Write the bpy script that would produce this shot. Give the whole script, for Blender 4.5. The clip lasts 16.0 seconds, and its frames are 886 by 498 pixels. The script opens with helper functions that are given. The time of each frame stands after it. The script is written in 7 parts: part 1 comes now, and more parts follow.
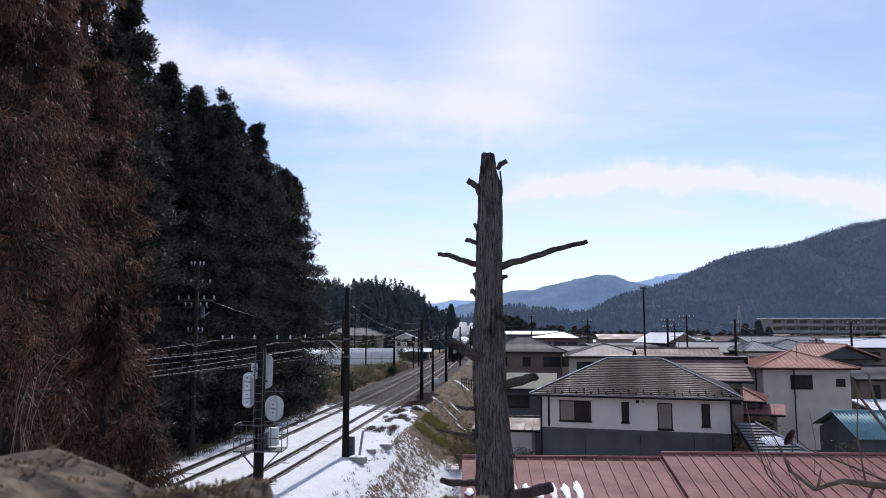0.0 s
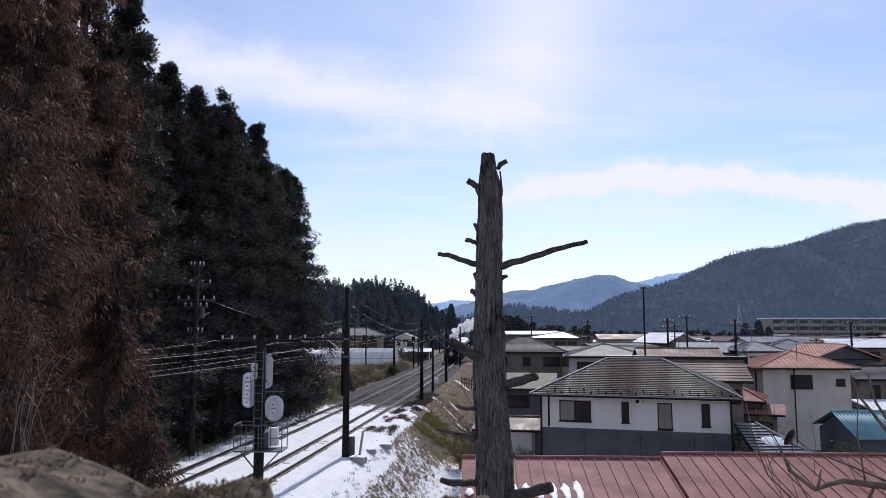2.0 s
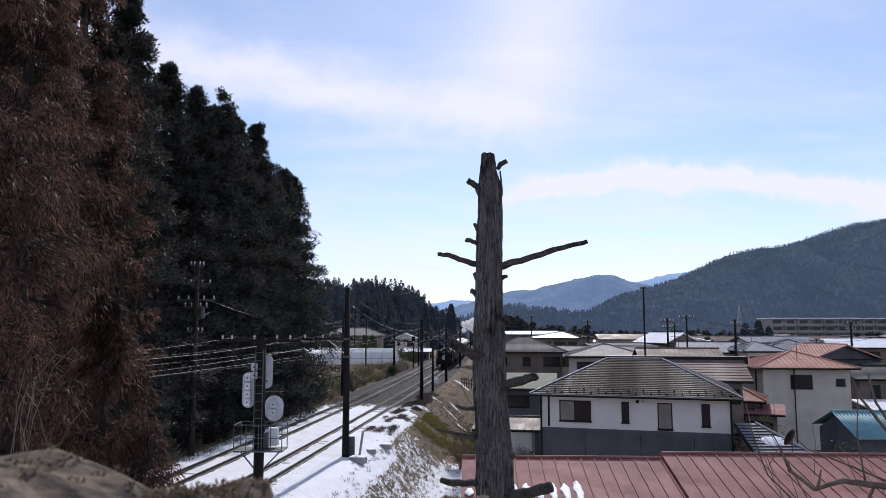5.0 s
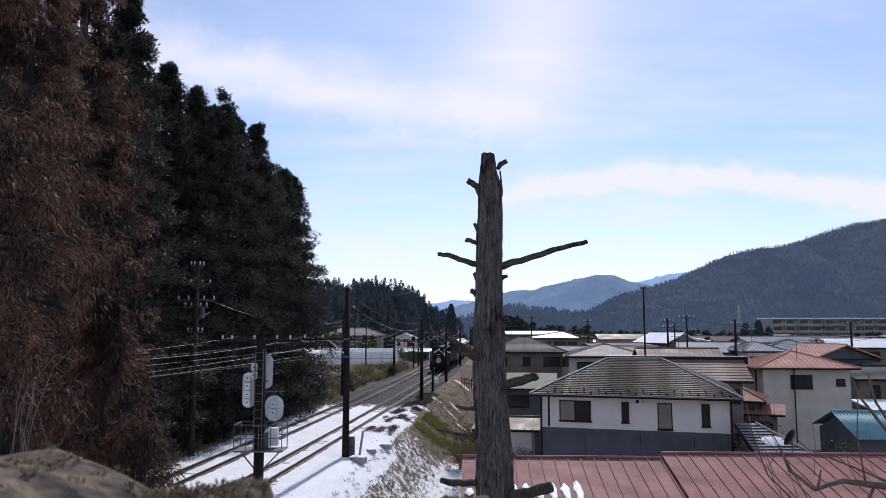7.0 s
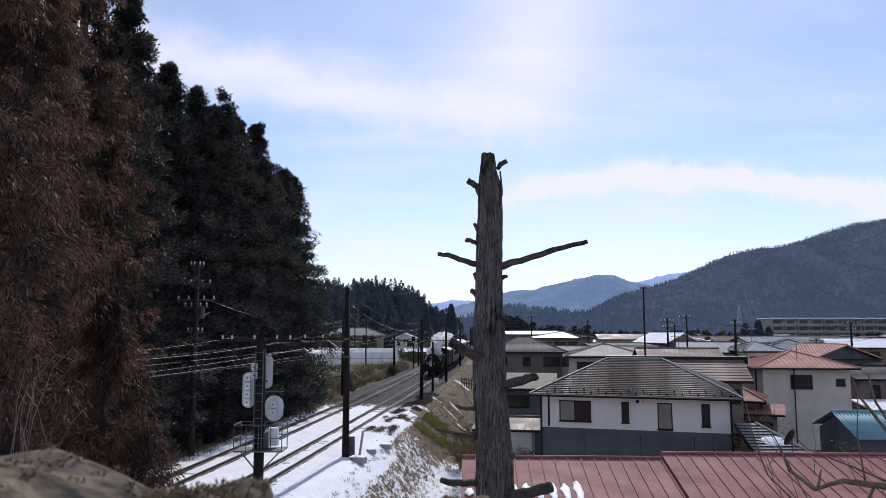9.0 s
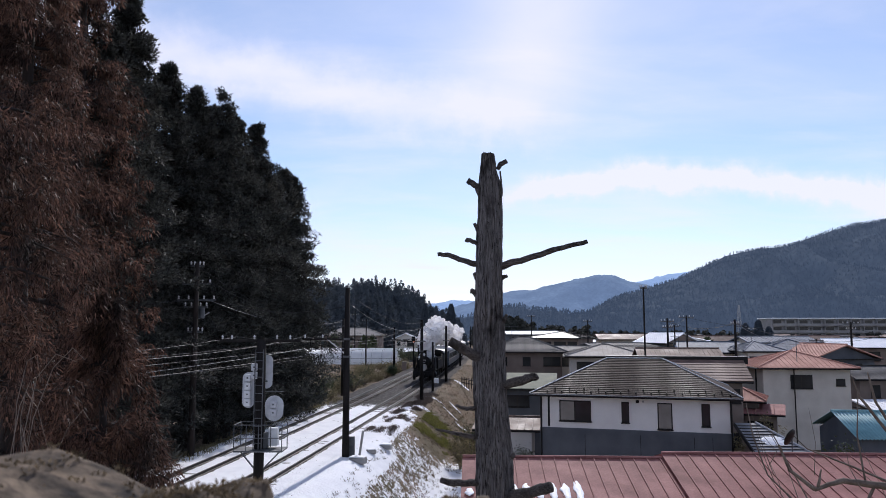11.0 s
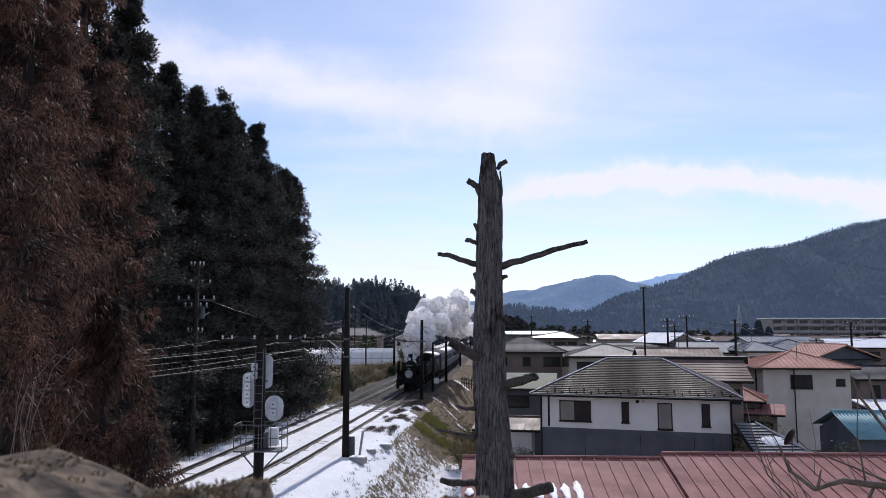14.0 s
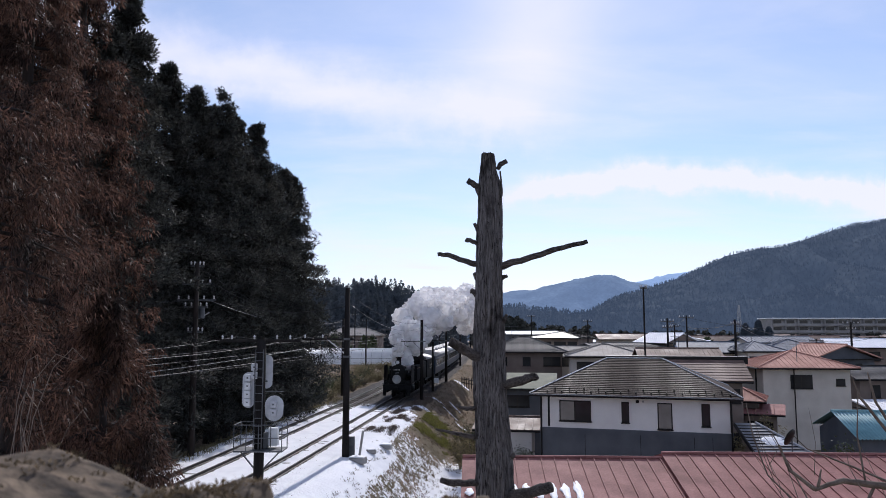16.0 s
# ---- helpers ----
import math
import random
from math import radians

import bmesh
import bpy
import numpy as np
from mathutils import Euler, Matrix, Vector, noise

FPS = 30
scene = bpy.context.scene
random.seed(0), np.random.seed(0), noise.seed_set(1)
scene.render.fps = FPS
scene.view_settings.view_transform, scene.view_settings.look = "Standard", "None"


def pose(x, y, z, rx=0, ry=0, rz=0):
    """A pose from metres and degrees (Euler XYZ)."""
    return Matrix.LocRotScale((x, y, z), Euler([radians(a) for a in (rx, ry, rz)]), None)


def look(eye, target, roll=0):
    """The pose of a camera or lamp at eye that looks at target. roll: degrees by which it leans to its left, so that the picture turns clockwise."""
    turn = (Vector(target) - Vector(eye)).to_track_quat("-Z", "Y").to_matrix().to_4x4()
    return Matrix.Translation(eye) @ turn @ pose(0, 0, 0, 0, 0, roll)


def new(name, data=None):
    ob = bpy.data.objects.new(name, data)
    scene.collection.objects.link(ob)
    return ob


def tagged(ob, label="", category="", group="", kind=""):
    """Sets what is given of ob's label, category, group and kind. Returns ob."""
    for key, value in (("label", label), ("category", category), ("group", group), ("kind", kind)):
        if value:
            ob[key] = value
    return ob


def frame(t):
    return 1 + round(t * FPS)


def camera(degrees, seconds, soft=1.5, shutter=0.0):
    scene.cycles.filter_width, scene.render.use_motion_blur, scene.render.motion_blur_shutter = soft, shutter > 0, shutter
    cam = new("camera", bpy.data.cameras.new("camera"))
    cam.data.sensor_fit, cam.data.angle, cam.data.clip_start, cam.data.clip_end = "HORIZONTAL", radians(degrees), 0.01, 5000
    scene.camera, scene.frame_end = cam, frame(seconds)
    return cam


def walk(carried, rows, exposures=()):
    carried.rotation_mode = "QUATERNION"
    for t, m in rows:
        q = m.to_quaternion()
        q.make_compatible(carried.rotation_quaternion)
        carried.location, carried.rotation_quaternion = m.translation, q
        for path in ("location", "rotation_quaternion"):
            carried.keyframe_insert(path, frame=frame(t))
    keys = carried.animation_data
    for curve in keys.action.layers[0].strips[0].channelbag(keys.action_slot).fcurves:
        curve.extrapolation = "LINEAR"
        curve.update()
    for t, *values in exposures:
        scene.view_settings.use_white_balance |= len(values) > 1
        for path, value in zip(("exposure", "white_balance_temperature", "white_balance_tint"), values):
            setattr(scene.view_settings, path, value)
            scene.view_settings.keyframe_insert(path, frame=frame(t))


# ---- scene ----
cam = camera(62.0, 16.0, soft=0.65)
EYE = (0.0, 0.0, 6.35)
STILL = pose(*EYE, 96.12, 0, 0)
cam.data.dof.use_dof, cam.data.dof.focus_distance, cam.data.dof.aperture_fstop = True, 40.0, 8.5
walk(cam, [(0.0, STILL), (16.0, STILL)], exposures=[(0.0, 0.04, 6150, 15), (16.0, 0.04, 6150, 15)])

# ---- light ----
SUN_AZ, SUN_EL = radians(9.0), radians(34.0)   # azimuth clockwise from +y


def build_world():
    w = bpy.data.worlds.new("sky")
    scene.world = w
    w.use_nodes = True
    nt = w.node_tree
    nt.nodes.clear()
    L = nt.links.new

    def nd(kind, **kw):
        n = nt.nodes.new(kind)
        for k, v in kw.items():
            n.inputs[k].default_value = v
        return n

    def mth(op, a, b=None, c=None):
        n = nt.nodes.new("ShaderNodeMath")
        n.operation = op
        for i, v in enumerate((a, b, c)):
            if v is None:
                continue
            if isinstance(v, (int, float)):
                n.inputs[i].default_value = v
            else:
                L(v, n.inputs[i])
        return n.outputs[0]

    out = nd("ShaderNodeOutputWorld")
    bg = nd("ShaderNodeBackground", Strength=0.12)
    sky = nt.nodes.new("ShaderNodeTexSky")
    sky.sky_type = "NISHITA"
    sky.sun_disc = False
    sky.sun_elevation, sky.sun_rotation = SUN_EL, SUN_AZ
    sky.altitude, sky.air_density, sky.dust_density, sky.ozone_density = 300, 1.0, 0.15, 3.5
    tc = nt.nodes.new("ShaderNodeTexCoord")
    sep = nt.nodes.new("ShaderNodeSeparateXYZ")
    L(tc.outputs["Generated"], sep.inputs[0])
    x, y, z = sep.outputs
    # cirrus lie on a flat layer high above: plane coordinates of the layer
    zz = mth("MAXIMUM", mth("ADD", z, 0.12), 0.03)
    u, v = mth("DIVIDE", x, zz), mth("DIVIDE", y, zz)
    comb = nt.nodes.new("ShaderNodeCombineXYZ")
    L(u, comb.inputs[0]); L(v, comb.inputs[1])

    def layer(scale, loc, rot, stretch, detail, lo, hi, dist):
        mp = nt.nodes.new("ShaderNodeMapping")
        mp.inputs["Location"].default_value = loc
        mp.inputs["Rotation"].default_value = (0, 0, rot)
        mp.inputs["Scale"].default_value = stretch
        L(comb.outputs[0], mp.inputs[0])
        no = nd("ShaderNodeTexNoise", Scale=scale, Detail=detail, Roughness=0.55, Distortion=dist)
        L(mp.outputs[0], no.inputs["Vector"])
        r = nt.nodes.new("ShaderNodeMapRange")
        r.interpolation_type = "SMOOTHSTEP"
        r.inputs["From Min"].default_value, r.inputs["From Max"].default_value = lo, hi
        L(no.outputs["Fac"], r.inputs["Value"])
        return r.outputs[0]

    cirrus = layer(0.9, (0.4, 0.2, 0), 0.5, (0.55, 1.0, 1), 7, 0.36, 0.78, 0.8)
    fine = layer(3.0, (2.1, 0.7, 0), 0.4, (0.5, 1.0, 1), 8, 0.35, 0.85, 0.4)
    # a long roll of cumulus low over the far ridge
    el = mth("ARCTAN2", z, mth("SQRT", mth("ADD", mth("MULTIPLY", x, x), mth("MULTIPLY", y, y))))
    az = mth("ARCTAN2", x, y)
    wv = nd("ShaderNodeTexNoise", Scale=7.0, Detail=8.0, Roughness=0.6)
    L(tc.outputs["Generated"], wv.inputs["Vector"])
    wf = nd("ShaderNodeTexNoise", Scale=26.0, Detail=6.0, Roughness=0.6)
    L(tc.outputs["Generated"], wf.inputs["Vector"])
    wob = mth("ADD", mth("MULTIPLY", mth("SUBTRACT", wv.outputs["Fac"], 0.5), 0.07), mth("MULTIPLY", mth("SUBTRACT", wf.outputs["Fac"], 0.5), 0.035))

    def roll(e0, slope, thick, a0, a1, curve=0.0):
        c = mth("ADD", e0, mth("MULTIPLY", az, slope))
        c = mth("ADD", c, mth("MULTIPLY", mth("MULTIPLY", az, az), curve))
        dd = mth("DIVIDE", mth("SUBTRACT", mth("ADD", el, wob), c), thick)
        g = mth("POWER", 2.718, mth("MULTIPLY", mth("MULTIPLY", dd, dd), -1.0))
        r = nt.nodes.new("ShaderNodeMapRange"); r.interpolation_type = "SMOOTHSTEP"
        r.inputs["From Min"].default_value, r.inputs["From Max"].default_value = a0, a1
        L(az, r.inputs["Value"])
        return mth("MULTIPLY", g, r.outputs[0])

    cum = roll(0.1564, 0.312, 0.0155, 0.02, 0.16, -0.6)
    band = roll(0.288, -0.155, 0.036, 0.2, 0.0)
    band2 = roll(-0.16, 4.25, 0.36, -4.0, -3.9)
    rise = nt.nodes.new("ShaderNodeMapRange"); rise.interpolation_type = "SMOOTHSTEP"
    rise.inputs["From Min"].default_value, rise.inputs["From Max"].default_value = 0.20, 0.34
    L(mth("ADD", el, mth("MULTIPLY", wob, 2.0)), rise.inputs["Value"])
    band2 = mth("MULTIPLY", band2, rise.outputs[0])
    low = roll(0.03, 0.0, 0.10, -4.0, -3.9)
    tot = mth("ADD", 0.14, mth("ADD", mth("MULTIPLY", cirrus, 0.32), mth("MULTIPLY", fine, 0.26)))
    tot = mth("ADD", tot, mth("MULTIPLY", cum, 1.05))
    tot = mth("ADD", tot, mth("MULTIPLY", band, 0.6))
    tot = mth("ADD", tot, mth("MULTIPLY", band2, 0.5))
    tot = mth("ADD", tot, mth("MULTIPLY", low, 0.36))
    tot = mth("MINIMUM", tot, 0.92)
    mix = nt.nodes.new("ShaderNodeMix")
    mix.data_type = "RGBA"
    L(tot, mix.inputs["Factor"])
    L(sky.outputs[0], mix.inputs["A"])
    mix.inputs["B"].default_value = (7.45, 7.4, 8.2, 1)
    L(mix.outputs["Result"], bg.inputs["Color"])
    L(bg.outputs[0], out.inputs[0])


build_world()
sun_data = bpy.data.lights.new("sun", "SUN")
sun_data.energy, sun_data.angle, sun_data.color = 3.6, radians(0.55), (1.0, 0.95, 0.88)
sun = new("sun", sun_data)
sun.matrix_world = look((0, 0, 60), (-math.sin(SUN_AZ) * math.cos(SUN_EL) * 60, -math.cos(SUN_AZ) * math.cos(SUN_EL) * 60, 60 - math.sin(SUN_EL) * 60))

# ---- materials ----


def mat(name, c1, c2, rough=0.8, scale=3.0, bump=0.2, metal=0.0, fine=40.0, spec=0.4, vary=0.0, grain=0.35, stretch=(1, 1, 1), translucent=0.0, island=0.0, wet=None):
    """Two-scale mottled surface: large stains between c1 and c2, fine grain, relief."""
    m = bpy.data.materials.new(name)
    m.use_nodes = True
    nt = m.node_tree
    L = nt.links.new
    b = nt.nodes["Principled BSDF"]
    b.inputs["Roughness"].default_value, b.inputs["Metallic"].default_value = rough, metal
    b.inputs["Specular IOR Level"].default_value = spec
    tc = nt.nodes.new("ShaderNodeTexCoord")
    mp = nt.nodes.new("ShaderNodeMapping")
    mp.inputs["Scale"].default_value = stretch
    L(tc.outputs["Object"], mp.inputs[0])
    n1, n2 = nt.nodes.new("ShaderNodeTexNoise"), nt.nodes.new("ShaderNodeTexNoise")
    n1.inputs["Scale"].default_value, n1.inputs["Detail"].default_value = scale, 5
    n2.inputs["Scale"].default_value, n2.inputs["Detail"].default_value = fine, 3
    L(mp.outputs[0], n1.inputs["Vector"]); L(mp.outputs[0], n2.inputs["Vector"])
    mr = nt.nodes.new("ShaderNodeMapRange")
    mr.inputs["From Min"].default_value, mr.inputs["From Max"].default_value = 0.32, 0.68
    L(n1.outputs["Fac"], mr.inputs["Value"])
    mx = nt.nodes.new("ShaderNodeMix"); mx.data_type = "RGBA"
    mx.inputs["A"].default_value, mx.inputs["B"].default_value = (*c1, 1), (*c2, 1)
    L(mr.outputs[0], mx.inputs["Factor"])
    hs = nt.nodes.new("ShaderNodeHueSaturation")
    L(mx.outputs["Result"], hs.inputs["Color"])
    ma = nt.nodes.new("ShaderNodeMath"); ma.operation = "MULTIPLY_ADD"
    L(n2.outputs["Fac"], ma.inputs[0])
    ma.inputs[1].default_value, ma.inputs[2].default_value = grain * 2, 1 - grain
    val = ma.outputs[0]
    for amount, node, sock in ((vary, "ShaderNodeObjectInfo", "Random"), (island, "ShaderNodeNewGeometry", "Random Per Island")):
        if amount:
            r = nt.nodes.new(node)
            a2 = nt.nodes.new("ShaderNodeMath"); a2.operation = "MULTIPLY_ADD"
            L(r.outputs[sock], a2.inputs[0])
            a2.inputs[1].default_value, a2.inputs[2].default_value = amount * 2, 1 - amount
            a3 = nt.nodes.new("ShaderNodeMath"); a3.operation = "MULTIPLY"
            L(val, a3.inputs[0]); L(a2.outputs[0], a3.inputs[1])
            val = a3.outputs[0]
    L(val, hs.inputs["Value"])
    L(hs.outputs[0], b.inputs["Base Color"])
    if wet:
        n3 = nt.nodes.new("ShaderNodeTexNoise")
        n3.inputs["Scale"].default_value, n3.inputs["Detail"].default_value = wet[0], 7
        mv = nt.nodes.new("ShaderNodeMapping"); mv.inputs["Location"].default_value = (-3.8, 0, 0)
        L(tc.outputs["Object"], mv.inputs[0]); L(mv.outputs[0], n3.inputs["Vector"])
        m3 = nt.nodes.new("ShaderNodeMapRange")
        m3.inputs["From Min"].default_value, m3.inputs["From Max"].default_value = 0.42, 0.62
        m3.inputs["To Min"].default_value, m3.inputs["To Max"].default_value = rough, wet[1]
        L(n3.outputs["Fac"], m3.inputs["Value"]); L(m3.outputs[0], b.inputs["Roughness"])
    if bump:
        bp = nt.nodes.new("ShaderNodeBump")
        bp.inputs["Strength"].default_value, bp.inputs["Distance"].default_value = bump, 0.02
        L(n2.outputs["Fac"], bp.inputs["Height"])
        L(bp.outputs[0], b.inputs["Normal"])
    if translucent:
        tr = nt.nodes.new("ShaderNodeBsdfTranslucent")
        L(hs.outputs[0], tr.inputs["Color"])
        ms = nt.nodes.new("ShaderNodeMixShader")
        ms.inputs[0].default_value = translucent
        L(b.outputs[0], ms.inputs[1]); L(tr.outputs[0], ms.inputs[2])
        L(ms.outputs[0], nt.nodes["Material Output"].inputs["Surface"])
    return m


M = {}
M["moss"] = mat("dry_moss", (0.045, 0.036, 0.028), (0.22, 0.165, 0.10), 0.95, 7, 0, fine=40, island=0.6, translucent=0.2, spec=0.05)
M["rock"] = mat("mossy_rock", (0.022, 0.020, 0.019), (0.18, 0.138, 0.10), 0.95, 26, 0.5, fine=45, grain=0.5, spec=0.1)


def cracked_bark(name, dark, mid, pale, along):
    """Weathered wood: long cracks, pale stripped streaks and dark rotten patches."""
    m = bpy.data.materials.new(name)
    m.use_nodes = True
    nt = m.node_tree
    L = nt.links.new
    b = nt.nodes["Principled BSDF"]
    b.inputs["Roughness"].default_value, b.inputs["Specular IOR Level"].default_value = 0.95, 0.1
    tc = nt.nodes.new("ShaderNodeTexCoord")

    def nz(scale, stretch, detail, lo, hi, dist=0.0):
        mp = nt.nodes.new("ShaderNodeMapping"); mp.inputs["Scale"].default_value = stretch
        L(tc.outputs["Object"], mp.inputs[0])
        n = nt.nodes.new("ShaderNodeTexNoise")
        n.inputs["Scale"].default_value, n.inputs["Detail"].default_value, n.inputs["Roughness"].default_value, n.inputs["Distortion"].default_value = scale, detail, 0.65, dist
        L(mp.outputs[0], n.inputs["Vector"])
        r = nt.nodes.new("ShaderNodeMapRange")
        r.inputs["From Min"].default_value, r.inputs["From Max"].default_value = lo, hi
        L(n.outputs["Fac"], r.inputs["Value"])
        return r.outputs[0]

    def mixc(f, a, c):
        x = nt.nodes.new("ShaderNodeMix"); x.data_type = "RGBA"
        L(f, x.inputs["Factor"])
        for k, v in (("A", a), ("B", c)):
            if isinstance(v, tuple):
                x.inputs[k].default_value = (*v, 1)
            else:
                L(v, x.inputs[k])
        return x.outputs["Result"]

    streak = nz(60, along, 8, 0.36, 0.66, 0.3)
    crack = nz(95, along, 6, 0.36, 0.46, 0.6)
    col = mixc(streak, mid, pale)
    col = mixc(nz(3.2, (1, 1, 0.6), 6, 0.5, 0.68), col, dark)
    col = mixc(crack, dark, col)
    L(col, b.inputs["Base Color"])
    add = nt.nodes.new("ShaderNodeMath"); add.operation = "ADD"
    L(crack, add.inputs[0]); L(streak, add.inputs[1])
    bp = nt.nodes.new("ShaderNodeBump")
    bp.inputs["Strength"].default_value, bp.inputs["Distance"].default_value = 0.9, 0.015
    L(add.outputs[0], bp.inputs["Height"]); L(bp.outputs[0], b.inputs["Normal"])
    return m


M["bark"] = cracked_bark("weathered_bark", (0.020, 0.018, 0.018), (0.085, 0.077, 0.076), (0.27, 0.25, 0.245), (1, 1, 0.09))
M["limb"] = cracked_bark("weathered_branch", (0.022, 0.018, 0.017), (0.072, 0.062, 0.058), (0.19, 0.167, 0.158), (0.2, 1, 1))
M["barkdark"] = mat("cedar_bark", (0.014, 0.011, 0.010), (0.034, 0.025, 0.021), 0.95, 3, 0.7, fine=30, stretch=(1, 1, 0.15))
M["twig"] = mat("bare_twig", (0.10, 0.075, 0.06), (0.2, 0.16, 0.13), 0.9, 6, 0.3)
M["cedar"] = mat("cedar_foliage", (0.026, 0.031, 0.030), (0.072, 0.070, 0.060), 0.7, 0.5, 0, fine=6, island=0.7, translucent=0.22, spec=0.2)
M["cedarbrown"] = mat("cedar_foliage_brown", (0.022, 0.016, 0.014), (0.135, 0.074, 0.054), 0.6, 0.8, 0, fine=7, island=0.85, translucent=0.5, spec=0.2)
# paler and bluer than the cedars: distance haze is put into this base colour
M["farwood"] = mat("haze_tinted_conifers", (0.080, 0.098, 0.118), (0.105, 0.124, 0.142), 1.0, 0.05, 0, fine=0.8, island=0.18, grain=0.15, spec=0.0, translucent=0.35)
M["belt"] = mat("mixed_winter_trees", (0.045, 0.05, 0.044), (0.085, 0.082, 0.068), 0.95, 0.05, 0, fine=0.8, island=0.35, spec=0.02)
M["shrub"] = mat("bare_shrubs", (0.14, 0.12, 0.07), (0.29, 0.245, 0.14), 0.9, 0.7, 0, fine=6, island=0.5, translucent=0.2, spec=0.05)
M["drygrass"] = mat("dry_grass", (0.17, 0.13, 0.09), (0.34, 0.265, 0.185), 0.9, 0.8, 0, fine=9, island=0.5, translucent=0.25, spec=0.05)
M["stubble"] = mat("dead_stubble", (0.075, 0.06, 0.038), (0.20, 0.16, 0.10), 0.9, 1.5, 0, fine=9, island=0.6, translucent=0.2, spec=0.05)
M["snow"] = mat("old_snow", (0.82, 0.83, 0.86), (0.9, 0.9, 0.91), 0.6, 1.5, 0.35, fine=14, grain=0.05, spec=0.3)
M["rail"] = mat("rail_steel", (0.012, 0.009, 0.008), (0.03, 0.021, 0.017), 0.6, 4, 0.1, metal=0.3)
M["railtop"] = mat("worn_rail_head", (0.05, 0.043, 0.038), (0.10, 0.09, 0.083), 0.4, 5, 0.0, metal=0.8, grain=0.1)
M["sleeper"] = mat("sleeper_wood", (0.045, 0.037, 0.032), (0.09, 0.074, 0.064), 0.9, 5, 0.4, vary=0.3)
M["black"] = mat("black_paint", (0.006, 0.006, 0.007), (0.014, 0.014, 0.015), 0.6, 2, 0.05, spec=0.12)
M["blackmatt"] = mat("sooty_iron", (0.006, 0.006, 0.006), (0.016, 0.015, 0.014), 0.75, 3, 0.15, spec=0.15)
M["pole"] = mat("dark_pole", (0.012, 0.011, 0.011), (0.030, 0.027, 0.026), 0.9, 2, 0.2, spec=0.08, stretch=(1, 1, 0.3))
M["steel"] = mat("galvanised_steel", (0.28, 0.29, 0.30), (0.42, 0.43, 0.44), 0.5, 3, 0.05, metal=0.6)
M["darksteel"] = mat("dark_steel", (0.08, 0.085, 0.09), (0.15, 0.155, 0.16), 0.55, 3, 0.05, metal=0.5)
M["whitepaint"] = mat("pale_grey_paint", (0.62, 0.63, 0.64), (0.75, 0.76, 0.76), 0.55, 3, 0.03, grain=0.1)
M["signalgrey"] = mat("signal_grey", (0.46, 0.47, 0.49), (0.58, 0.59, 0.61), 0.6, 4, 0.03, grain=0.12)
M["porcelain"] = mat("porcelain", (0.5, 0.5, 0.5), (0.62, 0.62, 0.62), 0.25, 4, 0, grain=0.05)
M["wire"] = mat("wire", (0.015, 0.015, 0.017), (0.035, 0.035, 0.04), 0.6, 3, 0, metal=0.3)
M["silverwire"] = mat("bright_wire", (0.14, 0.14, 0.15), (0.2, 0.2, 0.2), 0.45, 3, 0, metal=0.6)
M["redroof"] = mat("red_painted_metal", (0.20, 0.085, 0.078), (0.35, 0.165, 0.15), 0.75, 0.9, 0.12, fine=16, grain=0.3, spec=0.12)
M["brownroof"] = mat("brown_slate_tile", (0.028, 0.019, 0.016), (0.058, 0.043, 0.038), 0.75, 1.5, 0.3, fine=25, vary=0.25, spec=0.035, wet=(0.33, 0.45))
M["greyroof"] = mat("grey_roof_tile", (0.07, 0.068, 0.068), (0.13, 0.125, 0.125), 0.75, 1.5, 0.15, fine=25, spec=0.15)
M["blueroof"] = mat("slate_blue_tile", (0.10, 0.12, 0.15), (0.18, 0.2, 0.24), 0.65, 1.5, 0.1, fine=25, spec=0.2)
M["tealroof"] = mat("teal_painted_metal", (0.14, 0.29, 0.32), (0.24, 0.42, 0.45), 0.6, 1.2, 0.05, fine=20, grain=0.15, spec=0.2)
M["greenroof"] = mat("pale_green_metal", (0.13, 0.15, 0.11), (0.19, 0.20, 0.14), 0.7, 1.2, 0.05, grain=0.15, spec=0.05)
M["pinkroof"] = mat("salmon_tile", (0.42, 0.21, 0.16), (0.58, 0.32, 0.25), 0.75, 1.2, 0.1, fine=20, grain=0.2, spec=0.15)
M["paleroof"] = mat("pale_metal_roof", (0.25, 0.225, 0.2), (0.36, 0.33, 0.3), 0.7, 1.2, 0.05, grain=0.15, spec=0.1)
M["rustroof"] = mat("faded_brown_metal", (0.12, 0.08, 0.066), (0.20, 0.135, 0.11), 0.7, 1.2, 0.05, grain=0.2, spec=0.12, wet=(0.5, 0.55))
M["whitewall"] = mat("white_render", (0.66, 0.63, 0.60), (0.76, 0.73, 0.70), 0.85, 0.8, 0.06, fine=18, grain=0.08)
M["beigewall"] = mat("beige_render", (0.52, 0.47, 0.41), (0.63, 0.58, 0.51), 0.85, 0.8, 0.06, fine=18, grain=0.1)
M["greywall"] = mat("slate_grey_siding", (0.07, 0.077, 0.09), (0.115, 0.122, 0.135), 0.7, 0.8, 0.08, fine=18, grain=0.12)
M["brownwall"] = mat("brown_siding", (0.16, 0.12, 0.10), (0.24, 0.19, 0.16), 0.8, 0.8, 0.08, fine=18, grain=0.15)
M["trim"] = mat("dark_brown_trim", (0.009, 0.008, 0.008), (0.02, 0.018, 0.017), 0.5, 2, 0.02, spec=0.2)
M["glass"] = mat("window_glass", (0.012, 0.014, 0.016), (0.03, 0.032, 0.036), 0.15, 0.7, 0, grain=0.1, spec=0.35)
M["curtain"] = mat("curtained_pane", (0.17, 0.16, 0.145), (0.25, 0.235, 0.21), 0.25, 1.2, 0, grain=0.1, spec=0.5)
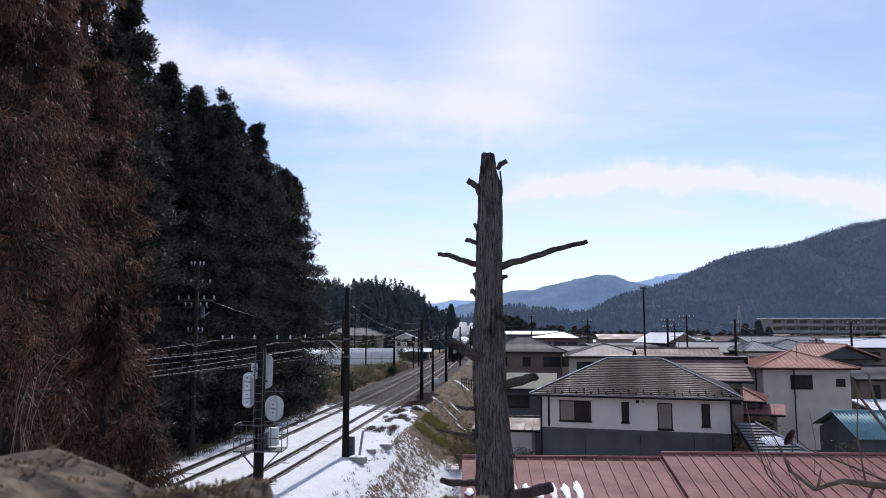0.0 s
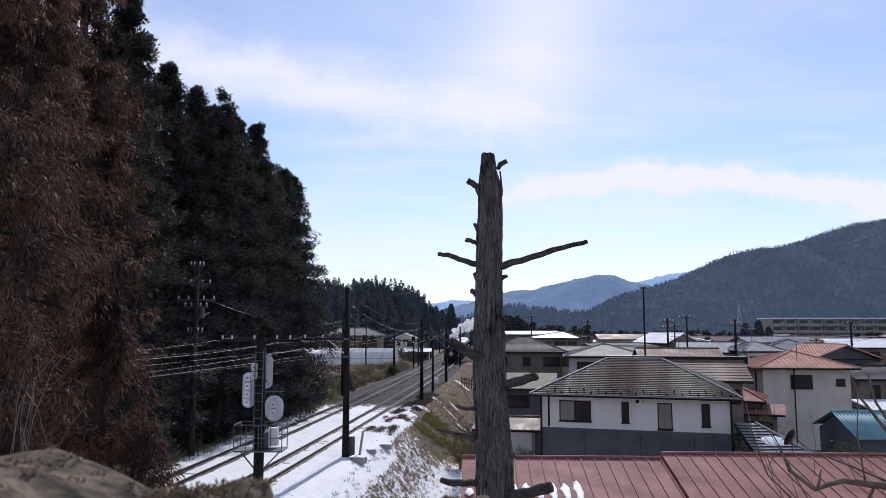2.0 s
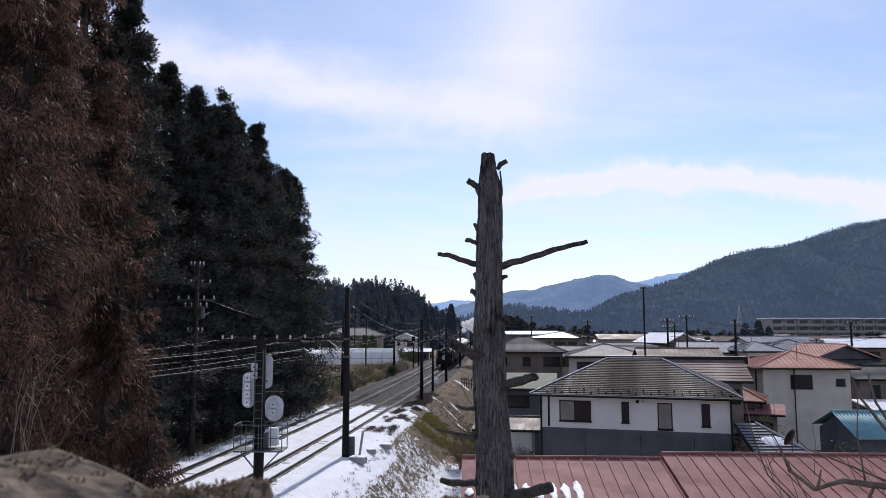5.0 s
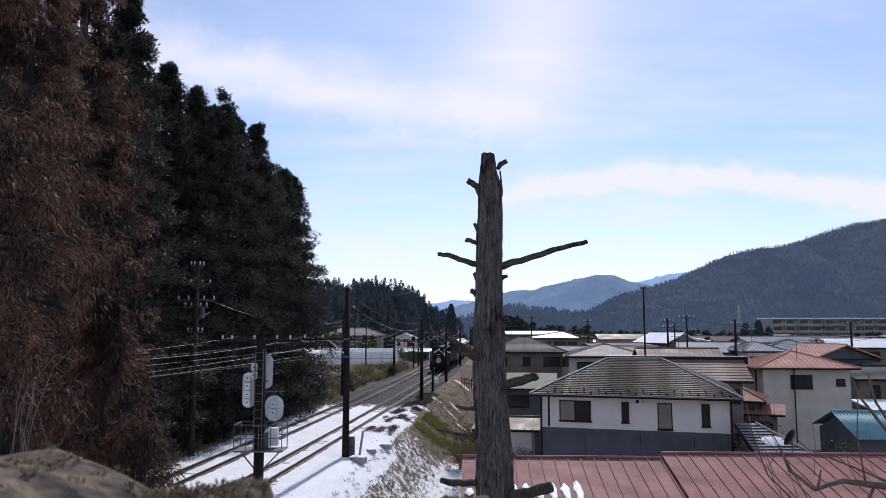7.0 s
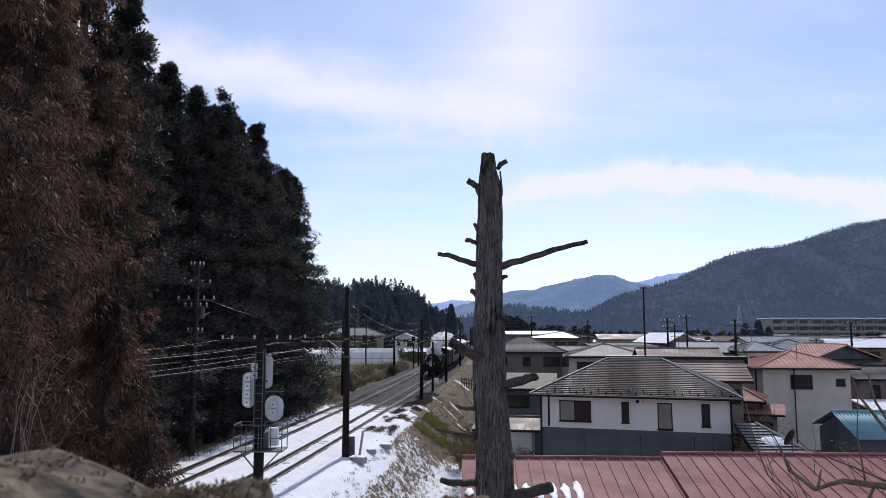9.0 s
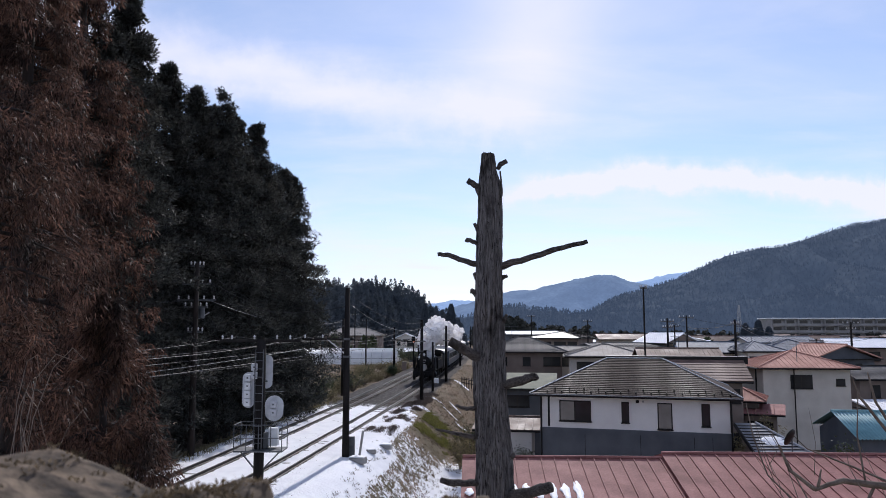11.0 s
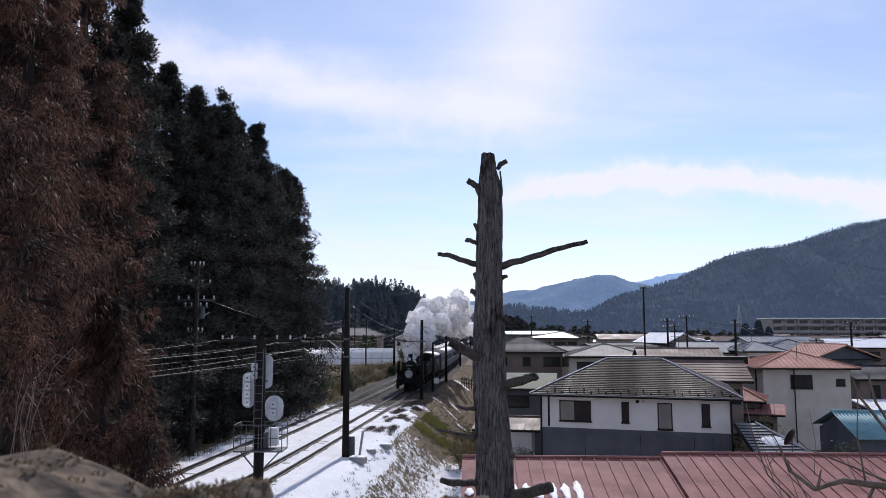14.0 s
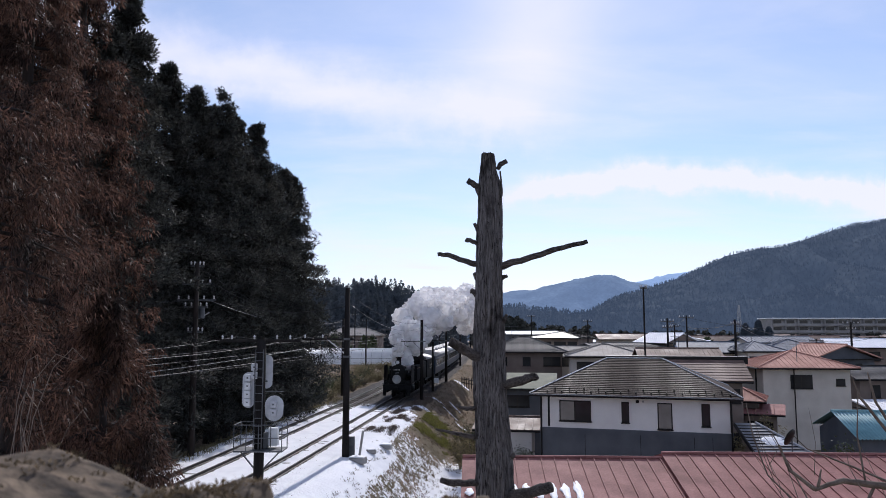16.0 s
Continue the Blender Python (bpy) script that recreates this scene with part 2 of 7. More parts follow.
M["plastic"] = mat("greenhouse_film", (0.80, 0.82, 0.84), (0.9, 0.91, 0.92), 0.45, 1.0, 0.02, grain=0.08, translucent=0.45)
M["concrete"] = mat("old_concrete", (0.25, 0.24, 0.225), (0.40, 0.385, 0.36), 0.9, 2, 0.25)
M["block"] = mat("apartment_concrete", (0.22, 0.21, 0.205), (0.31, 0.30, 0.29), 0.9, 0.2, 0.05, fine=3)
M["coach"] = mat("coach_blue", (0.02, 0.035, 0.07), (0.03, 0.05, 0.095), 0.3, 1.5, 0.02, spec=0.6)
M["coachroof"] = mat("coach_roof_grey", (0.30, 0.29, 0.28), (0.42, 0.41, 0.40), 0.55, 1.5, 0.05)
M["cream"] = mat("cream_stripe", (0.62, 0.58, 0.48), (0.7, 0.66, 0.56), 0.4, 2, 0, grain=0.1)
M["brass"] = mat("polished_brass", (0.55, 0.40, 0.16), (0.68, 0.5, 0.22), 0.3, 4, 0, metal=0.9)
M["bush"] = mat("evergreen_shrub", (0.03, 0.045, 0.02), (0.08, 0.095, 0.04), 0.6, 1.0, 0, fine=9, island=0.5, spec=0.4, translucent=0.15)


def steam_material():
    """Thin bright vapour: soft, lit through, with ragged see-through wisps."""
    m = bpy.data.materials.new("steam")
    m.use_nodes = True
    nt = m.node_tree
    L = nt.links.new
    b = nt.nodes["Principled BSDF"]
    b.inputs["Base Color"].default_value = (0.985, 0.975, 0.97, 1)
    b.inputs["Roughness"].default_value = 1.0
    b.inputs["Specular IOR Level"].default_value = 0.0
    tr = nt.nodes.new("ShaderNodeBsdfTranslucent")
    tr.inputs["Color"].default_value = (0.99, 0.975, 0.965, 1)
    ms = nt.nodes.new("ShaderNodeMixShader")
    ms.inputs[0].default_value = 0.6
    L(b.outputs[0], ms.inputs[1]); L(tr.outputs[0], ms.inputs[2])
    tc = nt.nodes.new("ShaderNodeTexCoord")
    no = nt.nodes.new("ShaderNodeTexNoise")
    no.inputs["Scale"].default_value, no.inputs["Detail"].default_value, no.inputs["Roughness"].default_value = 0.75, 2, 0.45
    L(tc.outputs["Object"], no.inputs["Vector"])
    mr = nt.nodes.new("ShaderNodeMapRange")
    mr.inputs["From Min"].default_value, mr.inputs["From Max"].default_value = 0.36, 0.62
    mr.inputs["To Min"].default_value, mr.inputs["To Max"].default_value = 0.3, 0.0
    L(no.outputs["Fac"], mr.inputs["Value"])
    tp = nt.nodes.new("ShaderNodeBsdfTransparent")
    m2 = nt.nodes.new("ShaderNodeMixShader")
    L(mr.outputs[0], m2.inputs[0]); L(ms.outputs[0], m2.inputs[1]); L(tp.outputs[0], m2.inputs[2])
    L(m2.outputs[0], nt.nodes["Material Output"].inputs["Surface"])
    return m


M["steam"] = steam_material()
lamp_m = bpy.data.materials.new("lit_signal_lens"); lamp_m.use_nodes = True
lamp_m.node_tree.nodes["Principled BSDF"].inputs["Base Color"].default_value = (0.6, 0.15, 0.05, 1)
lamp_m.node_tree.nodes["Principled BSDF"].inputs["Emission Color"].default_value = (1, 0.25, 0.08, 1)
lamp_m.node_tree.nodes["Principled BSDF"].inputs["Emission Strength"].default_value = 2.0
M["lens"] = lamp_m

# ---- mesh helpers ----


def mesh_from(name, verts, faces, material=None, smooth=False):
    me = bpy.data.meshes.new(name)
    me.from_pydata(verts, [], faces)
    if material:
        me.materials.append(material)
    if smooth:
        me.polygons.foreach_set("use_smooth", [True] * len(me.polygons))
    me.update()
    return me


def quads(name, V, n_per, material, smooth=False):
    """Many separate n-gons from an array of shape (count, n_per, 3)."""
    V = np.asarray(V, dtype=np.float32)
    n = len(V)
    me = bpy.data.meshes.new(name)
    me.vertices.add(n * n_per)
    me.vertices.foreach_set("co", V.ravel())
    me.loops.add(n * n_per)
    me.loops.foreach_set("vertex_index", np.arange(n * n_per, dtype=np.int32))
    me.polygons.add(n)
    me.polygons.foreach_set("loop_start", np.arange(0, n * n_per, n_per, dtype=np.int32))
    me.materials.append(material)
    me.update(calc_edges=True)
    return me


def done(bm, name, material, smooth=False):
    me = bpy.data.meshes.new(name)
    bm.normal_update()
    bm.to_mesh(me)
    bm.free()
    me.materials.append(material)
    if smooth:
        me.polygons.foreach_set("use_smooth", [True] * len(me.polygons))
    return me


def part(name, bm, material, parent=None, label="", smooth=False, at=None):
    me = bm if isinstance(bm, bpy.types.Mesh) else done(bm, name, material, smooth)
    ob = new(name, me)
    if parent is not None:
        ob.parent = parent
    if at is not None:
        ob.matrix_basis = at
    if label:
        ob["label"] = label
    return ob


def box(bm, x0, x1, y0, y1, z0, z1, bevel=0.0, m=None):
    r = bmesh.ops.create_cube(bm, size=1.0)
    vs = r["verts"]
    for v in vs:
        v.co = Vector((x0 + (v.co.x + 0.5) * (x1 - x0), y0 + (v.co.y + 0.5) * (y1 - y0), z0 + (v.co.z + 0.5) * (z1 - z0)))
    if bevel:
        es = list({e for v in vs for e in v.link_edges})
        g = bmesh.ops.bevel(bm, geom=es, offset=bevel, segments=2, affect="EDGES", profile=0.6)
        vs = list({v for f in g["faces"] for v in f.verts} | {v for v in vs if v.is_valid})
    if m is not None:
        bmesh.ops.transform(bm, matrix=m, verts=[v for v in vs if v.is_valid])
    return vs


def bx(x0, x1, y0, y1, z0, z1, bevel=0.0):
    bm = bmesh.new()
    box(bm, x0, x1, y0, y1, z0, z1, bevel)
    return bm


def tube(bm, pts, radii, seg=8, cap=True):
    """A tapered tube along points."""
    rings = []
    pts = [Vector(p) for p in pts]
    for i, p in enumerate(pts):
        d = (pts[min(i + 1, len(pts) - 1)] - pts[max(i - 1, 0)]).normalized()
        a = d.orthogonal().normalized() if abs(d.z) < 0.999 else Vector((1, 0, 0))
        if abs(d.z) < 0.9:
            a = d.cross(Vector((0, 0, 1))).normalized()
        else:
            a = d.cross(Vector((0, 1, 0))).normalized()
        b = d.cross(a)
        r = radii[i] if hasattr(radii, "__len__") else radii
        rings.append([bm.verts.new(p + (a * math.cos(k * math.tau / seg) + b * math.sin(k * math.tau / seg)) * r) for k in range(seg)])
    for r0, r1 in zip(rings, rings[1:]):
        for k in range(seg):
            bm.faces.new((r0[k], r0[(k + 1) % seg], r1[(k + 1) % seg], r1[k]))
    if cap:
        bm.faces.new(rings[0][::-1]); bm.faces.new(rings[-1])
    bmesh.ops.recalc_face_normals(bm, faces=bm.faces)
    return rings


def tb(pts, radii, seg=8):
    bm = bmesh.new()
    tube(bm, pts, radii, seg)
    return bm


def lathe(profile, axis="z", seg=20):
    """A turned shape: profile of (distance along the axis, radius)."""
    bm = bmesh.new()
    ax = {"x": (1, 0, 0), "y": (0, 1, 0), "z": (0, 0, 1)}[axis]
    tube(bm, [Vector(ax) * h for h, _ in profile], [r for _, r in profile], seg)
    return bm


def empty(name, m, **tags):
    ob = new(name)
    ob.matrix_basis = m
    return tagged(ob, **tags)

# ---- plan of the line ----
SPAN = 3.55     # between the two track centres


def centre(y):
    s = y - 40.0
    return -7.08 + 0.1078 * s - 0.00038 * s * s / 2


def heading(y):
    return math.atan(0.1078 - 0.00038 * (y - 40.0))


def on_track(y, off=0.0, z=0.0):
    """A pose on the near line at depth y, off metres to its right, x to the right and y along the line."""
    h = heading(y)
    return pose(centre(y) + off * math.cos(h), y - off * math.sin(h), z, 0, 0, -math.degrees(h))


def sst(a, b, x):
    t = min(1.0, max(0.0, (x - a) / (b - a)))
    return t * t * (3 - 2 * t)


def ground_z(x, y):
    yy = min(y, 420)
    d = (x - centre(yy)) * math.cos(heading(yy))
    if y > 324:
        d = x - 8.2
    # track bed, ditch, village on the right, field on the left
    z = -0.21
    z = z + (-3.3 - z) * sst(2.4, 7.0 + 1.5 * sst(70, 140, y), d)
    z = z + (-0.75 - z) * sst(-SPAN - 2.0, -SPAN - 4.0, d)
    z += 0.7 * sst(-SPAN - 7, -SPAN - 16, d) * sst(65, 30, y)
    # the knoll from which the view is taken
    r = math.hypot(x * 0.8 - 0.6, max(0.0, y - 1.0) if y > 1 else (y - 1.0) * 0.35)
    hill = 8.2 * (1 - sst(1.4, 10.5, r))
    if d > 2.6:
        z = max(z, z + hill * sst(2.6, 5.0, d))
    n = noise.noise((x * 0.35, y * 0.35, 0.0)) * 0.12 + noise.noise((x * 1.3, y * 1.3, 3.0)) * 0.05
    k = sst(1.6, 3.0, d) if d > 0 else sst(-SPAN - 1.6, -SPAN - 3.0, d)
    z += n * k
    z += 0.075 * sst(66, 54, y) * sst(3.0, 2.4, d) * sst(-SPAN - 3.2, -SPAN - 2.6, d) * (0.75 + 0.5 * noise.noise((x * 1.1, y * 0.8, 8.0)))
    z += -14.0 * sst(250, 1200, y) * 0.3
    return z


def ground_material():
    m = bpy.data.materials.new("ground_soil_and_snow")
    m.use_nodes = True
    nt = m.node_tree
    L = nt.links.new
    b = nt.nodes["Principled BSDF"]
    b.inputs["Roughness"].default_value = 0.9
    b.inputs["Specular IOR Level"].default_value = 0.06
    tc = nt.nodes.new("ShaderNodeTexCoord")
    at = nt.nodes.new("ShaderNodeAttribute"); at.attribute_name = "snow"
    ag = nt.nodes.new("ShaderNodeAttribute"); ag.attribute_name = "ballast"
    ao = nt.nodes.new("ShaderNodeAttribute"); ao.attribute_name = "offset"

    def nz(s, d=5, st=(1, 1, 1)):
        mp = nt.nodes.new("ShaderNodeMapping"); mp.inputs["Scale"].default_value = st
        L(tc.outputs["Object"], mp.inputs[0])
        n = nt.nodes.new("ShaderNodeTexNoise"); n.inputs["Scale"].default_value, n.inputs["Detail"].default_value = s, d
        n.inputs["Roughness"].default_value = 0.6
        L(mp.outputs[0], n.inputs["Vector"])
        return n.outputs["Fac"]

    def mixc(f, a, bb):
        x = nt.nodes.new("ShaderNodeMix"); x.data_type = "RGBA"
        L(f, x.inputs["Factor"])
        for s, v in (("A", a), ("B", bb)):
            if isinstance(v, tuple):
                x.inputs[s].default_value = (*v, 1)
            else:
                L(v, x.inputs[s])
        return x.outputs["Result"]

    def ramp(f, lo, hi):
        r = nt.nodes.new("ShaderNodeMapRange"); r.interpolation_type = "SMOOTHSTEP"
        r.inputs["From Min"].default_value, r.inputs["From Max"].default_value = lo, hi
        L(f, r.inputs["Value"])
        return r.outputs[0]

    def mth(op, a, bb):
        n = nt.nodes.new("ShaderNodeMath"); n.operation = op
        for i, v in enumerate((a, bb)):
            if isinstance(v, (int, float)):
                n.inputs[i].default_value = v
            else:
                L(v, n.inputs[i])
        return n.outputs[0]

    soil = mixc(ramp(nz(0.35), 0.35, 0.65), (0.25, 0.18, 0.135), (0.15, 0.125, 0.08))
    soil = mixc(ramp(nz(5.0, 6), 0.35, 0.7), soil, (0.12, 0.10, 0.07))
    stones = nt.nodes.new("ShaderNodeTexVoronoi"); stones.inputs["Scale"].default_value = 8.0
    L(tc.outputs["Object"], stones.inputs["Vector"])
    gravel = mixc(stones.outputs["Distance"], (0.062, 0.056, 0.055), (0.014, 0.0125, 0.012))
    gravel = mixc(ramp(nz(0.8), 0.4, 0.65), gravel, (0.036, 0.032, 0.031))
    gravel = mixc(ramp(nz(3.5, 6), 0.42, 0.62), gravel, (0.085, 0.077, 0.074))
    gravel = mixc(ramp(nz(7.0, 4), 0.52, 0.66), gravel, (0.02, 0.017, 0.015))
    base = mixc(ag.outputs["Fac"], soil, gravel)
    patch = mth("ADD", mth("MULTIPLY", nz(2.2, 8, (1, 0.5, 1)), 0.55), mth("MULTIPLY", nz(7.5, 7, (1, 0.5, 1)), 0.62))
    cover = ramp(mth("ADD", patch, mth("SUBTRACT", mth("MULTIPLY", at.outputs["Fac"], 1.3), 1.0)), 0.2, 0.27)
    # snow has melted back from the warm rails
    side = mth("SUBTRACT", mth("ABSOLUTE", mth("ADD", ao.outputs["Fac"], SPAN / 2), 0.0), SPAN / 2)
    rail_d = mth("ABSOLUTE", mth("SUBTRACT", mth("ABSOLUTE", side, 0.0), 0.567), 0.0)
    wavy = mth("ADD", rail_d, mth("MULTIPLY", mth("SUBTRACT", nz(3.0, 6), 0.5), 0.34))
    clear = ramp(wavy, 0.09, 0.16)
    cover = mth("MULTIPLY", cover, clear)
    base = mixc(clear, (0.035, 0.026, 0.021), base)
    white = mixc(ramp(nz(1.1, 6), 0.4, 0.7), (0.88, 0.89, 0.91), (0.80, 0.81, 0.84))
    L(mixc(cover, base, white), b.inputs["Base Color"])
    bp = nt.nodes.new("ShaderNodeBump"); bp.inputs["Strength"].default_value, bp.inputs["Distance"].default_value = 0.6, 0.05
    L(mth("ADD", mth("MULTIPLY", cover, 1.2), mth("ADD", nz(9.0, 6), mth("MULTIPLY", stones.outputs["Distance"], 0.8))), bp.inputs["Height"])
    L(bp.outputs[0], b.inputs["Normal"])
    return m


# hollows of the bank where snow lingers: x, y, half length, half width
HOLLOWS = ((-0.9, 72.0, 1.5, 0.8), (0.7, 70.5, 1.0, 0.6), (1.2, 76.0, 0.9, 0.8), (1.7, 69.0, 0.9, 0.6), (2.4, 97.0, 1.5, 1.5), (-1.7, 63.5, 1.2, 0.9), (2.0, 62.0, 0.8, 1.2))


def build_ground():
    xs = np.concatenate([[-2600, -1200, -600, -300, -180, -120, -85, -60, -45, -34, -26], np.arange(-20, 12, 0.3), [13, 14.5, 16, 18, 21, 25, 30, 36, 44, 55, 70, 90, 120, 170, 250, 400, 700, 1300, 2600]])
    ys = np.concatenate([[-300, -120, -60, -30, -15, -8, -4], np.arange(-2, 20, 0.6), np.arange(20, 75, 0.32), np.arange(75, 130, 1.0), np.arange(130, 330, 6.0), [340, 380, 440, 520, 640, 800, 1100, 1600, 2400, 3600, 4600]])
    V, sn, bl, of = [], [], [], []
    for y in ys:
        c, hh = centre(min(y, 330)), math.cos(heading(min(y, 330)))
        for x in xs:
            V.append((x, y, ground_z(x, y)))
            d = (x - c) * hh
            inbed = sst(2.7, 2.2, d) * sst(-SPAN - 3.0, -SPAN - 2.3, d)
            s = sst(78, 50, y) * inbed * (0.97 - 0.07 * math.exp(-((abs(d + SPAN / 2) - SPAN / 2) / 0.75) ** 2))
            s = max(s, 0.70 * sst(70, 50, y - d * 0.8) * sst(4.2, 2.8, d) * sst(1.5, 2.2, d))
            s = max(s, (0.495 + 0.13 * sst(5.2, 6.4, d)) * sst(66, 47, y) * sst(2.6, 3.6, d) * sst(9, 7.5, d))
            s = max(s, 0.90 * sst(50, 40, y) * sst(1.5, 2.2, d) * sst(4.5, 3.6, d))
            s = max(s, 0.4 * sst(-SPAN - 6, -SPAN - 10, d) * sst(60, 100, y))
            s = max(s, 0.45 * sst(8, 12, d) * sst(60, 100, y))
            for hx, hy, hl, hw in HOLLOWS:
                s = max(s, 0.85 * math.exp(-((x - hx) / hl) ** 2 - ((y - hy) / hw) ** 2))
            sn.append(s)
            bl.append(inbed)
            of.append(d)
    nx, ny = len(xs), len(ys)
    F = [(j * nx + i, j * nx + i + 1, (j + 1) * nx + i + 1, (j + 1) * nx + i) for j in range(ny - 1) for i in range(nx - 1)]
    me = mesh_from("ground", V, F, ground_material(), True)
    for nm, arr in (("snow", sn), ("ballast", bl), ("offset", of)):
        a = me.attributes.new(nm, "FLOAT", "POINT")
        a.data.foreach_set("value", arr)
    tagged(new("ground", me), "snow-patched railway embankment, dry field and village ground", "ground", kind="structure")


build_ground()


def build_tracks():
    ys = list(np.arange(14, 330, 2.0))
    for side, off in (("near", 0.0), ("far", -SPAN)):
        tr = empty("railway_track", pose(0, 0, 0), label="narrow-gauge railway track with worn steel rails on timber sleepers", category="railway track", group="railway tracks")
        for r in (-0.567, 0.567):
            for nm, prof, mt in (("rail", [(-0.06, -0.16), (0.06, -0.16), (0.055, -0.135), (0.012, -0.12), (0.012, -0.045), (0.034, -0.035), (0.034, -0.004), (-0.034, -0.004), (-0.034, -0.035), (-0.012, -0.045), (-0.012, -0.12), (-0.055, -0.135)], M["rail"]),
                                 ("rail_head", [(-0.033, -0.006), (0.033, -0.006), (0.027, 0.0), (-0.027, 0.0)], M["railtop"])):
                V, F, n = [], [], len(prof)
                for y in ys:
                    m = on_track(y, off + r)
                    V += [m @ Vector((p, 0, q)) for p, q in prof]
                for i in range(len(ys) - 1):
                    for k in range(n):
                        F.append((i * n + k, i * n + (k + 1) % n, (i + 1) * n + (k + 1) % n, (i + 1) * n + k))
                part(nm, mesh_from(nm, V, F, mt), mt, tr)
        tie = mesh_from("sleeper", *box_geo(-1.0, 1.0, -0.11, 0.11, -0.34, -0.175), M["sleeper"])
        near = [y for y in np.arange(20, 130, 0.62)]
        for y in near:
            part("sleeper", tie, None, tr, at=on_track(y, off, random.uniform(-0.012, 0.012)) @ pose(0, 0, 0, 0, 0, random.uniform(-1, 1)))


def box_geo(x0, x1, y0, y1, z0, z1):
    V = [(x, y, z) for z in (z0, z1) for y in (y0, y1) for x in (x0, x1)]
    F = [(0, 2, 3, 1), (4, 5, 7, 6), (0, 1, 5, 4), (2, 6, 7, 3), (0, 4, 6, 2), (1, 3, 7, 5)]
    return V, F

# ---- far landscape ----


def ridge(name, label, y0, depth, pts, material, step, rough, seed, base=-10, trees=0, tree_h=0.0):
    """A mountain range: crest heights by x, rising from its foot towards y0 + depth."""
    xs = np.arange(pts[0][0], pts[-1][0] + 1, step)
    px, pz = [p[0] for p in pts], [p[1] for p in pts]
    crest = np.interp(xs, px, pz)
    rows = 26
    V, F = [], []
    for j in range(rows + 8):
        t = j / rows
        for i, x in enumerate(xs):
            y = y0 + depth * t
            prof = math.sin(min(1.0, t) * math.pi / 2) ** 0.9 if t <= 1 else 1 - (t - 1) * 1.6
            n = noise.fractal((x / rough, y / rough, seed), 0.9, 2.1, 6)
            spur = abs(noise.noise((x / (rough * 0.6) + seed, y / (rough * 1.6), seed))) 
            h = base + (crest[i] - base) * (prof + (n * 0.10 - spur * 0.42) * math.sin(min(1, t) * math.pi)) + n * 0.012 * crest[i] + noise.noise((x * 0.11, y * 0.11, seed)) * step * 0.4
            V.append((x, y, h))
    nx = len(xs)
    for j in range(rows + 7):
        for i in range(nx - 1):
            F.append((j * nx + i, j * nx + i + 1, (j + 1) * nx + i + 1, (j + 1) * nx + i))
    mountain = tagged(new(name, mesh_from(name, V, F, material, True)), label, "mountain", kind="structure")
    if trees:
        rng = np.random.default_rng(int(seed))
        G = np.array(V).reshape(rows + 8, nx, 3)
        j = rng.uniform(1, rows + 1, trees)
        i = rng.uniform(0, nx - 1.01, trees)
        j0, i0 = j.astype(int), i.astype(int)
        fj, fi = (j - j0)[:, None], (i - i0)[:, None]
        P = (G[j0, i0] * (1 - fi) + G[j0, i0 + 1] * fi) * (1 - fj) + (G[j0 + 1, i0] * (1 - fi) + G[j0 + 1, i0 + 1] * fi) * fj
        # each tree is a small ragged crown of leaning faces
        n = 9
        hh = tree_h * rng.uniform(0.5, 1.25, trees)
        T = np.repeat(P, n, 0)
        H = np.repeat(hh, n)
        a = rng.random(trees * n) * math.tau
        up = rng.random(trees * n)
        rr = H * 0.26 * (1.05 - up)
        c = T + np.stack([np.cos(a) * rr, np.sin(a) * rr, H * (0.1 + 0.8 * up)], 1)
        sd = np.stack([-np.sin(a), np.cos(a), np.zeros(trees * n)], 1) * (H * 0.15)[:, None]
        Q = np.stack([c - sd, c + sd, c + np.stack([-np.cos(a) * rr * 0.7, -np.sin(a) * rr * 0.7, H * 0.3], 1)], 1)
        tagged(new(name + "_trees", quads(name + "_trees", Q, 3, material)), "far woods covering the mountain slope", "woods", kind="stuff")
    return mountain




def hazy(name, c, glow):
    # aerial haze is put into the material: bluish base colours plus a blue glow
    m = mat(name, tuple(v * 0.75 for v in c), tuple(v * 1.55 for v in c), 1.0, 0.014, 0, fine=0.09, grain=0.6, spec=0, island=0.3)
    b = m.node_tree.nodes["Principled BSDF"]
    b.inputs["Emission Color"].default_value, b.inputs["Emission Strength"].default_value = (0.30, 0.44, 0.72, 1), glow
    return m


M["haze1"] = hazy("near_mountain_haze_glow", (0.042, 0.047, 0.048), 0.125)
M["haze2"] = hazy("far_mountain_haze_glow", (0.07, 0.09, 0.11), 0.38)
M["haze3"] = hazy("farthest_mountain_haze_glow", (0.09, 0.12, 0.15), 0.75)


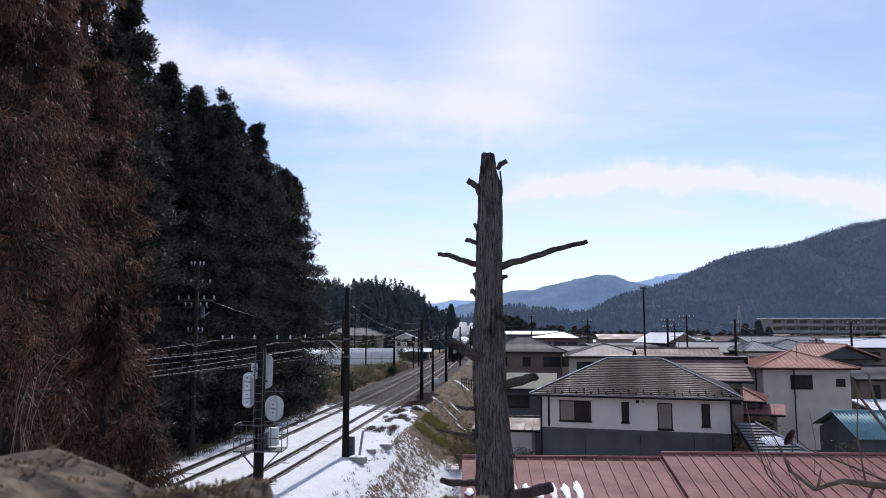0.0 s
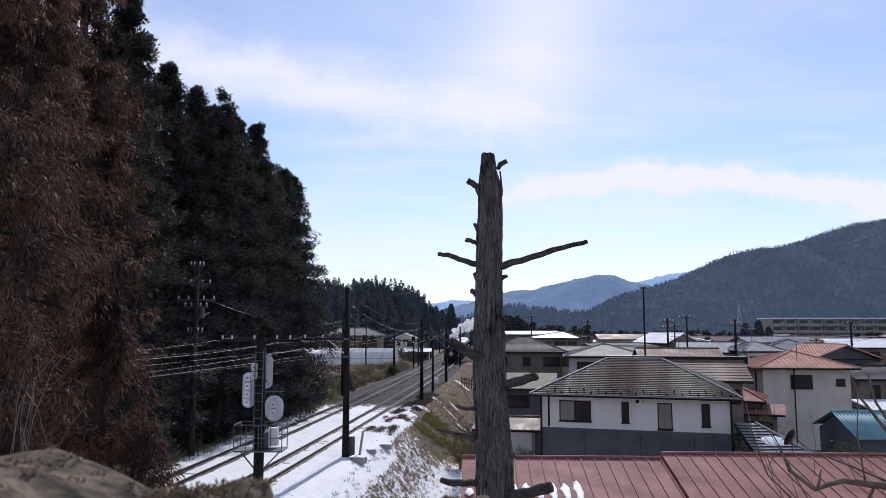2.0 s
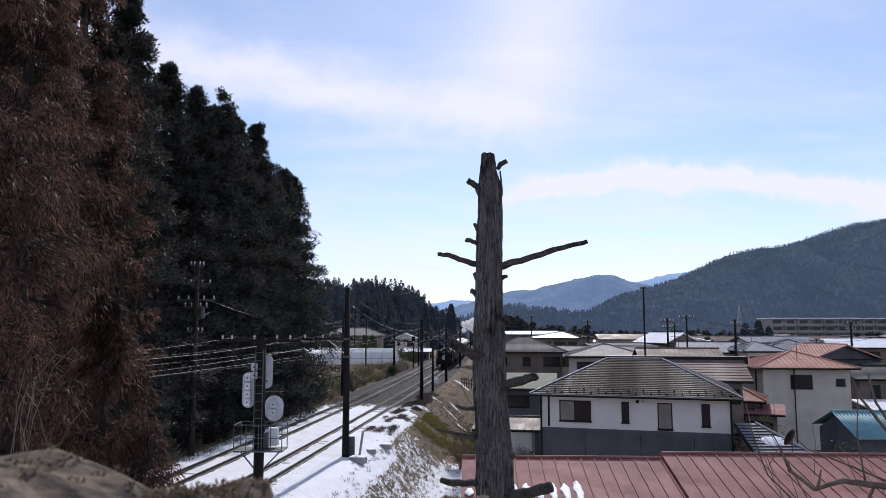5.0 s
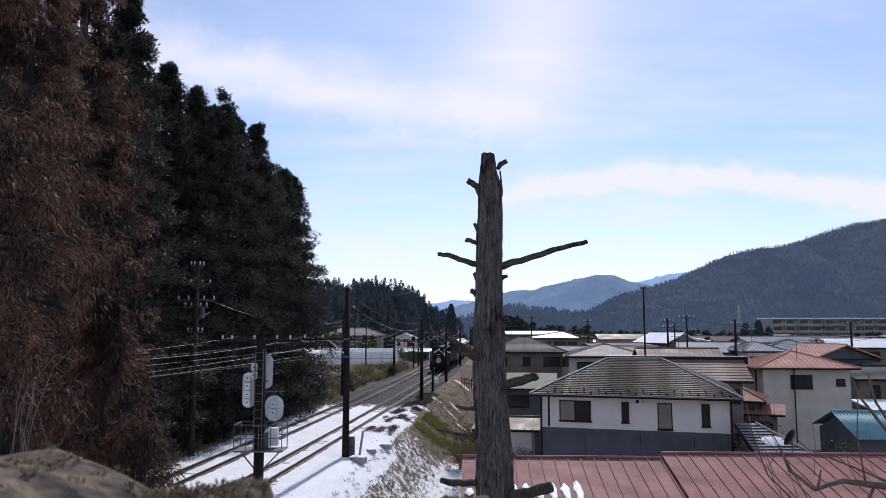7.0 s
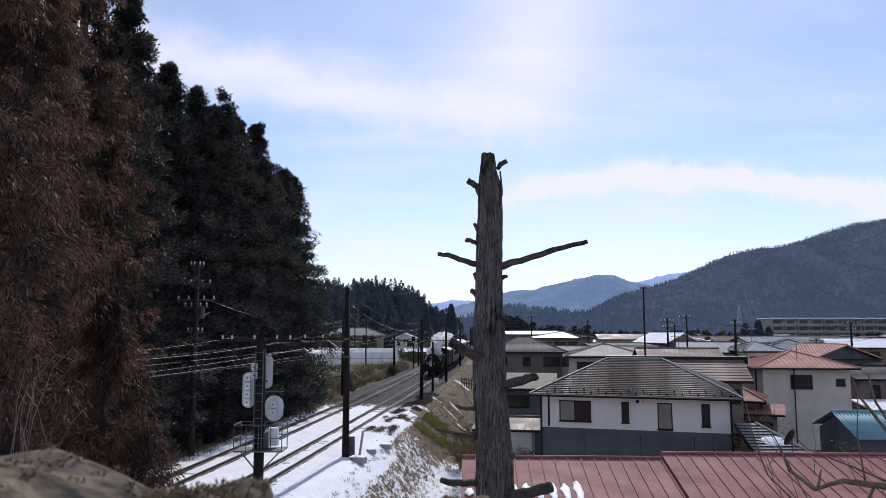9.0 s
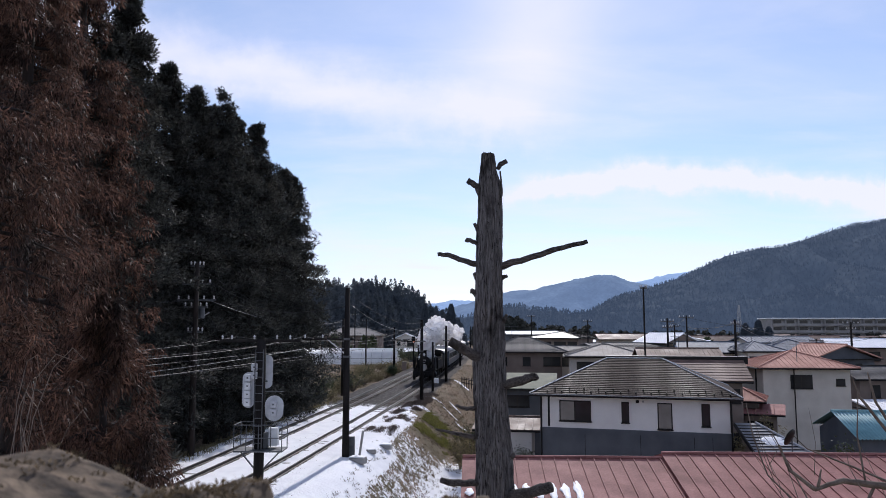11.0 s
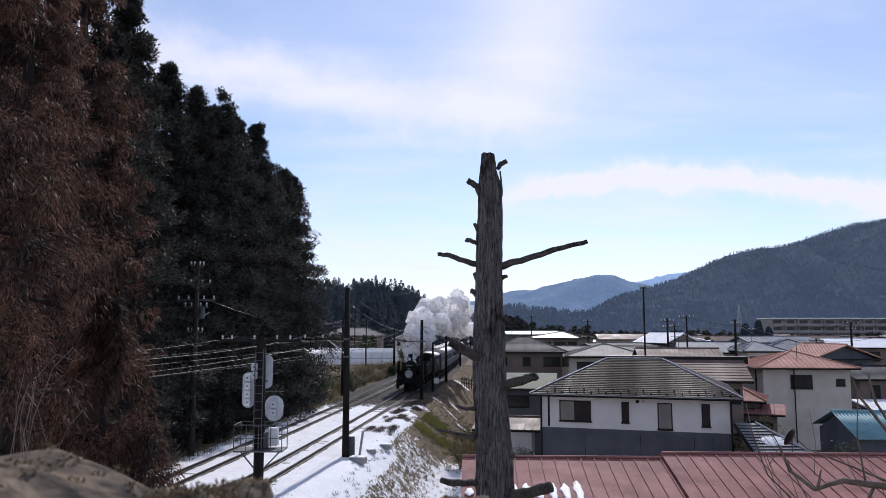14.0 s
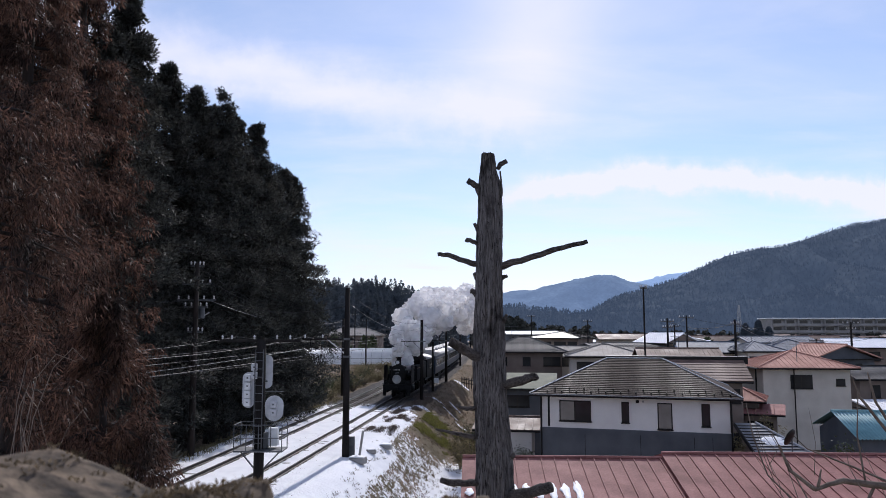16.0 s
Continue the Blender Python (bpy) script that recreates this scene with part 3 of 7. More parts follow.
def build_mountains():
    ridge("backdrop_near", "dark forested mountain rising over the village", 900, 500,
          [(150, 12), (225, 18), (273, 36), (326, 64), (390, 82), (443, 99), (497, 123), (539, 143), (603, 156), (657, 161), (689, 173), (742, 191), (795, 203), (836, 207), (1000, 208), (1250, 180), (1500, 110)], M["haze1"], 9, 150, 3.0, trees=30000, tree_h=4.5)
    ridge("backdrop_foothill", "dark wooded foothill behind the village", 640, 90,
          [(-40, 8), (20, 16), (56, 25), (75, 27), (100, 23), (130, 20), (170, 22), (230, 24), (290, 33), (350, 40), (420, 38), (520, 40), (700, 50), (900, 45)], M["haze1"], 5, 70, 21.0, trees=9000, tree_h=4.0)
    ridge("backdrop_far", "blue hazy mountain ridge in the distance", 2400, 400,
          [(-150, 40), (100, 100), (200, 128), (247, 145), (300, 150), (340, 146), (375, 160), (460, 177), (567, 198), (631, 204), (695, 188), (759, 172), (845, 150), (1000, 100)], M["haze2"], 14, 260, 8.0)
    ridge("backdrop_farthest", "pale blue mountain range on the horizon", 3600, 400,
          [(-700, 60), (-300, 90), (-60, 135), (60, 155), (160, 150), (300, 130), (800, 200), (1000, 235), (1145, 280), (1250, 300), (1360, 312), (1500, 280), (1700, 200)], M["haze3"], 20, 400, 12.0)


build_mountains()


def conifer_quads(rng, cx, cy, z0, h, r, n, drop=0.6, size=1.0):
    """A far conifer as drooping tufts round a stem."""
    t = rng.random(n) ** 0.75
    a = rng.random(n) * math.tau
    rad = r * (1 - t) ** 0.75 * (0.45 + 0.55 * rng.random(n)) + 0.15
    p = np.stack([cx + np.cos(a) * rad, cy + np.sin(a) * rad, z0 + h * (0.06 + 0.94 * t)], 1)
    out = np.stack([np.cos(a), np.sin(a), -drop * np.ones(n)], 1)
    side = np.stack([-np.sin(a), np.cos(a), rng.normal(0, 0.4, n)], 1)
    s = size * (0.6 + 0.8 * rng.random(n))[:, None]
    up = np.array([0, 0, 0.3]) * size
    return np.stack([p + side * s * 0.55 + up, p + out * s, p - side * s * 0.55 + up], 1)


def build_far_woods():
    rng = np.random.default_rng(5)
    # wooded hill beyond the field: its own mound, then one sheet of trees
    crest = [(-110, 11), (-75, 13), (-55, 14.5), (-45, 13.5), (-33, 15), (-20, 13.5), (-8, 9), (-1, 5.5), (5, 2), (10, -3)]
    cxs, czs = [c[0] for c in crest], [c[1] for c in crest]
    V, F = [], []
    xs, ts = np.arange(-110, 12, 4.0), np.linspace(0, 1.6, 13)
    for t in ts:
        for x in xs:
            y = 245 + t * 60
            V.append((x, y, -5 + (np.interp(x, cxs, czs) + 5) * math.sin(min(t, 1.6) / 1.6 * math.pi * 0.62)))
    nx = len(xs)
    F = [(j * nx + i, j * nx + i + 1, (j + 1) * nx + i + 1, (j + 1) * nx + i) for j in range(len(ts) - 1) for i in range(nx - 1)]
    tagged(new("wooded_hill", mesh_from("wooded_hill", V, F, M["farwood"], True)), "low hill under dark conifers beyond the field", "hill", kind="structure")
    tr = []
    for k in range(1900):
        x = rng.uniform(-100, 8)
        t = rng.uniform(0.05, 1.35)
        z = -5 + (np.interp(x, cxs, czs) + 5) * math.sin(t / 1.6 * math.pi * 0.62)
        h = rng.uniform(8, 13) if rng.random() < 0.85 else rng.uniform(12, 16)
        if x > -8:
            h *= 0.75
        tr.append(conifer_quads(rng, x, 245 + t * 60, z - 1, h, rng.uniform(1.7, 2.6), 330, 0.5, 0.42))
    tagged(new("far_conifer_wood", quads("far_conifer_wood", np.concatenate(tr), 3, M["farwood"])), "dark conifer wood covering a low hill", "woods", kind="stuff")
    tr = []
    # belts of trees beyond the village at the mountain's foot
    for k in range(420):
        y = rng.uniform(300, 620)
        x = rng.uniform(0.04, 0.75) * y
        tr.append(conifer_quads(rng, x, y, -5, rng.uniform(5, 10) * (1.0 + 0.3 * (x / y < 0.2)), rng.uniform(2, 4), 120, 0.2, 1.3))
    for k in range(60):
        y = rng.uniform(250, 300)
        tr.append(conifer_quads(rng, rng.uniform(12, 32), y, -4, rng.uniform(8, 15), rng.uniform(2, 3), 200, 0.4, 0.9))
    tagged(new("far_tree_belt", quads("far_tree_belt", np.concatenate(tr), 3, M["belt"])), "mixed winter trees at the foot of the mountain", "woods", kind="stuff")
    for x, y, h, r in ((-5.2, 212, 14, 1.8), (2.4, 220, 13.6, 2.6), (-11, 200, 11, 2.2), (97, 228, 12, 3.0), (93, 228, 11, 3.2), (101, 230, 10, 3.2), (43, 150, 9, 2.4)):
        th = empty("conifer_tree", pose(x, y, ground_z(x, y)), label="dark green conifer standing beyond the houses", category="tree", group="far conifers")
        part("trunk", tb([(0, 0, 0), (0, 0, h * 0.9)], [0.25, 0.05], 7), M["barkdark"], th)
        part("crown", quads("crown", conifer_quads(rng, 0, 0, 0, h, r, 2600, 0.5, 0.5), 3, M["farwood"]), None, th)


build_far_woods()

# ---- cedars beside the line ----


def tufted_quads(rng, h, r, z_low, boughs, clumps, leaves, size, leaf, width, shape, hang=0.0, tall=0.8):
    """Rounded tufts of short upturned foliage at the ends of the boughs, with gaps between them; three-cornered leaves."""
    t = np.sort(rng.random(boughs) ** 0.85)
    z = z_low + (h - z_low) * t
    prof = np.clip(1 - t ** shape, 0.03, 1) * (0.75 + 0.25 * np.minimum(1, t * 4 + 0.2))
    a = np.arange(boughs) * 2.39996 + rng.normal(0, 0.45, boughs)
    reach = r * prof * rng.uniform(0.55, 1.12, boughs) + 0.12
    lift = rng.uniform(-0.28, 0.16, boughs)
    k = np.repeat(np.arange(boughs), clumps)
    n1 = len(k)
    u = 0.30 + 0.72 * ((np.tile(np.arange(clumps), boughs) + rng.random(n1)) / clumps) ** 0.8
    rad = reach[k] * u
    side = rng.normal(0, 0.2, n1) * reach[k]
    c, s_ = np.cos(a[k]), np.sin(a[k])
    sz = size * rng.uniform(0.55, 1.25, n1) * (0.55 + 0.45 * np.minimum(1, reach[k] / (0.5 * r)))
    base = np.stack([c * rad - s_ * side, s_ * rad + c * side, z[k] + lift[k] * rad - 0.08 * rad * u + rng.normal(0, 0.12, n1)], 1)
    out = np.stack([c, s_, np.zeros(n1)], 1)
    base, sz, out = (np.repeat(v, leaves, 0) for v in (base, sz, out))
    n = len(base)
    d = rng.normal(0, 1, (n, 3)); d /= np.linalg.norm(d, axis=1)[:, None]
    d = d * np.array([1, 1, tall]) + out * 0.35 + np.array([0, 0, 0.2 - hang])
    p = base + d * (sz * (0.25 + 0.75 * rng.random(n) ** 0.7))[:, None]
    dd = d * (1 - 0.75 * min(1.0, hang)) + rng.normal(0, 0.33, (n, 3)) + np.array([0, 0, 0.25 - 1.5 * hang])
    dd /= np.linalg.norm(dd, axis=1)[:, None]
    s = np.cross(dd, rng.normal(0, 1, (n, 3))); s /= np.linalg.norm(s, axis=1)[:, None] + 1e-6
    ln = (leaf * (0.5 + rng.random(n)))[:, None]
    w = (width * (0.6 + 0.8 * rng.random(n)))[:, None]
    q = np.stack([p + s * w, p + dd * ln, p - s * w], 1)
    return q, [(z[i], a[i], reach[i], lift[i]) for i in range(boughs)]


def cedar(x, y, h, r, seed, brown=False, near=False, z_low=0.8, z=None, label=None):
    rng = np.random.default_rng(seed)
    zz = ground_z(x, y) - 0.1 if z is None else z
    th = empty("cedar_tree", pose(x, y, zz), label=label or ("tall rust-brown cedar with hanging foliage" if brown else "tall dark green cedar beside the railway line"), category="tree", group="cedars beside the line")
    pts = [(math.sin(k * 0.9 + seed) * 0.08, math.cos(k * 1.1 + seed) * 0.08, h * 0.95 * k / 6) for k in range(7)]
    part("trunk", tb(pts, [0.34 * (1 - 0.93 * k / 6) * (h / 22) + 0.03 for k in range(7)], 10), M["barkdark"], th, smooth=True)
    mt = M["cedarbrown"] if brown else M["cedar"]
    if near:
        q, bs = tufted_quads(rng, h, r, z_low, 95 if h > 10 else 48, 6, 150, 0.29, 0.13, 0.0105, 1.6, 0.6, 1.35)
    elif brown:
        q, bs = tufted_quads(rng, h, r, z_low, 190, 4, 90, 0.50, 0.2, 0.026, 1.9, 0.6)
    else:
        q, bs = tufted_quads(rng, h, r, z_low, 185, 4, 78, 0.52, 0.175, 0.040, 2.1)
    bm = bmesh.new()
    for zc, a, rr, lift in bs:
        tube(bm, [(0, 0, zc), (math.cos(a) * rr * 0.5, math.sin(a) * rr * 0.5, zc + lift * rr * 0.5), (math.cos(a) * rr * 0.9, math.sin(a) * rr * 0.9, zc + lift * rr * 0.9 - 0.1 * rr)], [0.045, 0.03, 0.01], 4, False)
    tagged(part("bough", bm, M["barkdark"], th), kind="stuff")
    tagged(part("crown", quads("crown", q, 3, mt), None, th), kind="stuff")
    return th


def build_cedars():
    # the dark row left of the line, then brown ones, then nearer brown trees this side of it
    rows = [(-12.6, 60.5, 19.6, 4.2, 0), (-15.0, 57.0, 21.6, 4.3, 0), (-13.6, 52.5, 21.8, 4.1, 0), (-17.0, 51.5, 22.5, 3.6, 0), (-14.5, 46.8, 22.6, 4.1, 0), (-17.2, 44.5, 22.4, 3.6, 0),
            (-16.0, 41.6, 22.2, 3.9, 0), (-17.6, 39.0, 22.5, 3.4, 0), (-15.7, 35.4, 23.6, 4.0, 0), (-19.0, 35.0, 23.5, 3.4, 0), (-15.3, 30.2, 26.0, 3.5, 1), (-20.5, 31.0, 23.5, 3.6, 0), (-13.2, 56.5, 18.6, 3.4, 0), (-18.6, 27.6, 27.0, 4.4, 0), (-14.3, 49.3, 21.6, 3.8, 0), (-15.2, 44.2, 21.9, 3.8, 0), (-16.9, 38.0, 22.0, 3.6, 0), (-14.1, 55.0, 20.8, 3.8, 0), (-12.9, 58.8, 19.8, 3.8, 0), (-16.4, 32.6, 24.5, 3.6, 0), (-16.9, 26.2, 25.0, 3.6, 1)]
    for i, (x, y, h, r, br) in enumerate(rows):
        cedar(x, y, h, r * 1.09, 20 + i, bool(br))
    cedar(-7.6, 11.2, 15.5, 2.8, 60, True, True, 0.3, label="rust-brown cedar with hanging sprays on the knoll")
    cedar(-5.85, 12.9, 8.1, 2.5, 61, True, True, 0.2, label="young rust-brown cedar with feathery hanging sprays")
    cedar(-8.8, 15.2, 16.5, 2.9, 62, True, True, 0.2, label="rust-brown cedar with hanging sprays on the knoll")


build_cedars()

# ---- houses ----


def slab(bm, a, b, c, d, th):
    """A roof plane of thickness th through four corners in order."""
    vs = [Vector(p) for p in (a, b, c, d)]
    n = (vs[1] - vs[0]).cross(vs[2] - vs[0]).normalized()
    if n.z < 0:
        n = -n
    top = [bm.verts.new(v) for v in vs]
    bot = [bm.verts.new(v - n * th) for v in vs]
    if (vs[2] - vs[3]).length < 1e-4:
        top, bot = top[:3], bot[:3]
    k = len(top)
    bm.faces.new(top); bm.faces.new(bot[::-1])
    for i in range(k):
        bm.faces.new((top[i], bot[i], bot[(i + 1) % k], top[(i + 1) % k]))
    bmesh.ops.recalc_face_normals(bm, faces=bm.faces)


def window(parent, x0, x1, z0, z1, y, kind="slide", face="front", glass=None):
    """A framed window on the front wall (y is the wall's outer face) or on the left wall (x is)."""
    rot = pose(0, y, 0) if face == "front" else pose(y, 0, 0, 0, 0, -90)
    w = part("window", bx(x0, x1, -0.03, 0.06, z0, z1), M["trim"], parent, at=rot)
    f = 0.06
    n = 2 if kind == "slide" else 1
    for k in range(n):
        a = x0 + f + (x1 - x0 - f) * k / n
        b = x0 + (x1 - x0 - f) * (k + 1) / n
        part("pane", bx(a, b - (0.02 if n > 1 else 0), -0.045 + 0.008 * k, -0.034 + 0.008 * k, z0 + f, z1 - f), glass[k % len(glass)] if glass else M["glass"], w)
    part("sill", bx(x0 - 0.04, x1 + 0.04, -0.09, -0.03, z0 - 0.05, z0 + 0.01, 0.008), M["trim"], w)
    return w


def house(cx, cy, yaw, w, d, zg, eave, rise, roof="hip", rmat="greyroof", wmat="beigewall", over=0.55, wins=(), side=(), ribs="seam", pitch=0.45, inset=None, label="two-storey house", belt=None, lower=None, courses=0, snow=False, gutter=True):
    """A house whose front-left wall corner is at cx, cy; x along the front, y to the back."""
    th = empty("house", pose(cx, cy, zg, 0, 0, yaw), label=label, category="house", group="village houses")
    H = eave - zg
    if belt:
        part("lower_wall", bx(0, w, 0, d, -0.3, belt - 0.1), M[lower], th, "dark grey lower storey")
        part("belt_course", bx(-0.03, w + 0.03, -0.03, d + 0.03, belt - 0.1, belt + 0.08), M["trim"] if lower != "greywall" else M["greywall"], th)
        part("upper_wall", bx(0, w, 0, d, belt + 0.08, H - 0.02), M[wmat], th)
    else:
        part("wall", bx(0, w, 0, d, -0.3, H - 0.02), M[wmat], th)
    o, rm = over, M[rmat]
    x0, x1, y0, y1 = -o, w + o, -o, d + o
    bm = bmesh.new()
    zr = H + rise
    if roof == "hip":
        half = (y1 - y0) / 2
        ins = min(half, (x1 - x0) / 2 - 0.05) if inset is None else inset
        A, B = Vector((x0 + ins, (y0 + y1) / 2, zr)), Vector((x1 - ins, (y0 + y1) / 2, zr))
        P = [Vector((x0, y0, H)), Vector((x1, y0, H)), Vector((x1, y1, H)), Vector((x0, y1, H))]
        faces = [(P[0], P[1], B, A), (P[2], P[3], A, B), (P[3], P[0], A, A), (P[1], P[2], B, B)]
    elif roof == "gable":
        A, B = Vector((x0, (y0 + y1) / 2, zr)), Vector((x1, (y0 + y1) / 2, zr))
        P = [Vector((x0, y0, H)), Vector((x1, y0, H)), Vector((x1, y1, H)), Vector((x0, y1, H))]
        faces = [(P[0], P[1], B, A), (P[2], P[3], A, B)]
        g = bmesh.new()
        for gx in (0.0, w - 0.1):
            v = [g.verts.new(p) for p in ((gx, 0, H - 0.03), (gx, d, H - 0.03), (gx, d / 2, zr - 0.15), (gx + 0.1, 0, H - 0.03), (gx + 0.1, d, H - 0.03), (gx + 0.1, d / 2, zr - 0.15))]
            for fc in ((0, 1, 2), (5, 4, 3), (0, 3, 4, 1), (1, 4, 5, 2), (2, 5, 3, 0)):
                g.faces.new([v[i] for i in fc])
        part("gable_wall", g, M[wmat], th)
    elif roof == "gablex":
        A, B = Vector(((x0 + x1) / 2, y0, zr)), Vector(((x0 + x1) / 2, y1, zr))
        P = [Vector((x0, y0, H)), Vector((x1, y0, H)), Vector((x1, y1, H)), Vector((x0, y1, H))]
        faces = [(P[3], P[0], A, B), (P[1], P[2], B, A)]
        g = bmesh.new()
        for gy in (0.0, d - 0.1):
            v = [g.verts.new(p) for p in ((0, gy, H - 0.03), (w, gy, H - 0.03), (w / 2, gy, zr - 0.15), (0, gy + 0.1, H - 0.03), (w, gy + 0.1, H - 0.03), (w / 2, gy + 0.1, zr - 0.15))]
            for fc in ((0, 1, 2), (5, 4, 3), (0, 3, 4, 1), (1, 4, 5, 2), (2, 5, 3, 0)):
                g.faces.new([v[i] for i in fc])
        part("gable_wall", g, M[wmat], th)
    else:  # lean: one plane, high at the back
        P = [Vector((x0, y0, H)), Vector((x1, y0, H)), Vector((x1, y1, zr)), Vector((x0, y1, zr))]
        faces = [tuple(P)]
        A = B = None
        part("back_wall", bx(0, w, d - 0.15, d, H - 0.02, zr - 0.2), M[wmat], th)
    for f in faces:
        slab(bm, *f, 0.12)
    rf = part("roof", bm, rm, th)
    # ribs or courses on the planes
    for f in faces:
        e0, e1, t1, t0 = f
        n = (e1 - e0).cross(t1 - e0).normalized()
        if n.z < 0:
            n = -n
        if ribs == "seam":
            U = (e1 - e0)
            ul = U.length
            U = U.normalized()
            up = n.cross(U).normalized()
            if up.z < 0:
                up = -up
            a0, a1 = (t0 - e0).dot(U), (t1 - e0).dot(U)
            hh = (t0 - e0).dot(up)
            seam_meshes = {}
            k = pitch
            while k < ul - 0.05:
                ln = hh
                if k < a0 and a0 > 1e-3:
                    ln = hh * k / a0
                elif k > a1 and ul - a1 > 1e-3:
                    ln = hh * (ul - k) / (ul - a1)
                if ln > 0.15:
                    key = round(ln, 2)
                    if key not in seam_meshes:
                        seam_meshes[key] = mesh_from("seam", *box_geo(-0.018, 0.018, 0.0, key, 0.0, 0.035), rm)
                    p = e0 + U * k + n * 0.001
                    mm = Matrix((U, up, n)).transposed().to_4x4()
                    mm.translation = p
                    part("seam", seam_meshes[key], None, rf, at=mm)
                k += pitch
        elif ribs == "course":
            U = (e1 - e0)
            ul = U.length
            U = U.normalized()
            up = n.cross(U).normalized()
            if up.z < 0:
                up = -up
            a0, a1 = (t0 - e0).dot(U), (t1 - e0).dot(U)
            hh = (t0 - e0).dot(up)
            k = 0.0
            while k < hh - 0.05:
                l, r_ = a0 * k / hh, ul - (ul - a1) * k / hh
                tilt = Matrix((U, up, n)).transposed().to_4x4()
                tilt.translation = e0 + up * k + n * 0.002
                g = bmesh.new()
                l2, r2 = a0 * (k + pitch) / hh, ul - (ul - a1) * (k + pitch) / hh
                v = [g.verts.new(p) for p in ((l, -0.02, 0.0), (r_, -0.02, 0.0), (r_, -0.02, 0.03), (l, -0.02, 0.03), (l2, pitch, 0.004), (r2, pitch, 0.004))]
                for fc in ((0, 1, 2, 3), (3, 2, 5, 4), (0, 3, 4), (1, 5, 2)):
                    g.faces.new([v[i] for i in fc])
                part("tile_course", g, rm, rf, at=tilt)
                k += pitch
    # ridge and hip caps
    if A is not None:
        caps = [(A, B)]
        if roof == "hip":
            caps += [(P[0], A), (P[3], A), (P[1], B), (P[2], B)]
        for p, q in caps:
            if (q - p).length > 0.1:
                part("ridge_cap", tb([p + Vector((0, 0, 0.03)), q + Vector((0, 0, 0.03))], 0.036 if belt else 0.06, 6), M["signalgrey"] if rmat == "brownroof" and belt else rm, rf)
    # fascia and gutter round the eaves
    for a, b in ((Vector((x0, y0, H)), Vector((x1, y0, H))), (Vector((x0, y0, H)), Vector((x0, y1, H)))):
        if roof != "gable" or a.y == b.y:
            part("gutter", tb([a + Vector((0, 0, -0.1)), b + Vector((0, 0, -0.1))], 0.06, 6), M["trim"], th)
    part("soffit", bx(x0 + 0.06, x1 - 0.06, y0 + 0.06, y1 - 0.06, H - 0.16, H - 0.125), M["trim"], th)
    for ww in wins:
        window(th, ww[0], ww[1], ww[2], ww[3], 0.0, ww[4] if len(ww) > 4 else "slide", glass=ww[5] if len(ww) > 5 else None)
    for ww in side:
        window(th, ww[0], ww[1], ww[2], ww[3], 0.0, ww[4] if len(ww) > 4 else "slide", face="left")
    return th

VG = -3.3


def wz(z):
    return z - VG


def build_houses():
    # white and grey house with the brown hip roof
    yaw = -16.4
    main = house(5.37, 41.35, yaw, 9.9, 7.6, VG, 2.8, 1.78, "hip", "brownroof", "whitewall", 0.5, ribs="course", pitch=0.22, inset=3.9,
                 wins=((1.05, 2.75, wz(1.33), wz(2.43), "slide", (M["curtain"], M["glass"])), (4.35, 4.75, wz(1.33), wz(2.43), "one"), (6.2, 6.95, wz(1.05), wz(2.42), "one", (M["curtain"],)), (8.4, 8.82, wz(1.28), wz(2.43), "one")),
                 side=(), belt=wz(0.88), lower="greywall", label="two-storey white and slate-grey house with brown hipped roof")
    # red house with beige walls
    house(25.95, 60.5, -6, 6.7, 6.5, VG, 3.2, 1.2, "hip", "pinkroof", "beigewall", 0.6, pitch=0.4, wins=((2.1, 3.8, wz(1.5), wz(2.6)), (5.6, 6.3, wz(1.75), wz(2.3), "one")), label="two-storey beige house with red metal hipped roof")


build_houses()


def red_roof():
    # long single-storey building below the knoll, two roof levels
    house(0.82, 21.42, -2.5, 6.48, 9.5, VG, 0.75, 1.15, "gable", "redroof", "brownwall", 0.35, pitch=0.45, label="single-storey building with red seamed metal roof")
    house(7.65, 21.2, -2.5, 14, 9.5, VG, 0.9, 1.15, "gable", "redroof", "brownwall", 0.35, pitch=0.45, label="single-storey building with red seamed metal roof")


red_roof()
build_tracks()



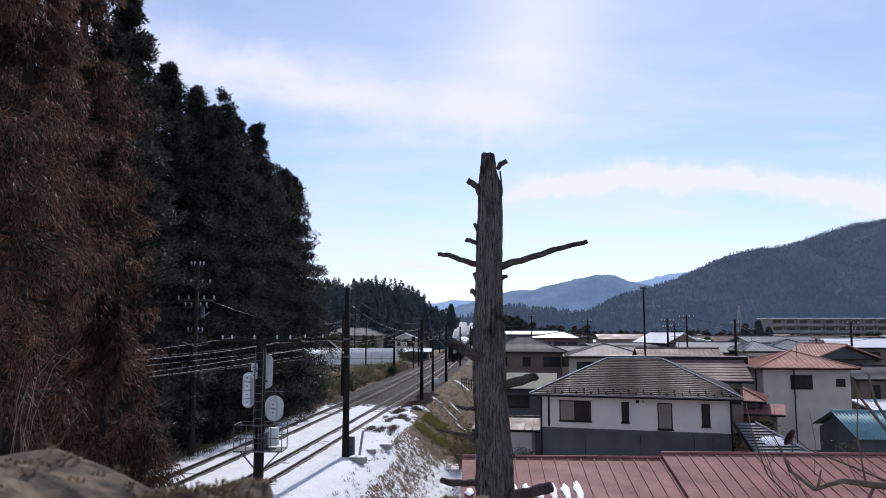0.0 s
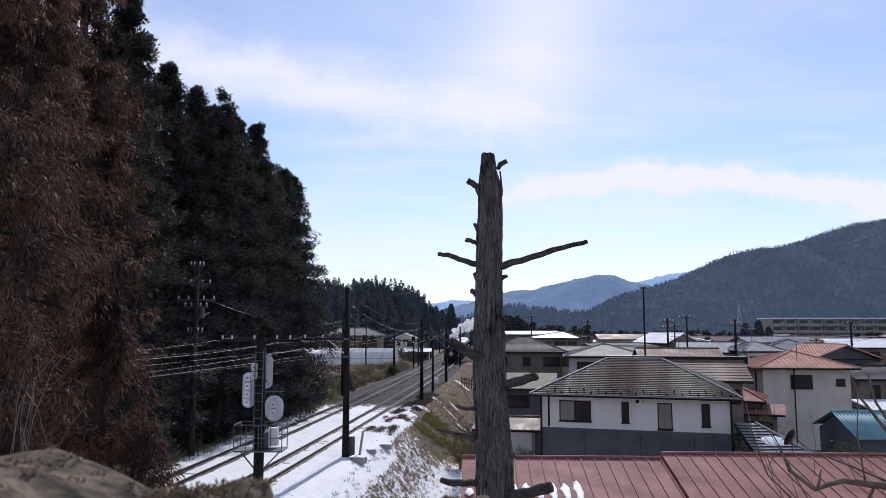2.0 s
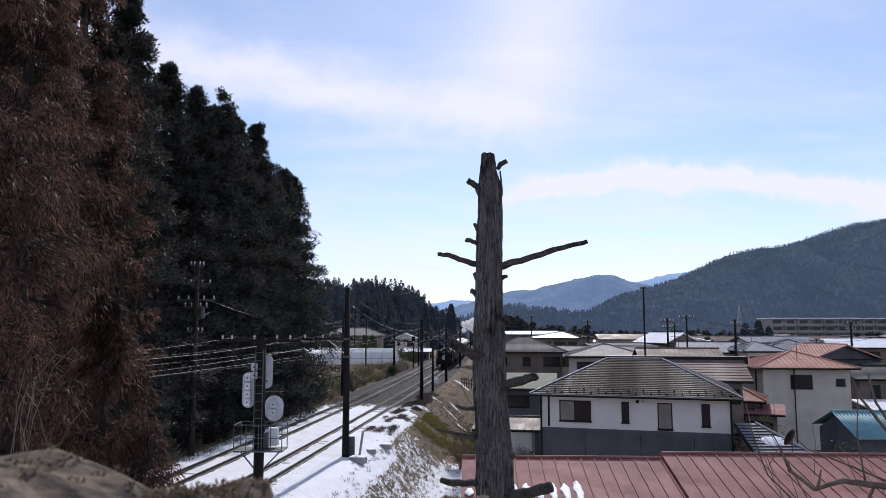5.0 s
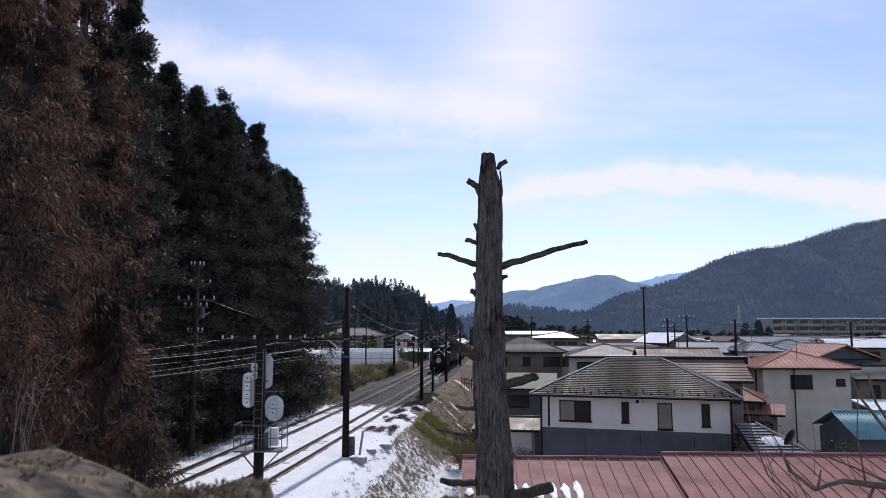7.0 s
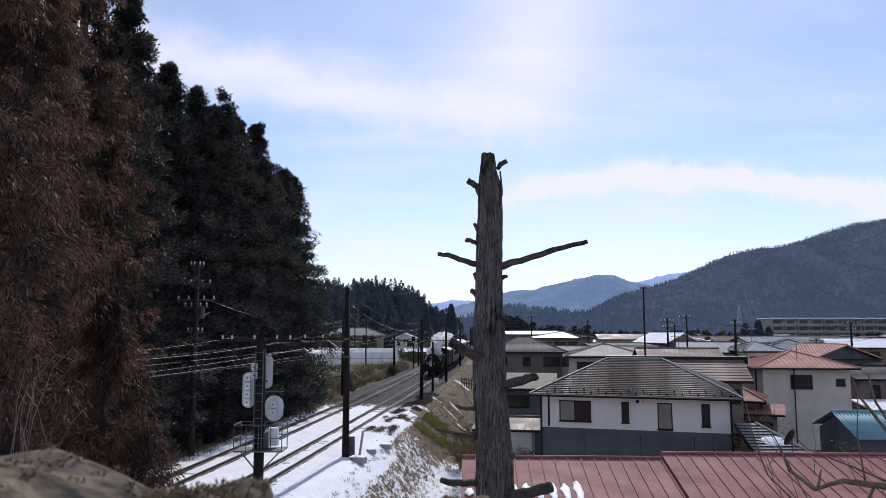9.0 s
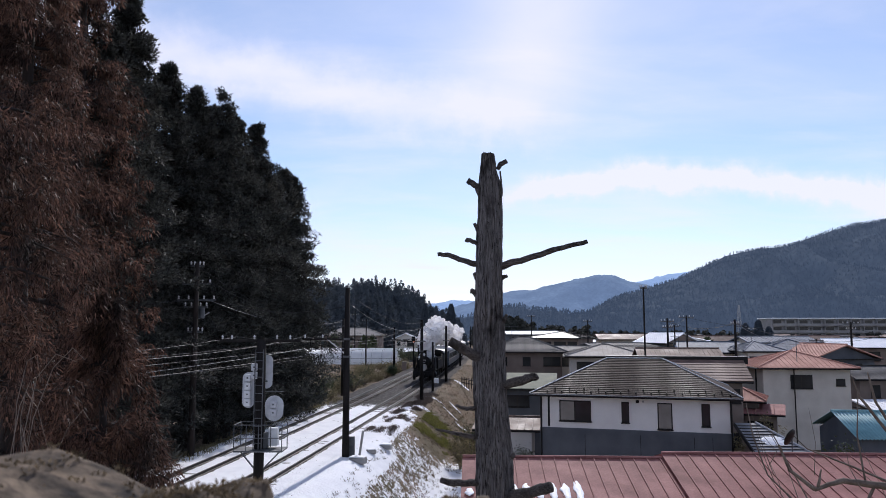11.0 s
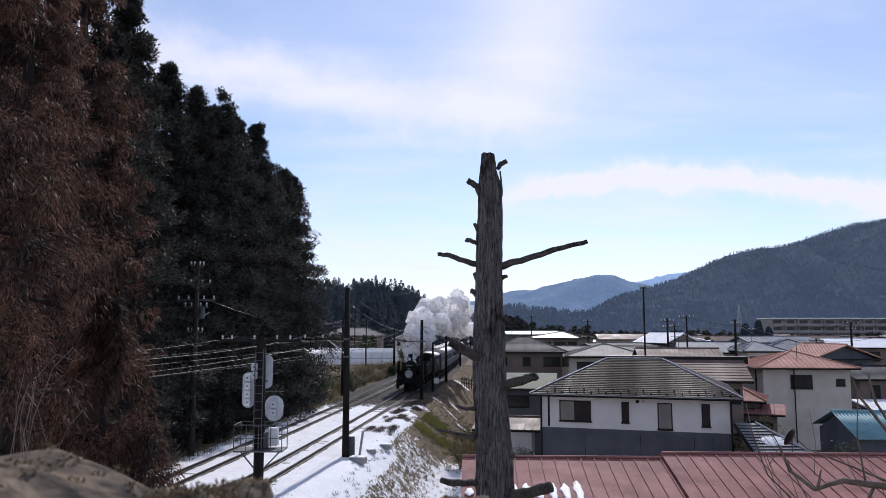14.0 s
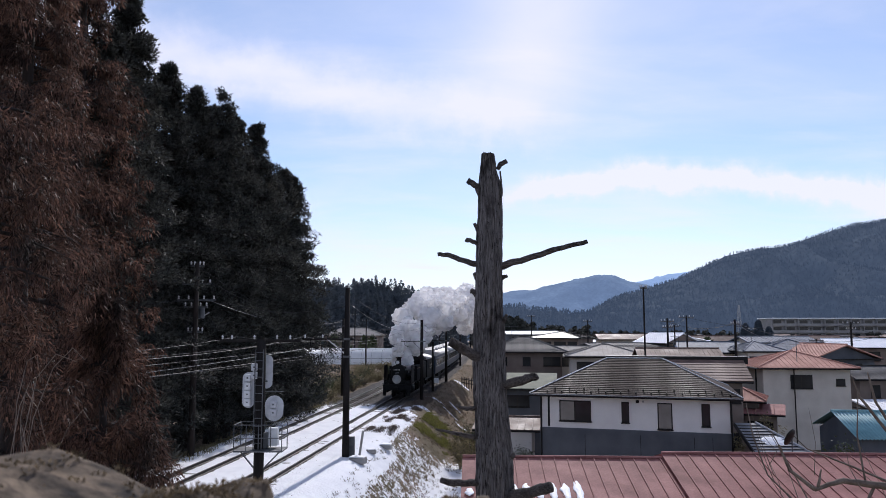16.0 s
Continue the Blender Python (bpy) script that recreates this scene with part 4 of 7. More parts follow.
def house_details():
    yaw, cx, cy = -16.4, 5.37, 41.35
    base = pose(cx, cy, VG, 0, 0, yaw)
    H = 2.8 - VG
    slope = math.atan(1.78 / 4.3)
    guard = mesh_from("snow_guard", *box_geo(-0.035, 0.035, -0.06, 0.06, 0, 0.09), M["blackmatt"])
    main = [o for o in scene.objects if o.name == "house"][0]
    for row, yy in enumerate((0.18, 0.5)):
        for k in range(13 - row):
            part("snow_guard", guard, None, main, at=pose(0.45 + k * 0.78 + row * 0.38, yy - 0.5, H + (yy) * math.tan(slope) + 0.03, math.degrees(slope), 0, 0))
    for x in (0.0, 9.9):
        part("downpipe", tb([(x + (0.05 if x == 0 else -0.05), -0.06, H - 0.15), (x + (0.05 if x == 0 else -0.05), -0.06, 0)], 0.045, 8), M["trim"], main)
    for x in (2.4, 5.3, 8.0, 8.9):
        part("panel_joint", bx(x - 0.012, x + 0.012, -0.006, 0.0, 0, 4.0), M["trim"], main)
    part("vent_hood", bx(5.1, 5.28, -0.12, 0, H - 0.42, H - 0.26, 0.03), M["trim"], main)
    part("vent_hood", bx(5.42, 5.54, -0.08, 0, H - 0.38, H - 0.28, 0.02), M["steel"], main)
    part("window_awning", bx(0.9, 1.9, -0.35, 0.0, 2.55, 2.63, 0.02), M["trim"], main)
    part("window_awning", bx(8.7, 9.6, -0.35, 0.0, 2.75, 2.83, 0.02), M["trim"], main)
    for x in (0.0, 0.42, 9.8):
        part("corner_board", bx(x - 0.01, x + 0.1, -0.025, 0.0, 4.3, H - 0.17), M["trim"], main)
    part("window_box", bx(7.3, 9.0, -0.3, 0.0, 2.2, 2.75, 0.03), M["trim"], main)
    part("eave_flashing", bx(-0.5, 10.4, -0.53, -0.505, H - 0.06, H + 0.0), M["steel"], main, "pale metal eave edge")


house_details()

# ---- dead tree on the knoll ----


def rough_trunk(pts, radii, seg=110, sub=26, ridge_amp=0.13, seed=1.0):
    """A trunk with vertical ridges and furrows."""
    P, R = [], []
    for (p, q), (r0, r1) in zip(zip(pts, pts[1:]), zip(radii, radii[1:])):
        for k in range(sub):
            t = k / sub
            P.append(Vector(p).lerp(Vector(q), t)); R.append(r0 + (r1 - r0) * t)
    P.append(Vector(pts[-1])); R.append(radii[-1])
    V, F = [], []
    for p, r in zip(P, R):
        for k in range(seg):
            a = k * math.tau / seg
            c, s = math.cos(a), math.sin(a)
            n = noise.noise((c * 3.2 + seed, s * 3.2, p.z * 0.7)) * 0.9 + noise.noise((c * 9 + seed, s * 9, p.z * 1.3)) * 1.1 + noise.noise((c * 5, s * 5, p.z * 9)) * 0.35 - max(0.0, noise.noise((c * 17 + seed, s * 17, p.z * 1.6)) - 0.05) * 1.1
            rr = r * (1 + ridge_amp * n)
            V.append((p.x + c * rr, p.y + s * rr, p.z))
    for j in range(len(P) - 1):
        for k in range(seg):
            F.append((j * seg + k, j * seg + (k + 1) % seg, (j + 1) * seg + (k + 1) % seg, (j + 1) * seg + k))
    n0 = len(V)
    tp = P[-1]
    for k in range(seg):
        V.append((tp.x + math.cos(k * math.tau / seg) * R[-1] * 0.6, tp.y + math.sin(k * math.tau / seg) * R[-1] * 0.6, tp.z + 0.09 * noise.noise((k * 0.35, 1, 2)) - 0.02))
    for k in range(seg):
        F.append(((len(P) - 1) * seg + k, (len(P) - 1) * seg + (k + 1) % seg, n0 + (k + 1) % seg, n0 + k))
    F.append(tuple(n0 + k for k in range(seg)))
    return V, F


def limb(pts, r0, r1, seed=0.0, seg=12):
    """A crooked branch with a knobbly surface."""
    P = [Vector(p) for p in pts]
    path = []
    for p, q in zip(P, P[1:]):
        for k in range(6):
            path.append(p.lerp(q, k / 6))
    path.append(P[-1])
    n = len(path)
    rad = [(r0 + (r1 - r0) * i / (n - 1)) * (1 + 0.10 * noise.noise((i * 0.35, seed, 0))) for i in range(n)]
    path = [p + Vector((0, noise.noise((i * 0.5, seed, 5)), noise.noise((i * 0.5, seed, 9)))) * r0 * 0.3 for i, p in enumerate(path)]
    bm = bmesh.new()
    tube(bm, path, rad, seg)
    for v in bm.verts:
        v.co += Vector((noise.noise(v.co * 16), noise.noise(v.co * 16 + Vector((9, 0, 0))), noise.noise(v.co * 16 + Vector((0, 9, 0))))) * r0 * 0.10
    return bm


def dead_tree():
    X, Y = 0.54, 8.4
    zb = ground_z(X, Y) - 0.2
    th = empty("dead_tree", pose(X, Y, 0), label="dead weathered tree trunk with broken branch stubs", category="tree")
    zs = [zb, 3.6, 4.6, 5.3, 6.0, 6.6, 7.1, 7.7, 8.02, 8.16, 8.36]
    xs = [0.10, 0.07, 0.035, 0.0, -0.02, -0.02, -0.015, 0.0, 0.0, -0.015, -0.02]
    rs = [0.30, 0.235, 0.205, 0.188, 0.172, 0.158, 0.146, 0.132, 0.118, 0.090, 0.074]
    V, F = rough_trunk([(x, 0, z) for x, z in zip(xs, zs)], rs)
    part("trunk", mesh_from("trunk", V, F, M["bark"], True), None, th, "grey furrowed trunk with a jagged top")
    L = [([(0.10, 0, 7.05), (0.4, -0.05, 7.13), (0.75, -0.1, 7.24), (1.09, -0.15, 7.32)], 0.042, 0.024),
         ([(-0.12, 0, 7.06), (-0.33, -0.05, 7.12), (-0.47, -0.05, 7.175), (-0.60, -0.05, 7.185)], 0.036, 0.022),
         ([(-0.10, 0, 7.85), (-0.15, -0.02, 7.98), (-0.26, -0.05, 8.04)], 0.034, 0.036),
         ([(0.09, 0, 8.18), (0.13, -0.02, 8.24), (0.2, -0.03, 8.27)], 0.026, 0.030),
         ([(-0.13, 0, 7.31), (-0.2, -0.05, 7.335), (-0.28, -0.05, 7.35)], 0.028, 0.026),
         ([(-0.12, 0, 7.42), (-0.18, -0.02, 7.55)], 0.026, 0.018),
         ([(-0.13, 0, 6.7), (-0.19, -0.05, 6.76), (-0.23, -0.05, 6.77)], 0.036, 0.026),
         ([(-0.13, 0, 6.88), (-0.19, -0.03, 6.97)], 0.035, 0.02),
         ([(0.13, 0, 6.92), (0.19, -0.03, 6.94)], 0.026, 0.02),
         ([(-0.12, -0.05, 6.0), (-0.28, -0.2, 6.10), (-0.46, -0.3, 6.20)], 0.062, 0.05),
         ([(0.14, -0.05, 5.72), (0.35, -0.25, 5.79), (0.47, -0.35, 5.84)], 0.055, 0.042),
         ([(-0.15, -0.05, 5.47), (-0.27, -0.1, 5.46), (-0.4, -0.15, 5.50)], 0.028, 0.016),
         ([(-0.15, -0.05, 5.14), (-0.38, -0.1, 5.19), (-0.62, -0.1, 5.24)], 0.030, 0.012),
         ([(-0.16, -0.05, 4.66), (-0.4, -0.2, 4.68), (-0.56, -0.3, 4.73)], 0.040, 0.03),
         ([(0.19, -0.1, 4.52), (0.42, -0.35, 4.62), (0.58, -0.5, 4.70)], 0.062, 0.055),
         ([(0.16, -0.02, 4.9), (0.24, -0.1, 4.95)], 0.04, 0.028),
         ([(0.15, -0.02, 5.2), (0.2, -0.06, 5.24)], 0.035, 0.02),
         ([(0.14, -0.02, 6.42), (0.18, -0.04, 6.5)], 0.03, 0.015),
         ([(0.10, -0.05, 7.72), (0.14, -0.05, 7.9), (0.12, -0.03, 8.15)], 0.012, 0.010)]
    for i, (p, a, b) in enumerate(L):
        part("branch_stub" if len(p) < 4 else "branch", limb(p, a, b, i * 3.1), M["limb"], th, smooth=True)


dead_tree()


def tuft_quads(rng, P, n, h, w, spread):
    base = np.repeat(P, n, 0) + np.concatenate([rng.normal(0, spread, (len(P) * n, 2)), np.zeros((len(P) * n, 1))], 1)
    m = len(base)
    d = np.stack([rng.normal(0, 0.5, m), rng.normal(0, 0.5, m), 0.6 + rng.random(m)], 1)
    s = np.stack([rng.normal(0, 1, m), rng.normal(0, 1, m), np.zeros(m)], 1)
    s /= np.linalg.norm(s, axis=1)[:, None]
    hh = (h * (0.4 + rng.random(m)))[:, None]
    return np.stack([base - s * w, base + s * w, base + d * hh * 0.6 + s * w * 0.6, base + d * hh], 1)


def boulder(name, x0, x1, y0, y1, ztop, zbase, seed, label, fall=0.0):
    """A low weathered boulder with a lumpy top."""
    bm = bmesh.new()
    bmesh.ops.create_icosphere(bm, subdivisions=5, radius=1.0)
    for v in bm.verts:
        c = v.co.copy()
        f = 1 / max(abs(c.x) ** 12 + abs(c.y) ** 12 + abs(c.z) ** 12, 1e-6) ** (1 / 12)
        c = c * f
        p = Vector(((x0 + x1) / 2 + c.x * (x1 - x0) / 2, (y0 + y1) / 2 + c.y * (y1 - y0) / 2, (ztop + zbase) / 2 + c.z * (ztop - zbase) / 2))
        n = noise.fractal((p.x * 5 + seed, p.y * 5, p.z * 5), 0.8, 2.0, 4)
        p += c.normalized() * (n * 0.014 + 0.012 * noise.noise(p * 17) + 0.012 * noise.noise(p * 34) + 0.007 * noise.noise(p * 70))
        p.z -= fall * sst(-0.50, -0.30, p.x)
        v.co = p
    th = empty(name, pose(0, 0, 0), label=label, category="rock")
    tops = [v.co.copy() for v in bm.verts if v.co.z > ztop - 0.12]
    part("stone", bm, M["rock"], th, smooth=True)
    # a fur of dry moss and grit over the top
    rng = np.random.default_rng(int(seed * 10))
    P = np.array([tops[i] for i in rng.integers(0, len(tops), 5200)]) + rng.normal(0, 0.003, (5200, 3))
    keep = np.array([noise.noise((p[0] * 9 + seed, p[1] * 9, p[2] * 9)) > -0.12 for p in P])
    tagged(part("moss", quads("moss", tuft_quads(rng, P[keep], 2, 0.0035, 0.0022, 0.006), 4, M["moss"]), None, th, "dry ochre and grey moss"), kind="stuff")
    return th


boulder("boulder", -1.5, -0.21, 0.5, 1.0, 6.194, 4.6, 2.0, "lichen-grey weathered boulder on the knoll", 0.042)
boulder("boulder", -0.36, -0.205, 0.5, 0.97, 6.160, 4.6, 5.0, "rounded brownish boulder on the knoll")
boulder("boulder", -0.025, 0.055, 0.72, 0.95, 6.146, 4.6, 8.0, "narrow upright stone on the knoll")

# ---- masts, poles and wires ----


def insulator(parent, x, y, z, s=1.0):
    part("insulator", lathe([(0, 0.02 * s), (0.04 * s, 0.055 * s), (0.07 * s, 0.03 * s), (0.11 * s, 0.06 * s), (0.16 * s, 0.03 * s), (0.2 * s, 0.015 * s)], "z", 8), M["porcelain"], parent, at=pose(x, y, z))


def catenary_mast(x, y, ztop, reach, arm_z, r0=0.2, r1=0.13, label="dark steel railway mast with a side arm"):
    zg = ground_z(x, y)
    th = empty("railway_mast", pose(x, y, zg), label=label, category="mast", group="railway masts")
    h = ztop - zg
    part("post", tb([(0, 0, -0.2), (0, 0, h * 0.5), (0, 0, h)], [r0, (r0 + r1) / 2, r1], 10), M["pole"], th, smooth=True)
    if reach:
        a = arm_z - zg
        part("arm", tb([(0.35 if reach < 0 else -0.35, 0, a), (reach, 0, a)], 0.045, 6), M["pole"], th)
        part("brace", tb([(reach * 0.45, 0, a), (0, 0, a - 0.85)], 0.035, 6), M["steel"], th)
        part("hanger", tb([(reach * 0.82, 0, a), (reach * 0.82, 0, a - 0.35), (reach * 0.6, 0, a - 0.55)], 0.03, 6), M["pole"], th)
        part("clamp", bx(-r0 * 0.9, r0 * 0.9, -r0 * 0.9, r0 * 0.9, a - 0.95, a - 0.85, 0.01), M["darksteel"], th)
        part("clamp", bx(-r0 * 0.85, r0 * 0.85, -r0 * 0.85, r0 * 0.85, a - 0.06, a + 0.06, 0.01), M["darksteel"], th)
        insulator(th, reach * 0.95, 0, a + 0.05)
        insulator(th, reach * 0.55, 0, a + 0.05)
    return th


def utility_pole(x, y, ztop, r=0.15, arms=((-0.4, 1.8),), zg=None, label="concrete utility pole with crossarms", extra=False, turn=0):
    zg = ground_z(x, y) if zg is None else zg
    th = empty("utility_pole", pose(x, y, zg, 0, 0, turn), label=label, category="utility pole", group="utility poles")
    h = ztop - zg
    part("post", tb([(0, 0, -0.2), (0, 0, h)], [r, r * 0.62], 10), M["barkdark"] if extra else M["pole"], th, smooth=True)
    for dz, w in arms:
        part("crossarm", bx(-w / 2, w / 2, -0.05, 0.05, h + dz - 0.05, h + dz + 0.05), M["darksteel"], th)
        for k in (-0.46, -0.2, 0.2, 0.46):
            insulator(th, k * w, 0, h + dz + 0.05, 1.0)
    if extra:
        part("transformer", lathe([(0, 0.14), (0.05, 0.17), (0.5, 0.17), (0.55, 0.14)], "z", 14), M["darksteel"], th, at=pose(0.3, 0, h - 2.9))
        part("cable_bracket", tb([(0, 0, h - 3.0), (0.7, 0, h - 2.6)], 0.03, 6), M["steel"], th)
        part("guy_wire", tb([(0, 0, h - 0.8), (-1.6, 0, 0)], 0.02, 5), M["wire"], th)
    return th


def wire(p, q, sag=0.4, r=0.016, bright=False, label="thin sagging overhead wire between the poles"):
    p, q = Vector(p), Vector(q)
    pts = []
    for k in range(13):
        t = k / 12
        c = p.lerp(q, t)
        c.z -= sag * 4 * t * (1 - t)
        pts.append(c)
    ob = new("overhead_wire", done(tb(pts, r, 5), "overhead_wire", M["silverwire"] if bright else M["wire"], True))
    return tagged(ob, label, "wire", "overhead wires")


def build_masts():
    catenary_mast(-4.98, 38.55, 8.43, -2.3, 5.78, 0.19, 0.12, "dark steel railway mast with a braced side arm")
    catenary_mast(-1.94, 68.0, 7.1, -1.9, 5.15, 0.17, 0.13)
    catenary_mast(0.39, 92.0, 6.65, -2.0, 4.8, 0.17, 0.13)
    catenary_mast(-10.6, 78.9, 7.35, 2.0, 5.1, 0.2, 0.14)
    catenary_mast(-6.9, 105.2, 6.45, 1.9, 4.6, 0.19, 0.13)
    catenary_mast(-4.3, 131.0, 6.3, 1.8, 4.5, 0.17, 0.12)
    catenary_mast(3.0, 130.0, 6.6, -2.0, 4.6, 0.17, 0.13)
    catenary_mast(6.0, 162.0, 6.7, -2.0, 4.6, 0.17, 0.13)
    catenary_mast(8.6, 195.0, 6.7, -2.0, 4.6, 0.17, 0.13)
    catenary_mast(10.4, 230.0, 6.7, -2.0, 4.6, 0.17, 0.13)
    catenary_mast(-2.7, 165.0, 6.2, 1.8, 4.4, 0.16, 0.12)
    catenary_mast(-0.9, 200.0, 6.2, 1.8, 4.4, 0.16, 0.12)
    # slim post with a white cabinet
    th = catenary_mast(-1.07, 78.0, 4.9, 0, 0, 0.13, 0.10, "slim steel post with a white cabinet at its foot")
    part("cabinet", bx(0.12, 0.62, -0.2, 0.2, 0.85, 1.35, 0.02), M["whitepaint"], th, "white cabinet")
    # colour-light signal at the far line
    th = empty("railway_signal", pose(-4.85, 122.0, ground_z(-4.85, 122)), label="black colour-light railway signal showing red on a post", category="signal")
    part("post", tb([(0, 0, 0), (0, 0, 5.0)], 0.11, 8), M["pole"], th)
    part("head", bx(-0.28, 0.28, -0.2, 0.1, 3.9, 5.2, 0.1), M["black"], th)
    part("lens", lathe([(0, 0.13), (0.03, 0.1)], "y", 12), M["lens"], th, at=pose(0, -0.23, 4.3))
    th = empty("relay_cabinet", pose(-6.2, 119.0, ground_z(-6.2, 119)), label="brown steel relay cabinet beside the track", category="cabinet")
    part("body", bx(-0.35, 0.35, -0.3, 0.3, 0, 1.3, 0.02), M["brownwall"], th)
    part("lid", bx(-0.4, 0.4, -0.35, 0.35, 1.3, 1.36, 0.01), M["darksteel"], th)
    # left utility pole against the cedars
    utility_pole(-12.9, 38.6, 9.75, 0.19, ((-0.15, 0.7), (-1.95, 2.0), (-1.1, 1.5), (-2.3, 1.2), (-3.6, 0.8)), label="tall concrete utility pole before dark cedars", extra=True)
    # village poles
    utility_pole(14.4, 53.0, 9.3, 0.09, ((-0.1, 0.5),), VG, "slim steel pole with a small loudspeaker on top")
    utility_pole(21.8, 72.0, 7.3, 0.14, ((-0.3, 1.4), (-0.9, 1.0)), VG, turn=12)
    utility_pole(26.3, 80.0, 7.7, 0.13, ((-0.2, 1.6),), VG, turn=-10)
    utility_pole(25.6, 82.0, 6.7, 0.13, ((-0.2, 1.0),), VG)
    utility_pole(25.6, 65.0, 7.1, 0.15, ((-0.4, 0.9),), VG, turn=20)
    utility_pole(44.0, 80.0, 7.0, 0.16, ((-0.2, 2.0), (-0.8, 1.2)), VG, turn=10)
    utility_pole(40.2, 80.0, 5.2, 0.14, ((-0.2, 1.4),), VG, turn=-20)
    utility_pole(53.0, 88.0, 6.0, 0.15, ((-0.3, 1.2),), VG)
    utility_pole(15.5, 130.0, 8.6, 0.14, ((-0.2, 1.4),), VG)
    utility_pole(20.5, 105.0, 7.5, 0.13, ((-0.2, 1.2),), VG)
    utility_pole(-14.5, 140.0, 8.0, 0.15, ((-0.3, 1.5),), None)
    utility_pole(-19.0, 160.0, 9.5, 0.15, ((-0.3, 1.5),), None)
    # feeders on the left, over the tracks and through the village
    up = Vector((-12.9, 38.6, 0))
    for dx, z, q, s, br in ((-0.8, 7.75, (-27, 12, 6.4), 0.4, False), (0.8, 7.75, (-10.6, 78.9, 7.2), 0.9, True), (0.6, 8.8, (-10.8, 78.9, 7.0), 0.9, False), (0.0, 9.6, (-10.4, 78.9, 6.6), 1.2, False),
                            (0.8, 7.85, (-4.98, 38.55, 7.5), 0.5, False)):
        wire((up.x + dx, up.y, z), q, s, 0.014, br)
    for k, (a, b, z0, z1, br) in enumerate(((-9.2, -14.3, 5.6, 5.05, False), (-9.2, -14.6, 5.15, 4.3, True), (-9.0, -15.0, 4.6, 4.25, False))):
        wire((b, 26.5, z1), (-7.4, 40.0, z0 + 0.1), 0.1, 0.011, br)
    for off, z, s in ((0.0, 4.9, 0.05), (0.0, 5.9, 0.5), (-SPAN, 4.9, 0.05), (-SPAN, 5.9, 0.5)):
        ys = [8, 38.5, 68, 92, 130, 162, 195, 230]
        for a, b in zip(ys, ys[1:]):
            m0, m1 = on_track(a, off), on_track(b, off)
            p, q = m0.translation.copy(), m1.translation.copy()
            p.z = q.z = z
            wire(p, q, s, 0.011, label="overhead contact wire above the railway track")
    for (x0, y0, z0), (x1, y1, z1) in (((-4.98, 38.5, 8.2), (-1.94, 68.0, 6.9)), ((-1.94, 68.0, 6.9), (0.39, 92.0, 6.5)), ((-10.6, 78.9, 7.2), (-6.9, 105.2, 6.3)), ((-6.9, 105.2, 6.3), (-4.3, 131, 6.2)), ((0.39, 92.0, 6.5), (3.0, 130, 6.5))):
        wire((x0, y0, z0), (x1, y1, z1), 0.7, 0.011)
        wire((x0, y0, z0 - 0.5), (x1, y1, z1 - 0.5), 0.8, 0.010, True)
    V = ((25.6, 65, 6.8), (44.0, 80, 6.8), (21.8, 72, 7.0), (26.3, 80, 7.5), (40.2, 80, 5.0), (53, 88, 5.8), (14.4, 53, 9.0))
    for a, b, s, br in ((0, 1, 1.2, False), (0, 4, 1.0, True), (4, 5, 0.5, True), (1, 5, 0.5, False), (2, 0, 0.6, False), (2, 3, 0.4, False), (3, 1, 0.9, False), (0, 5, 1.4, True)):
        wire(V[a], V[b], s, 0.018, br)
    wire((-20, 160, 9), (-6.9, 105, 6.2), 1.0, 0.02)
    wire((-14.5, 140, 7.7), (-4.3, 131, 6.1), 0.8, 0.02)
    wire((-30, 160, 8), (-14.5, 140, 7.7), 0.8, 0.02)


build_masts()


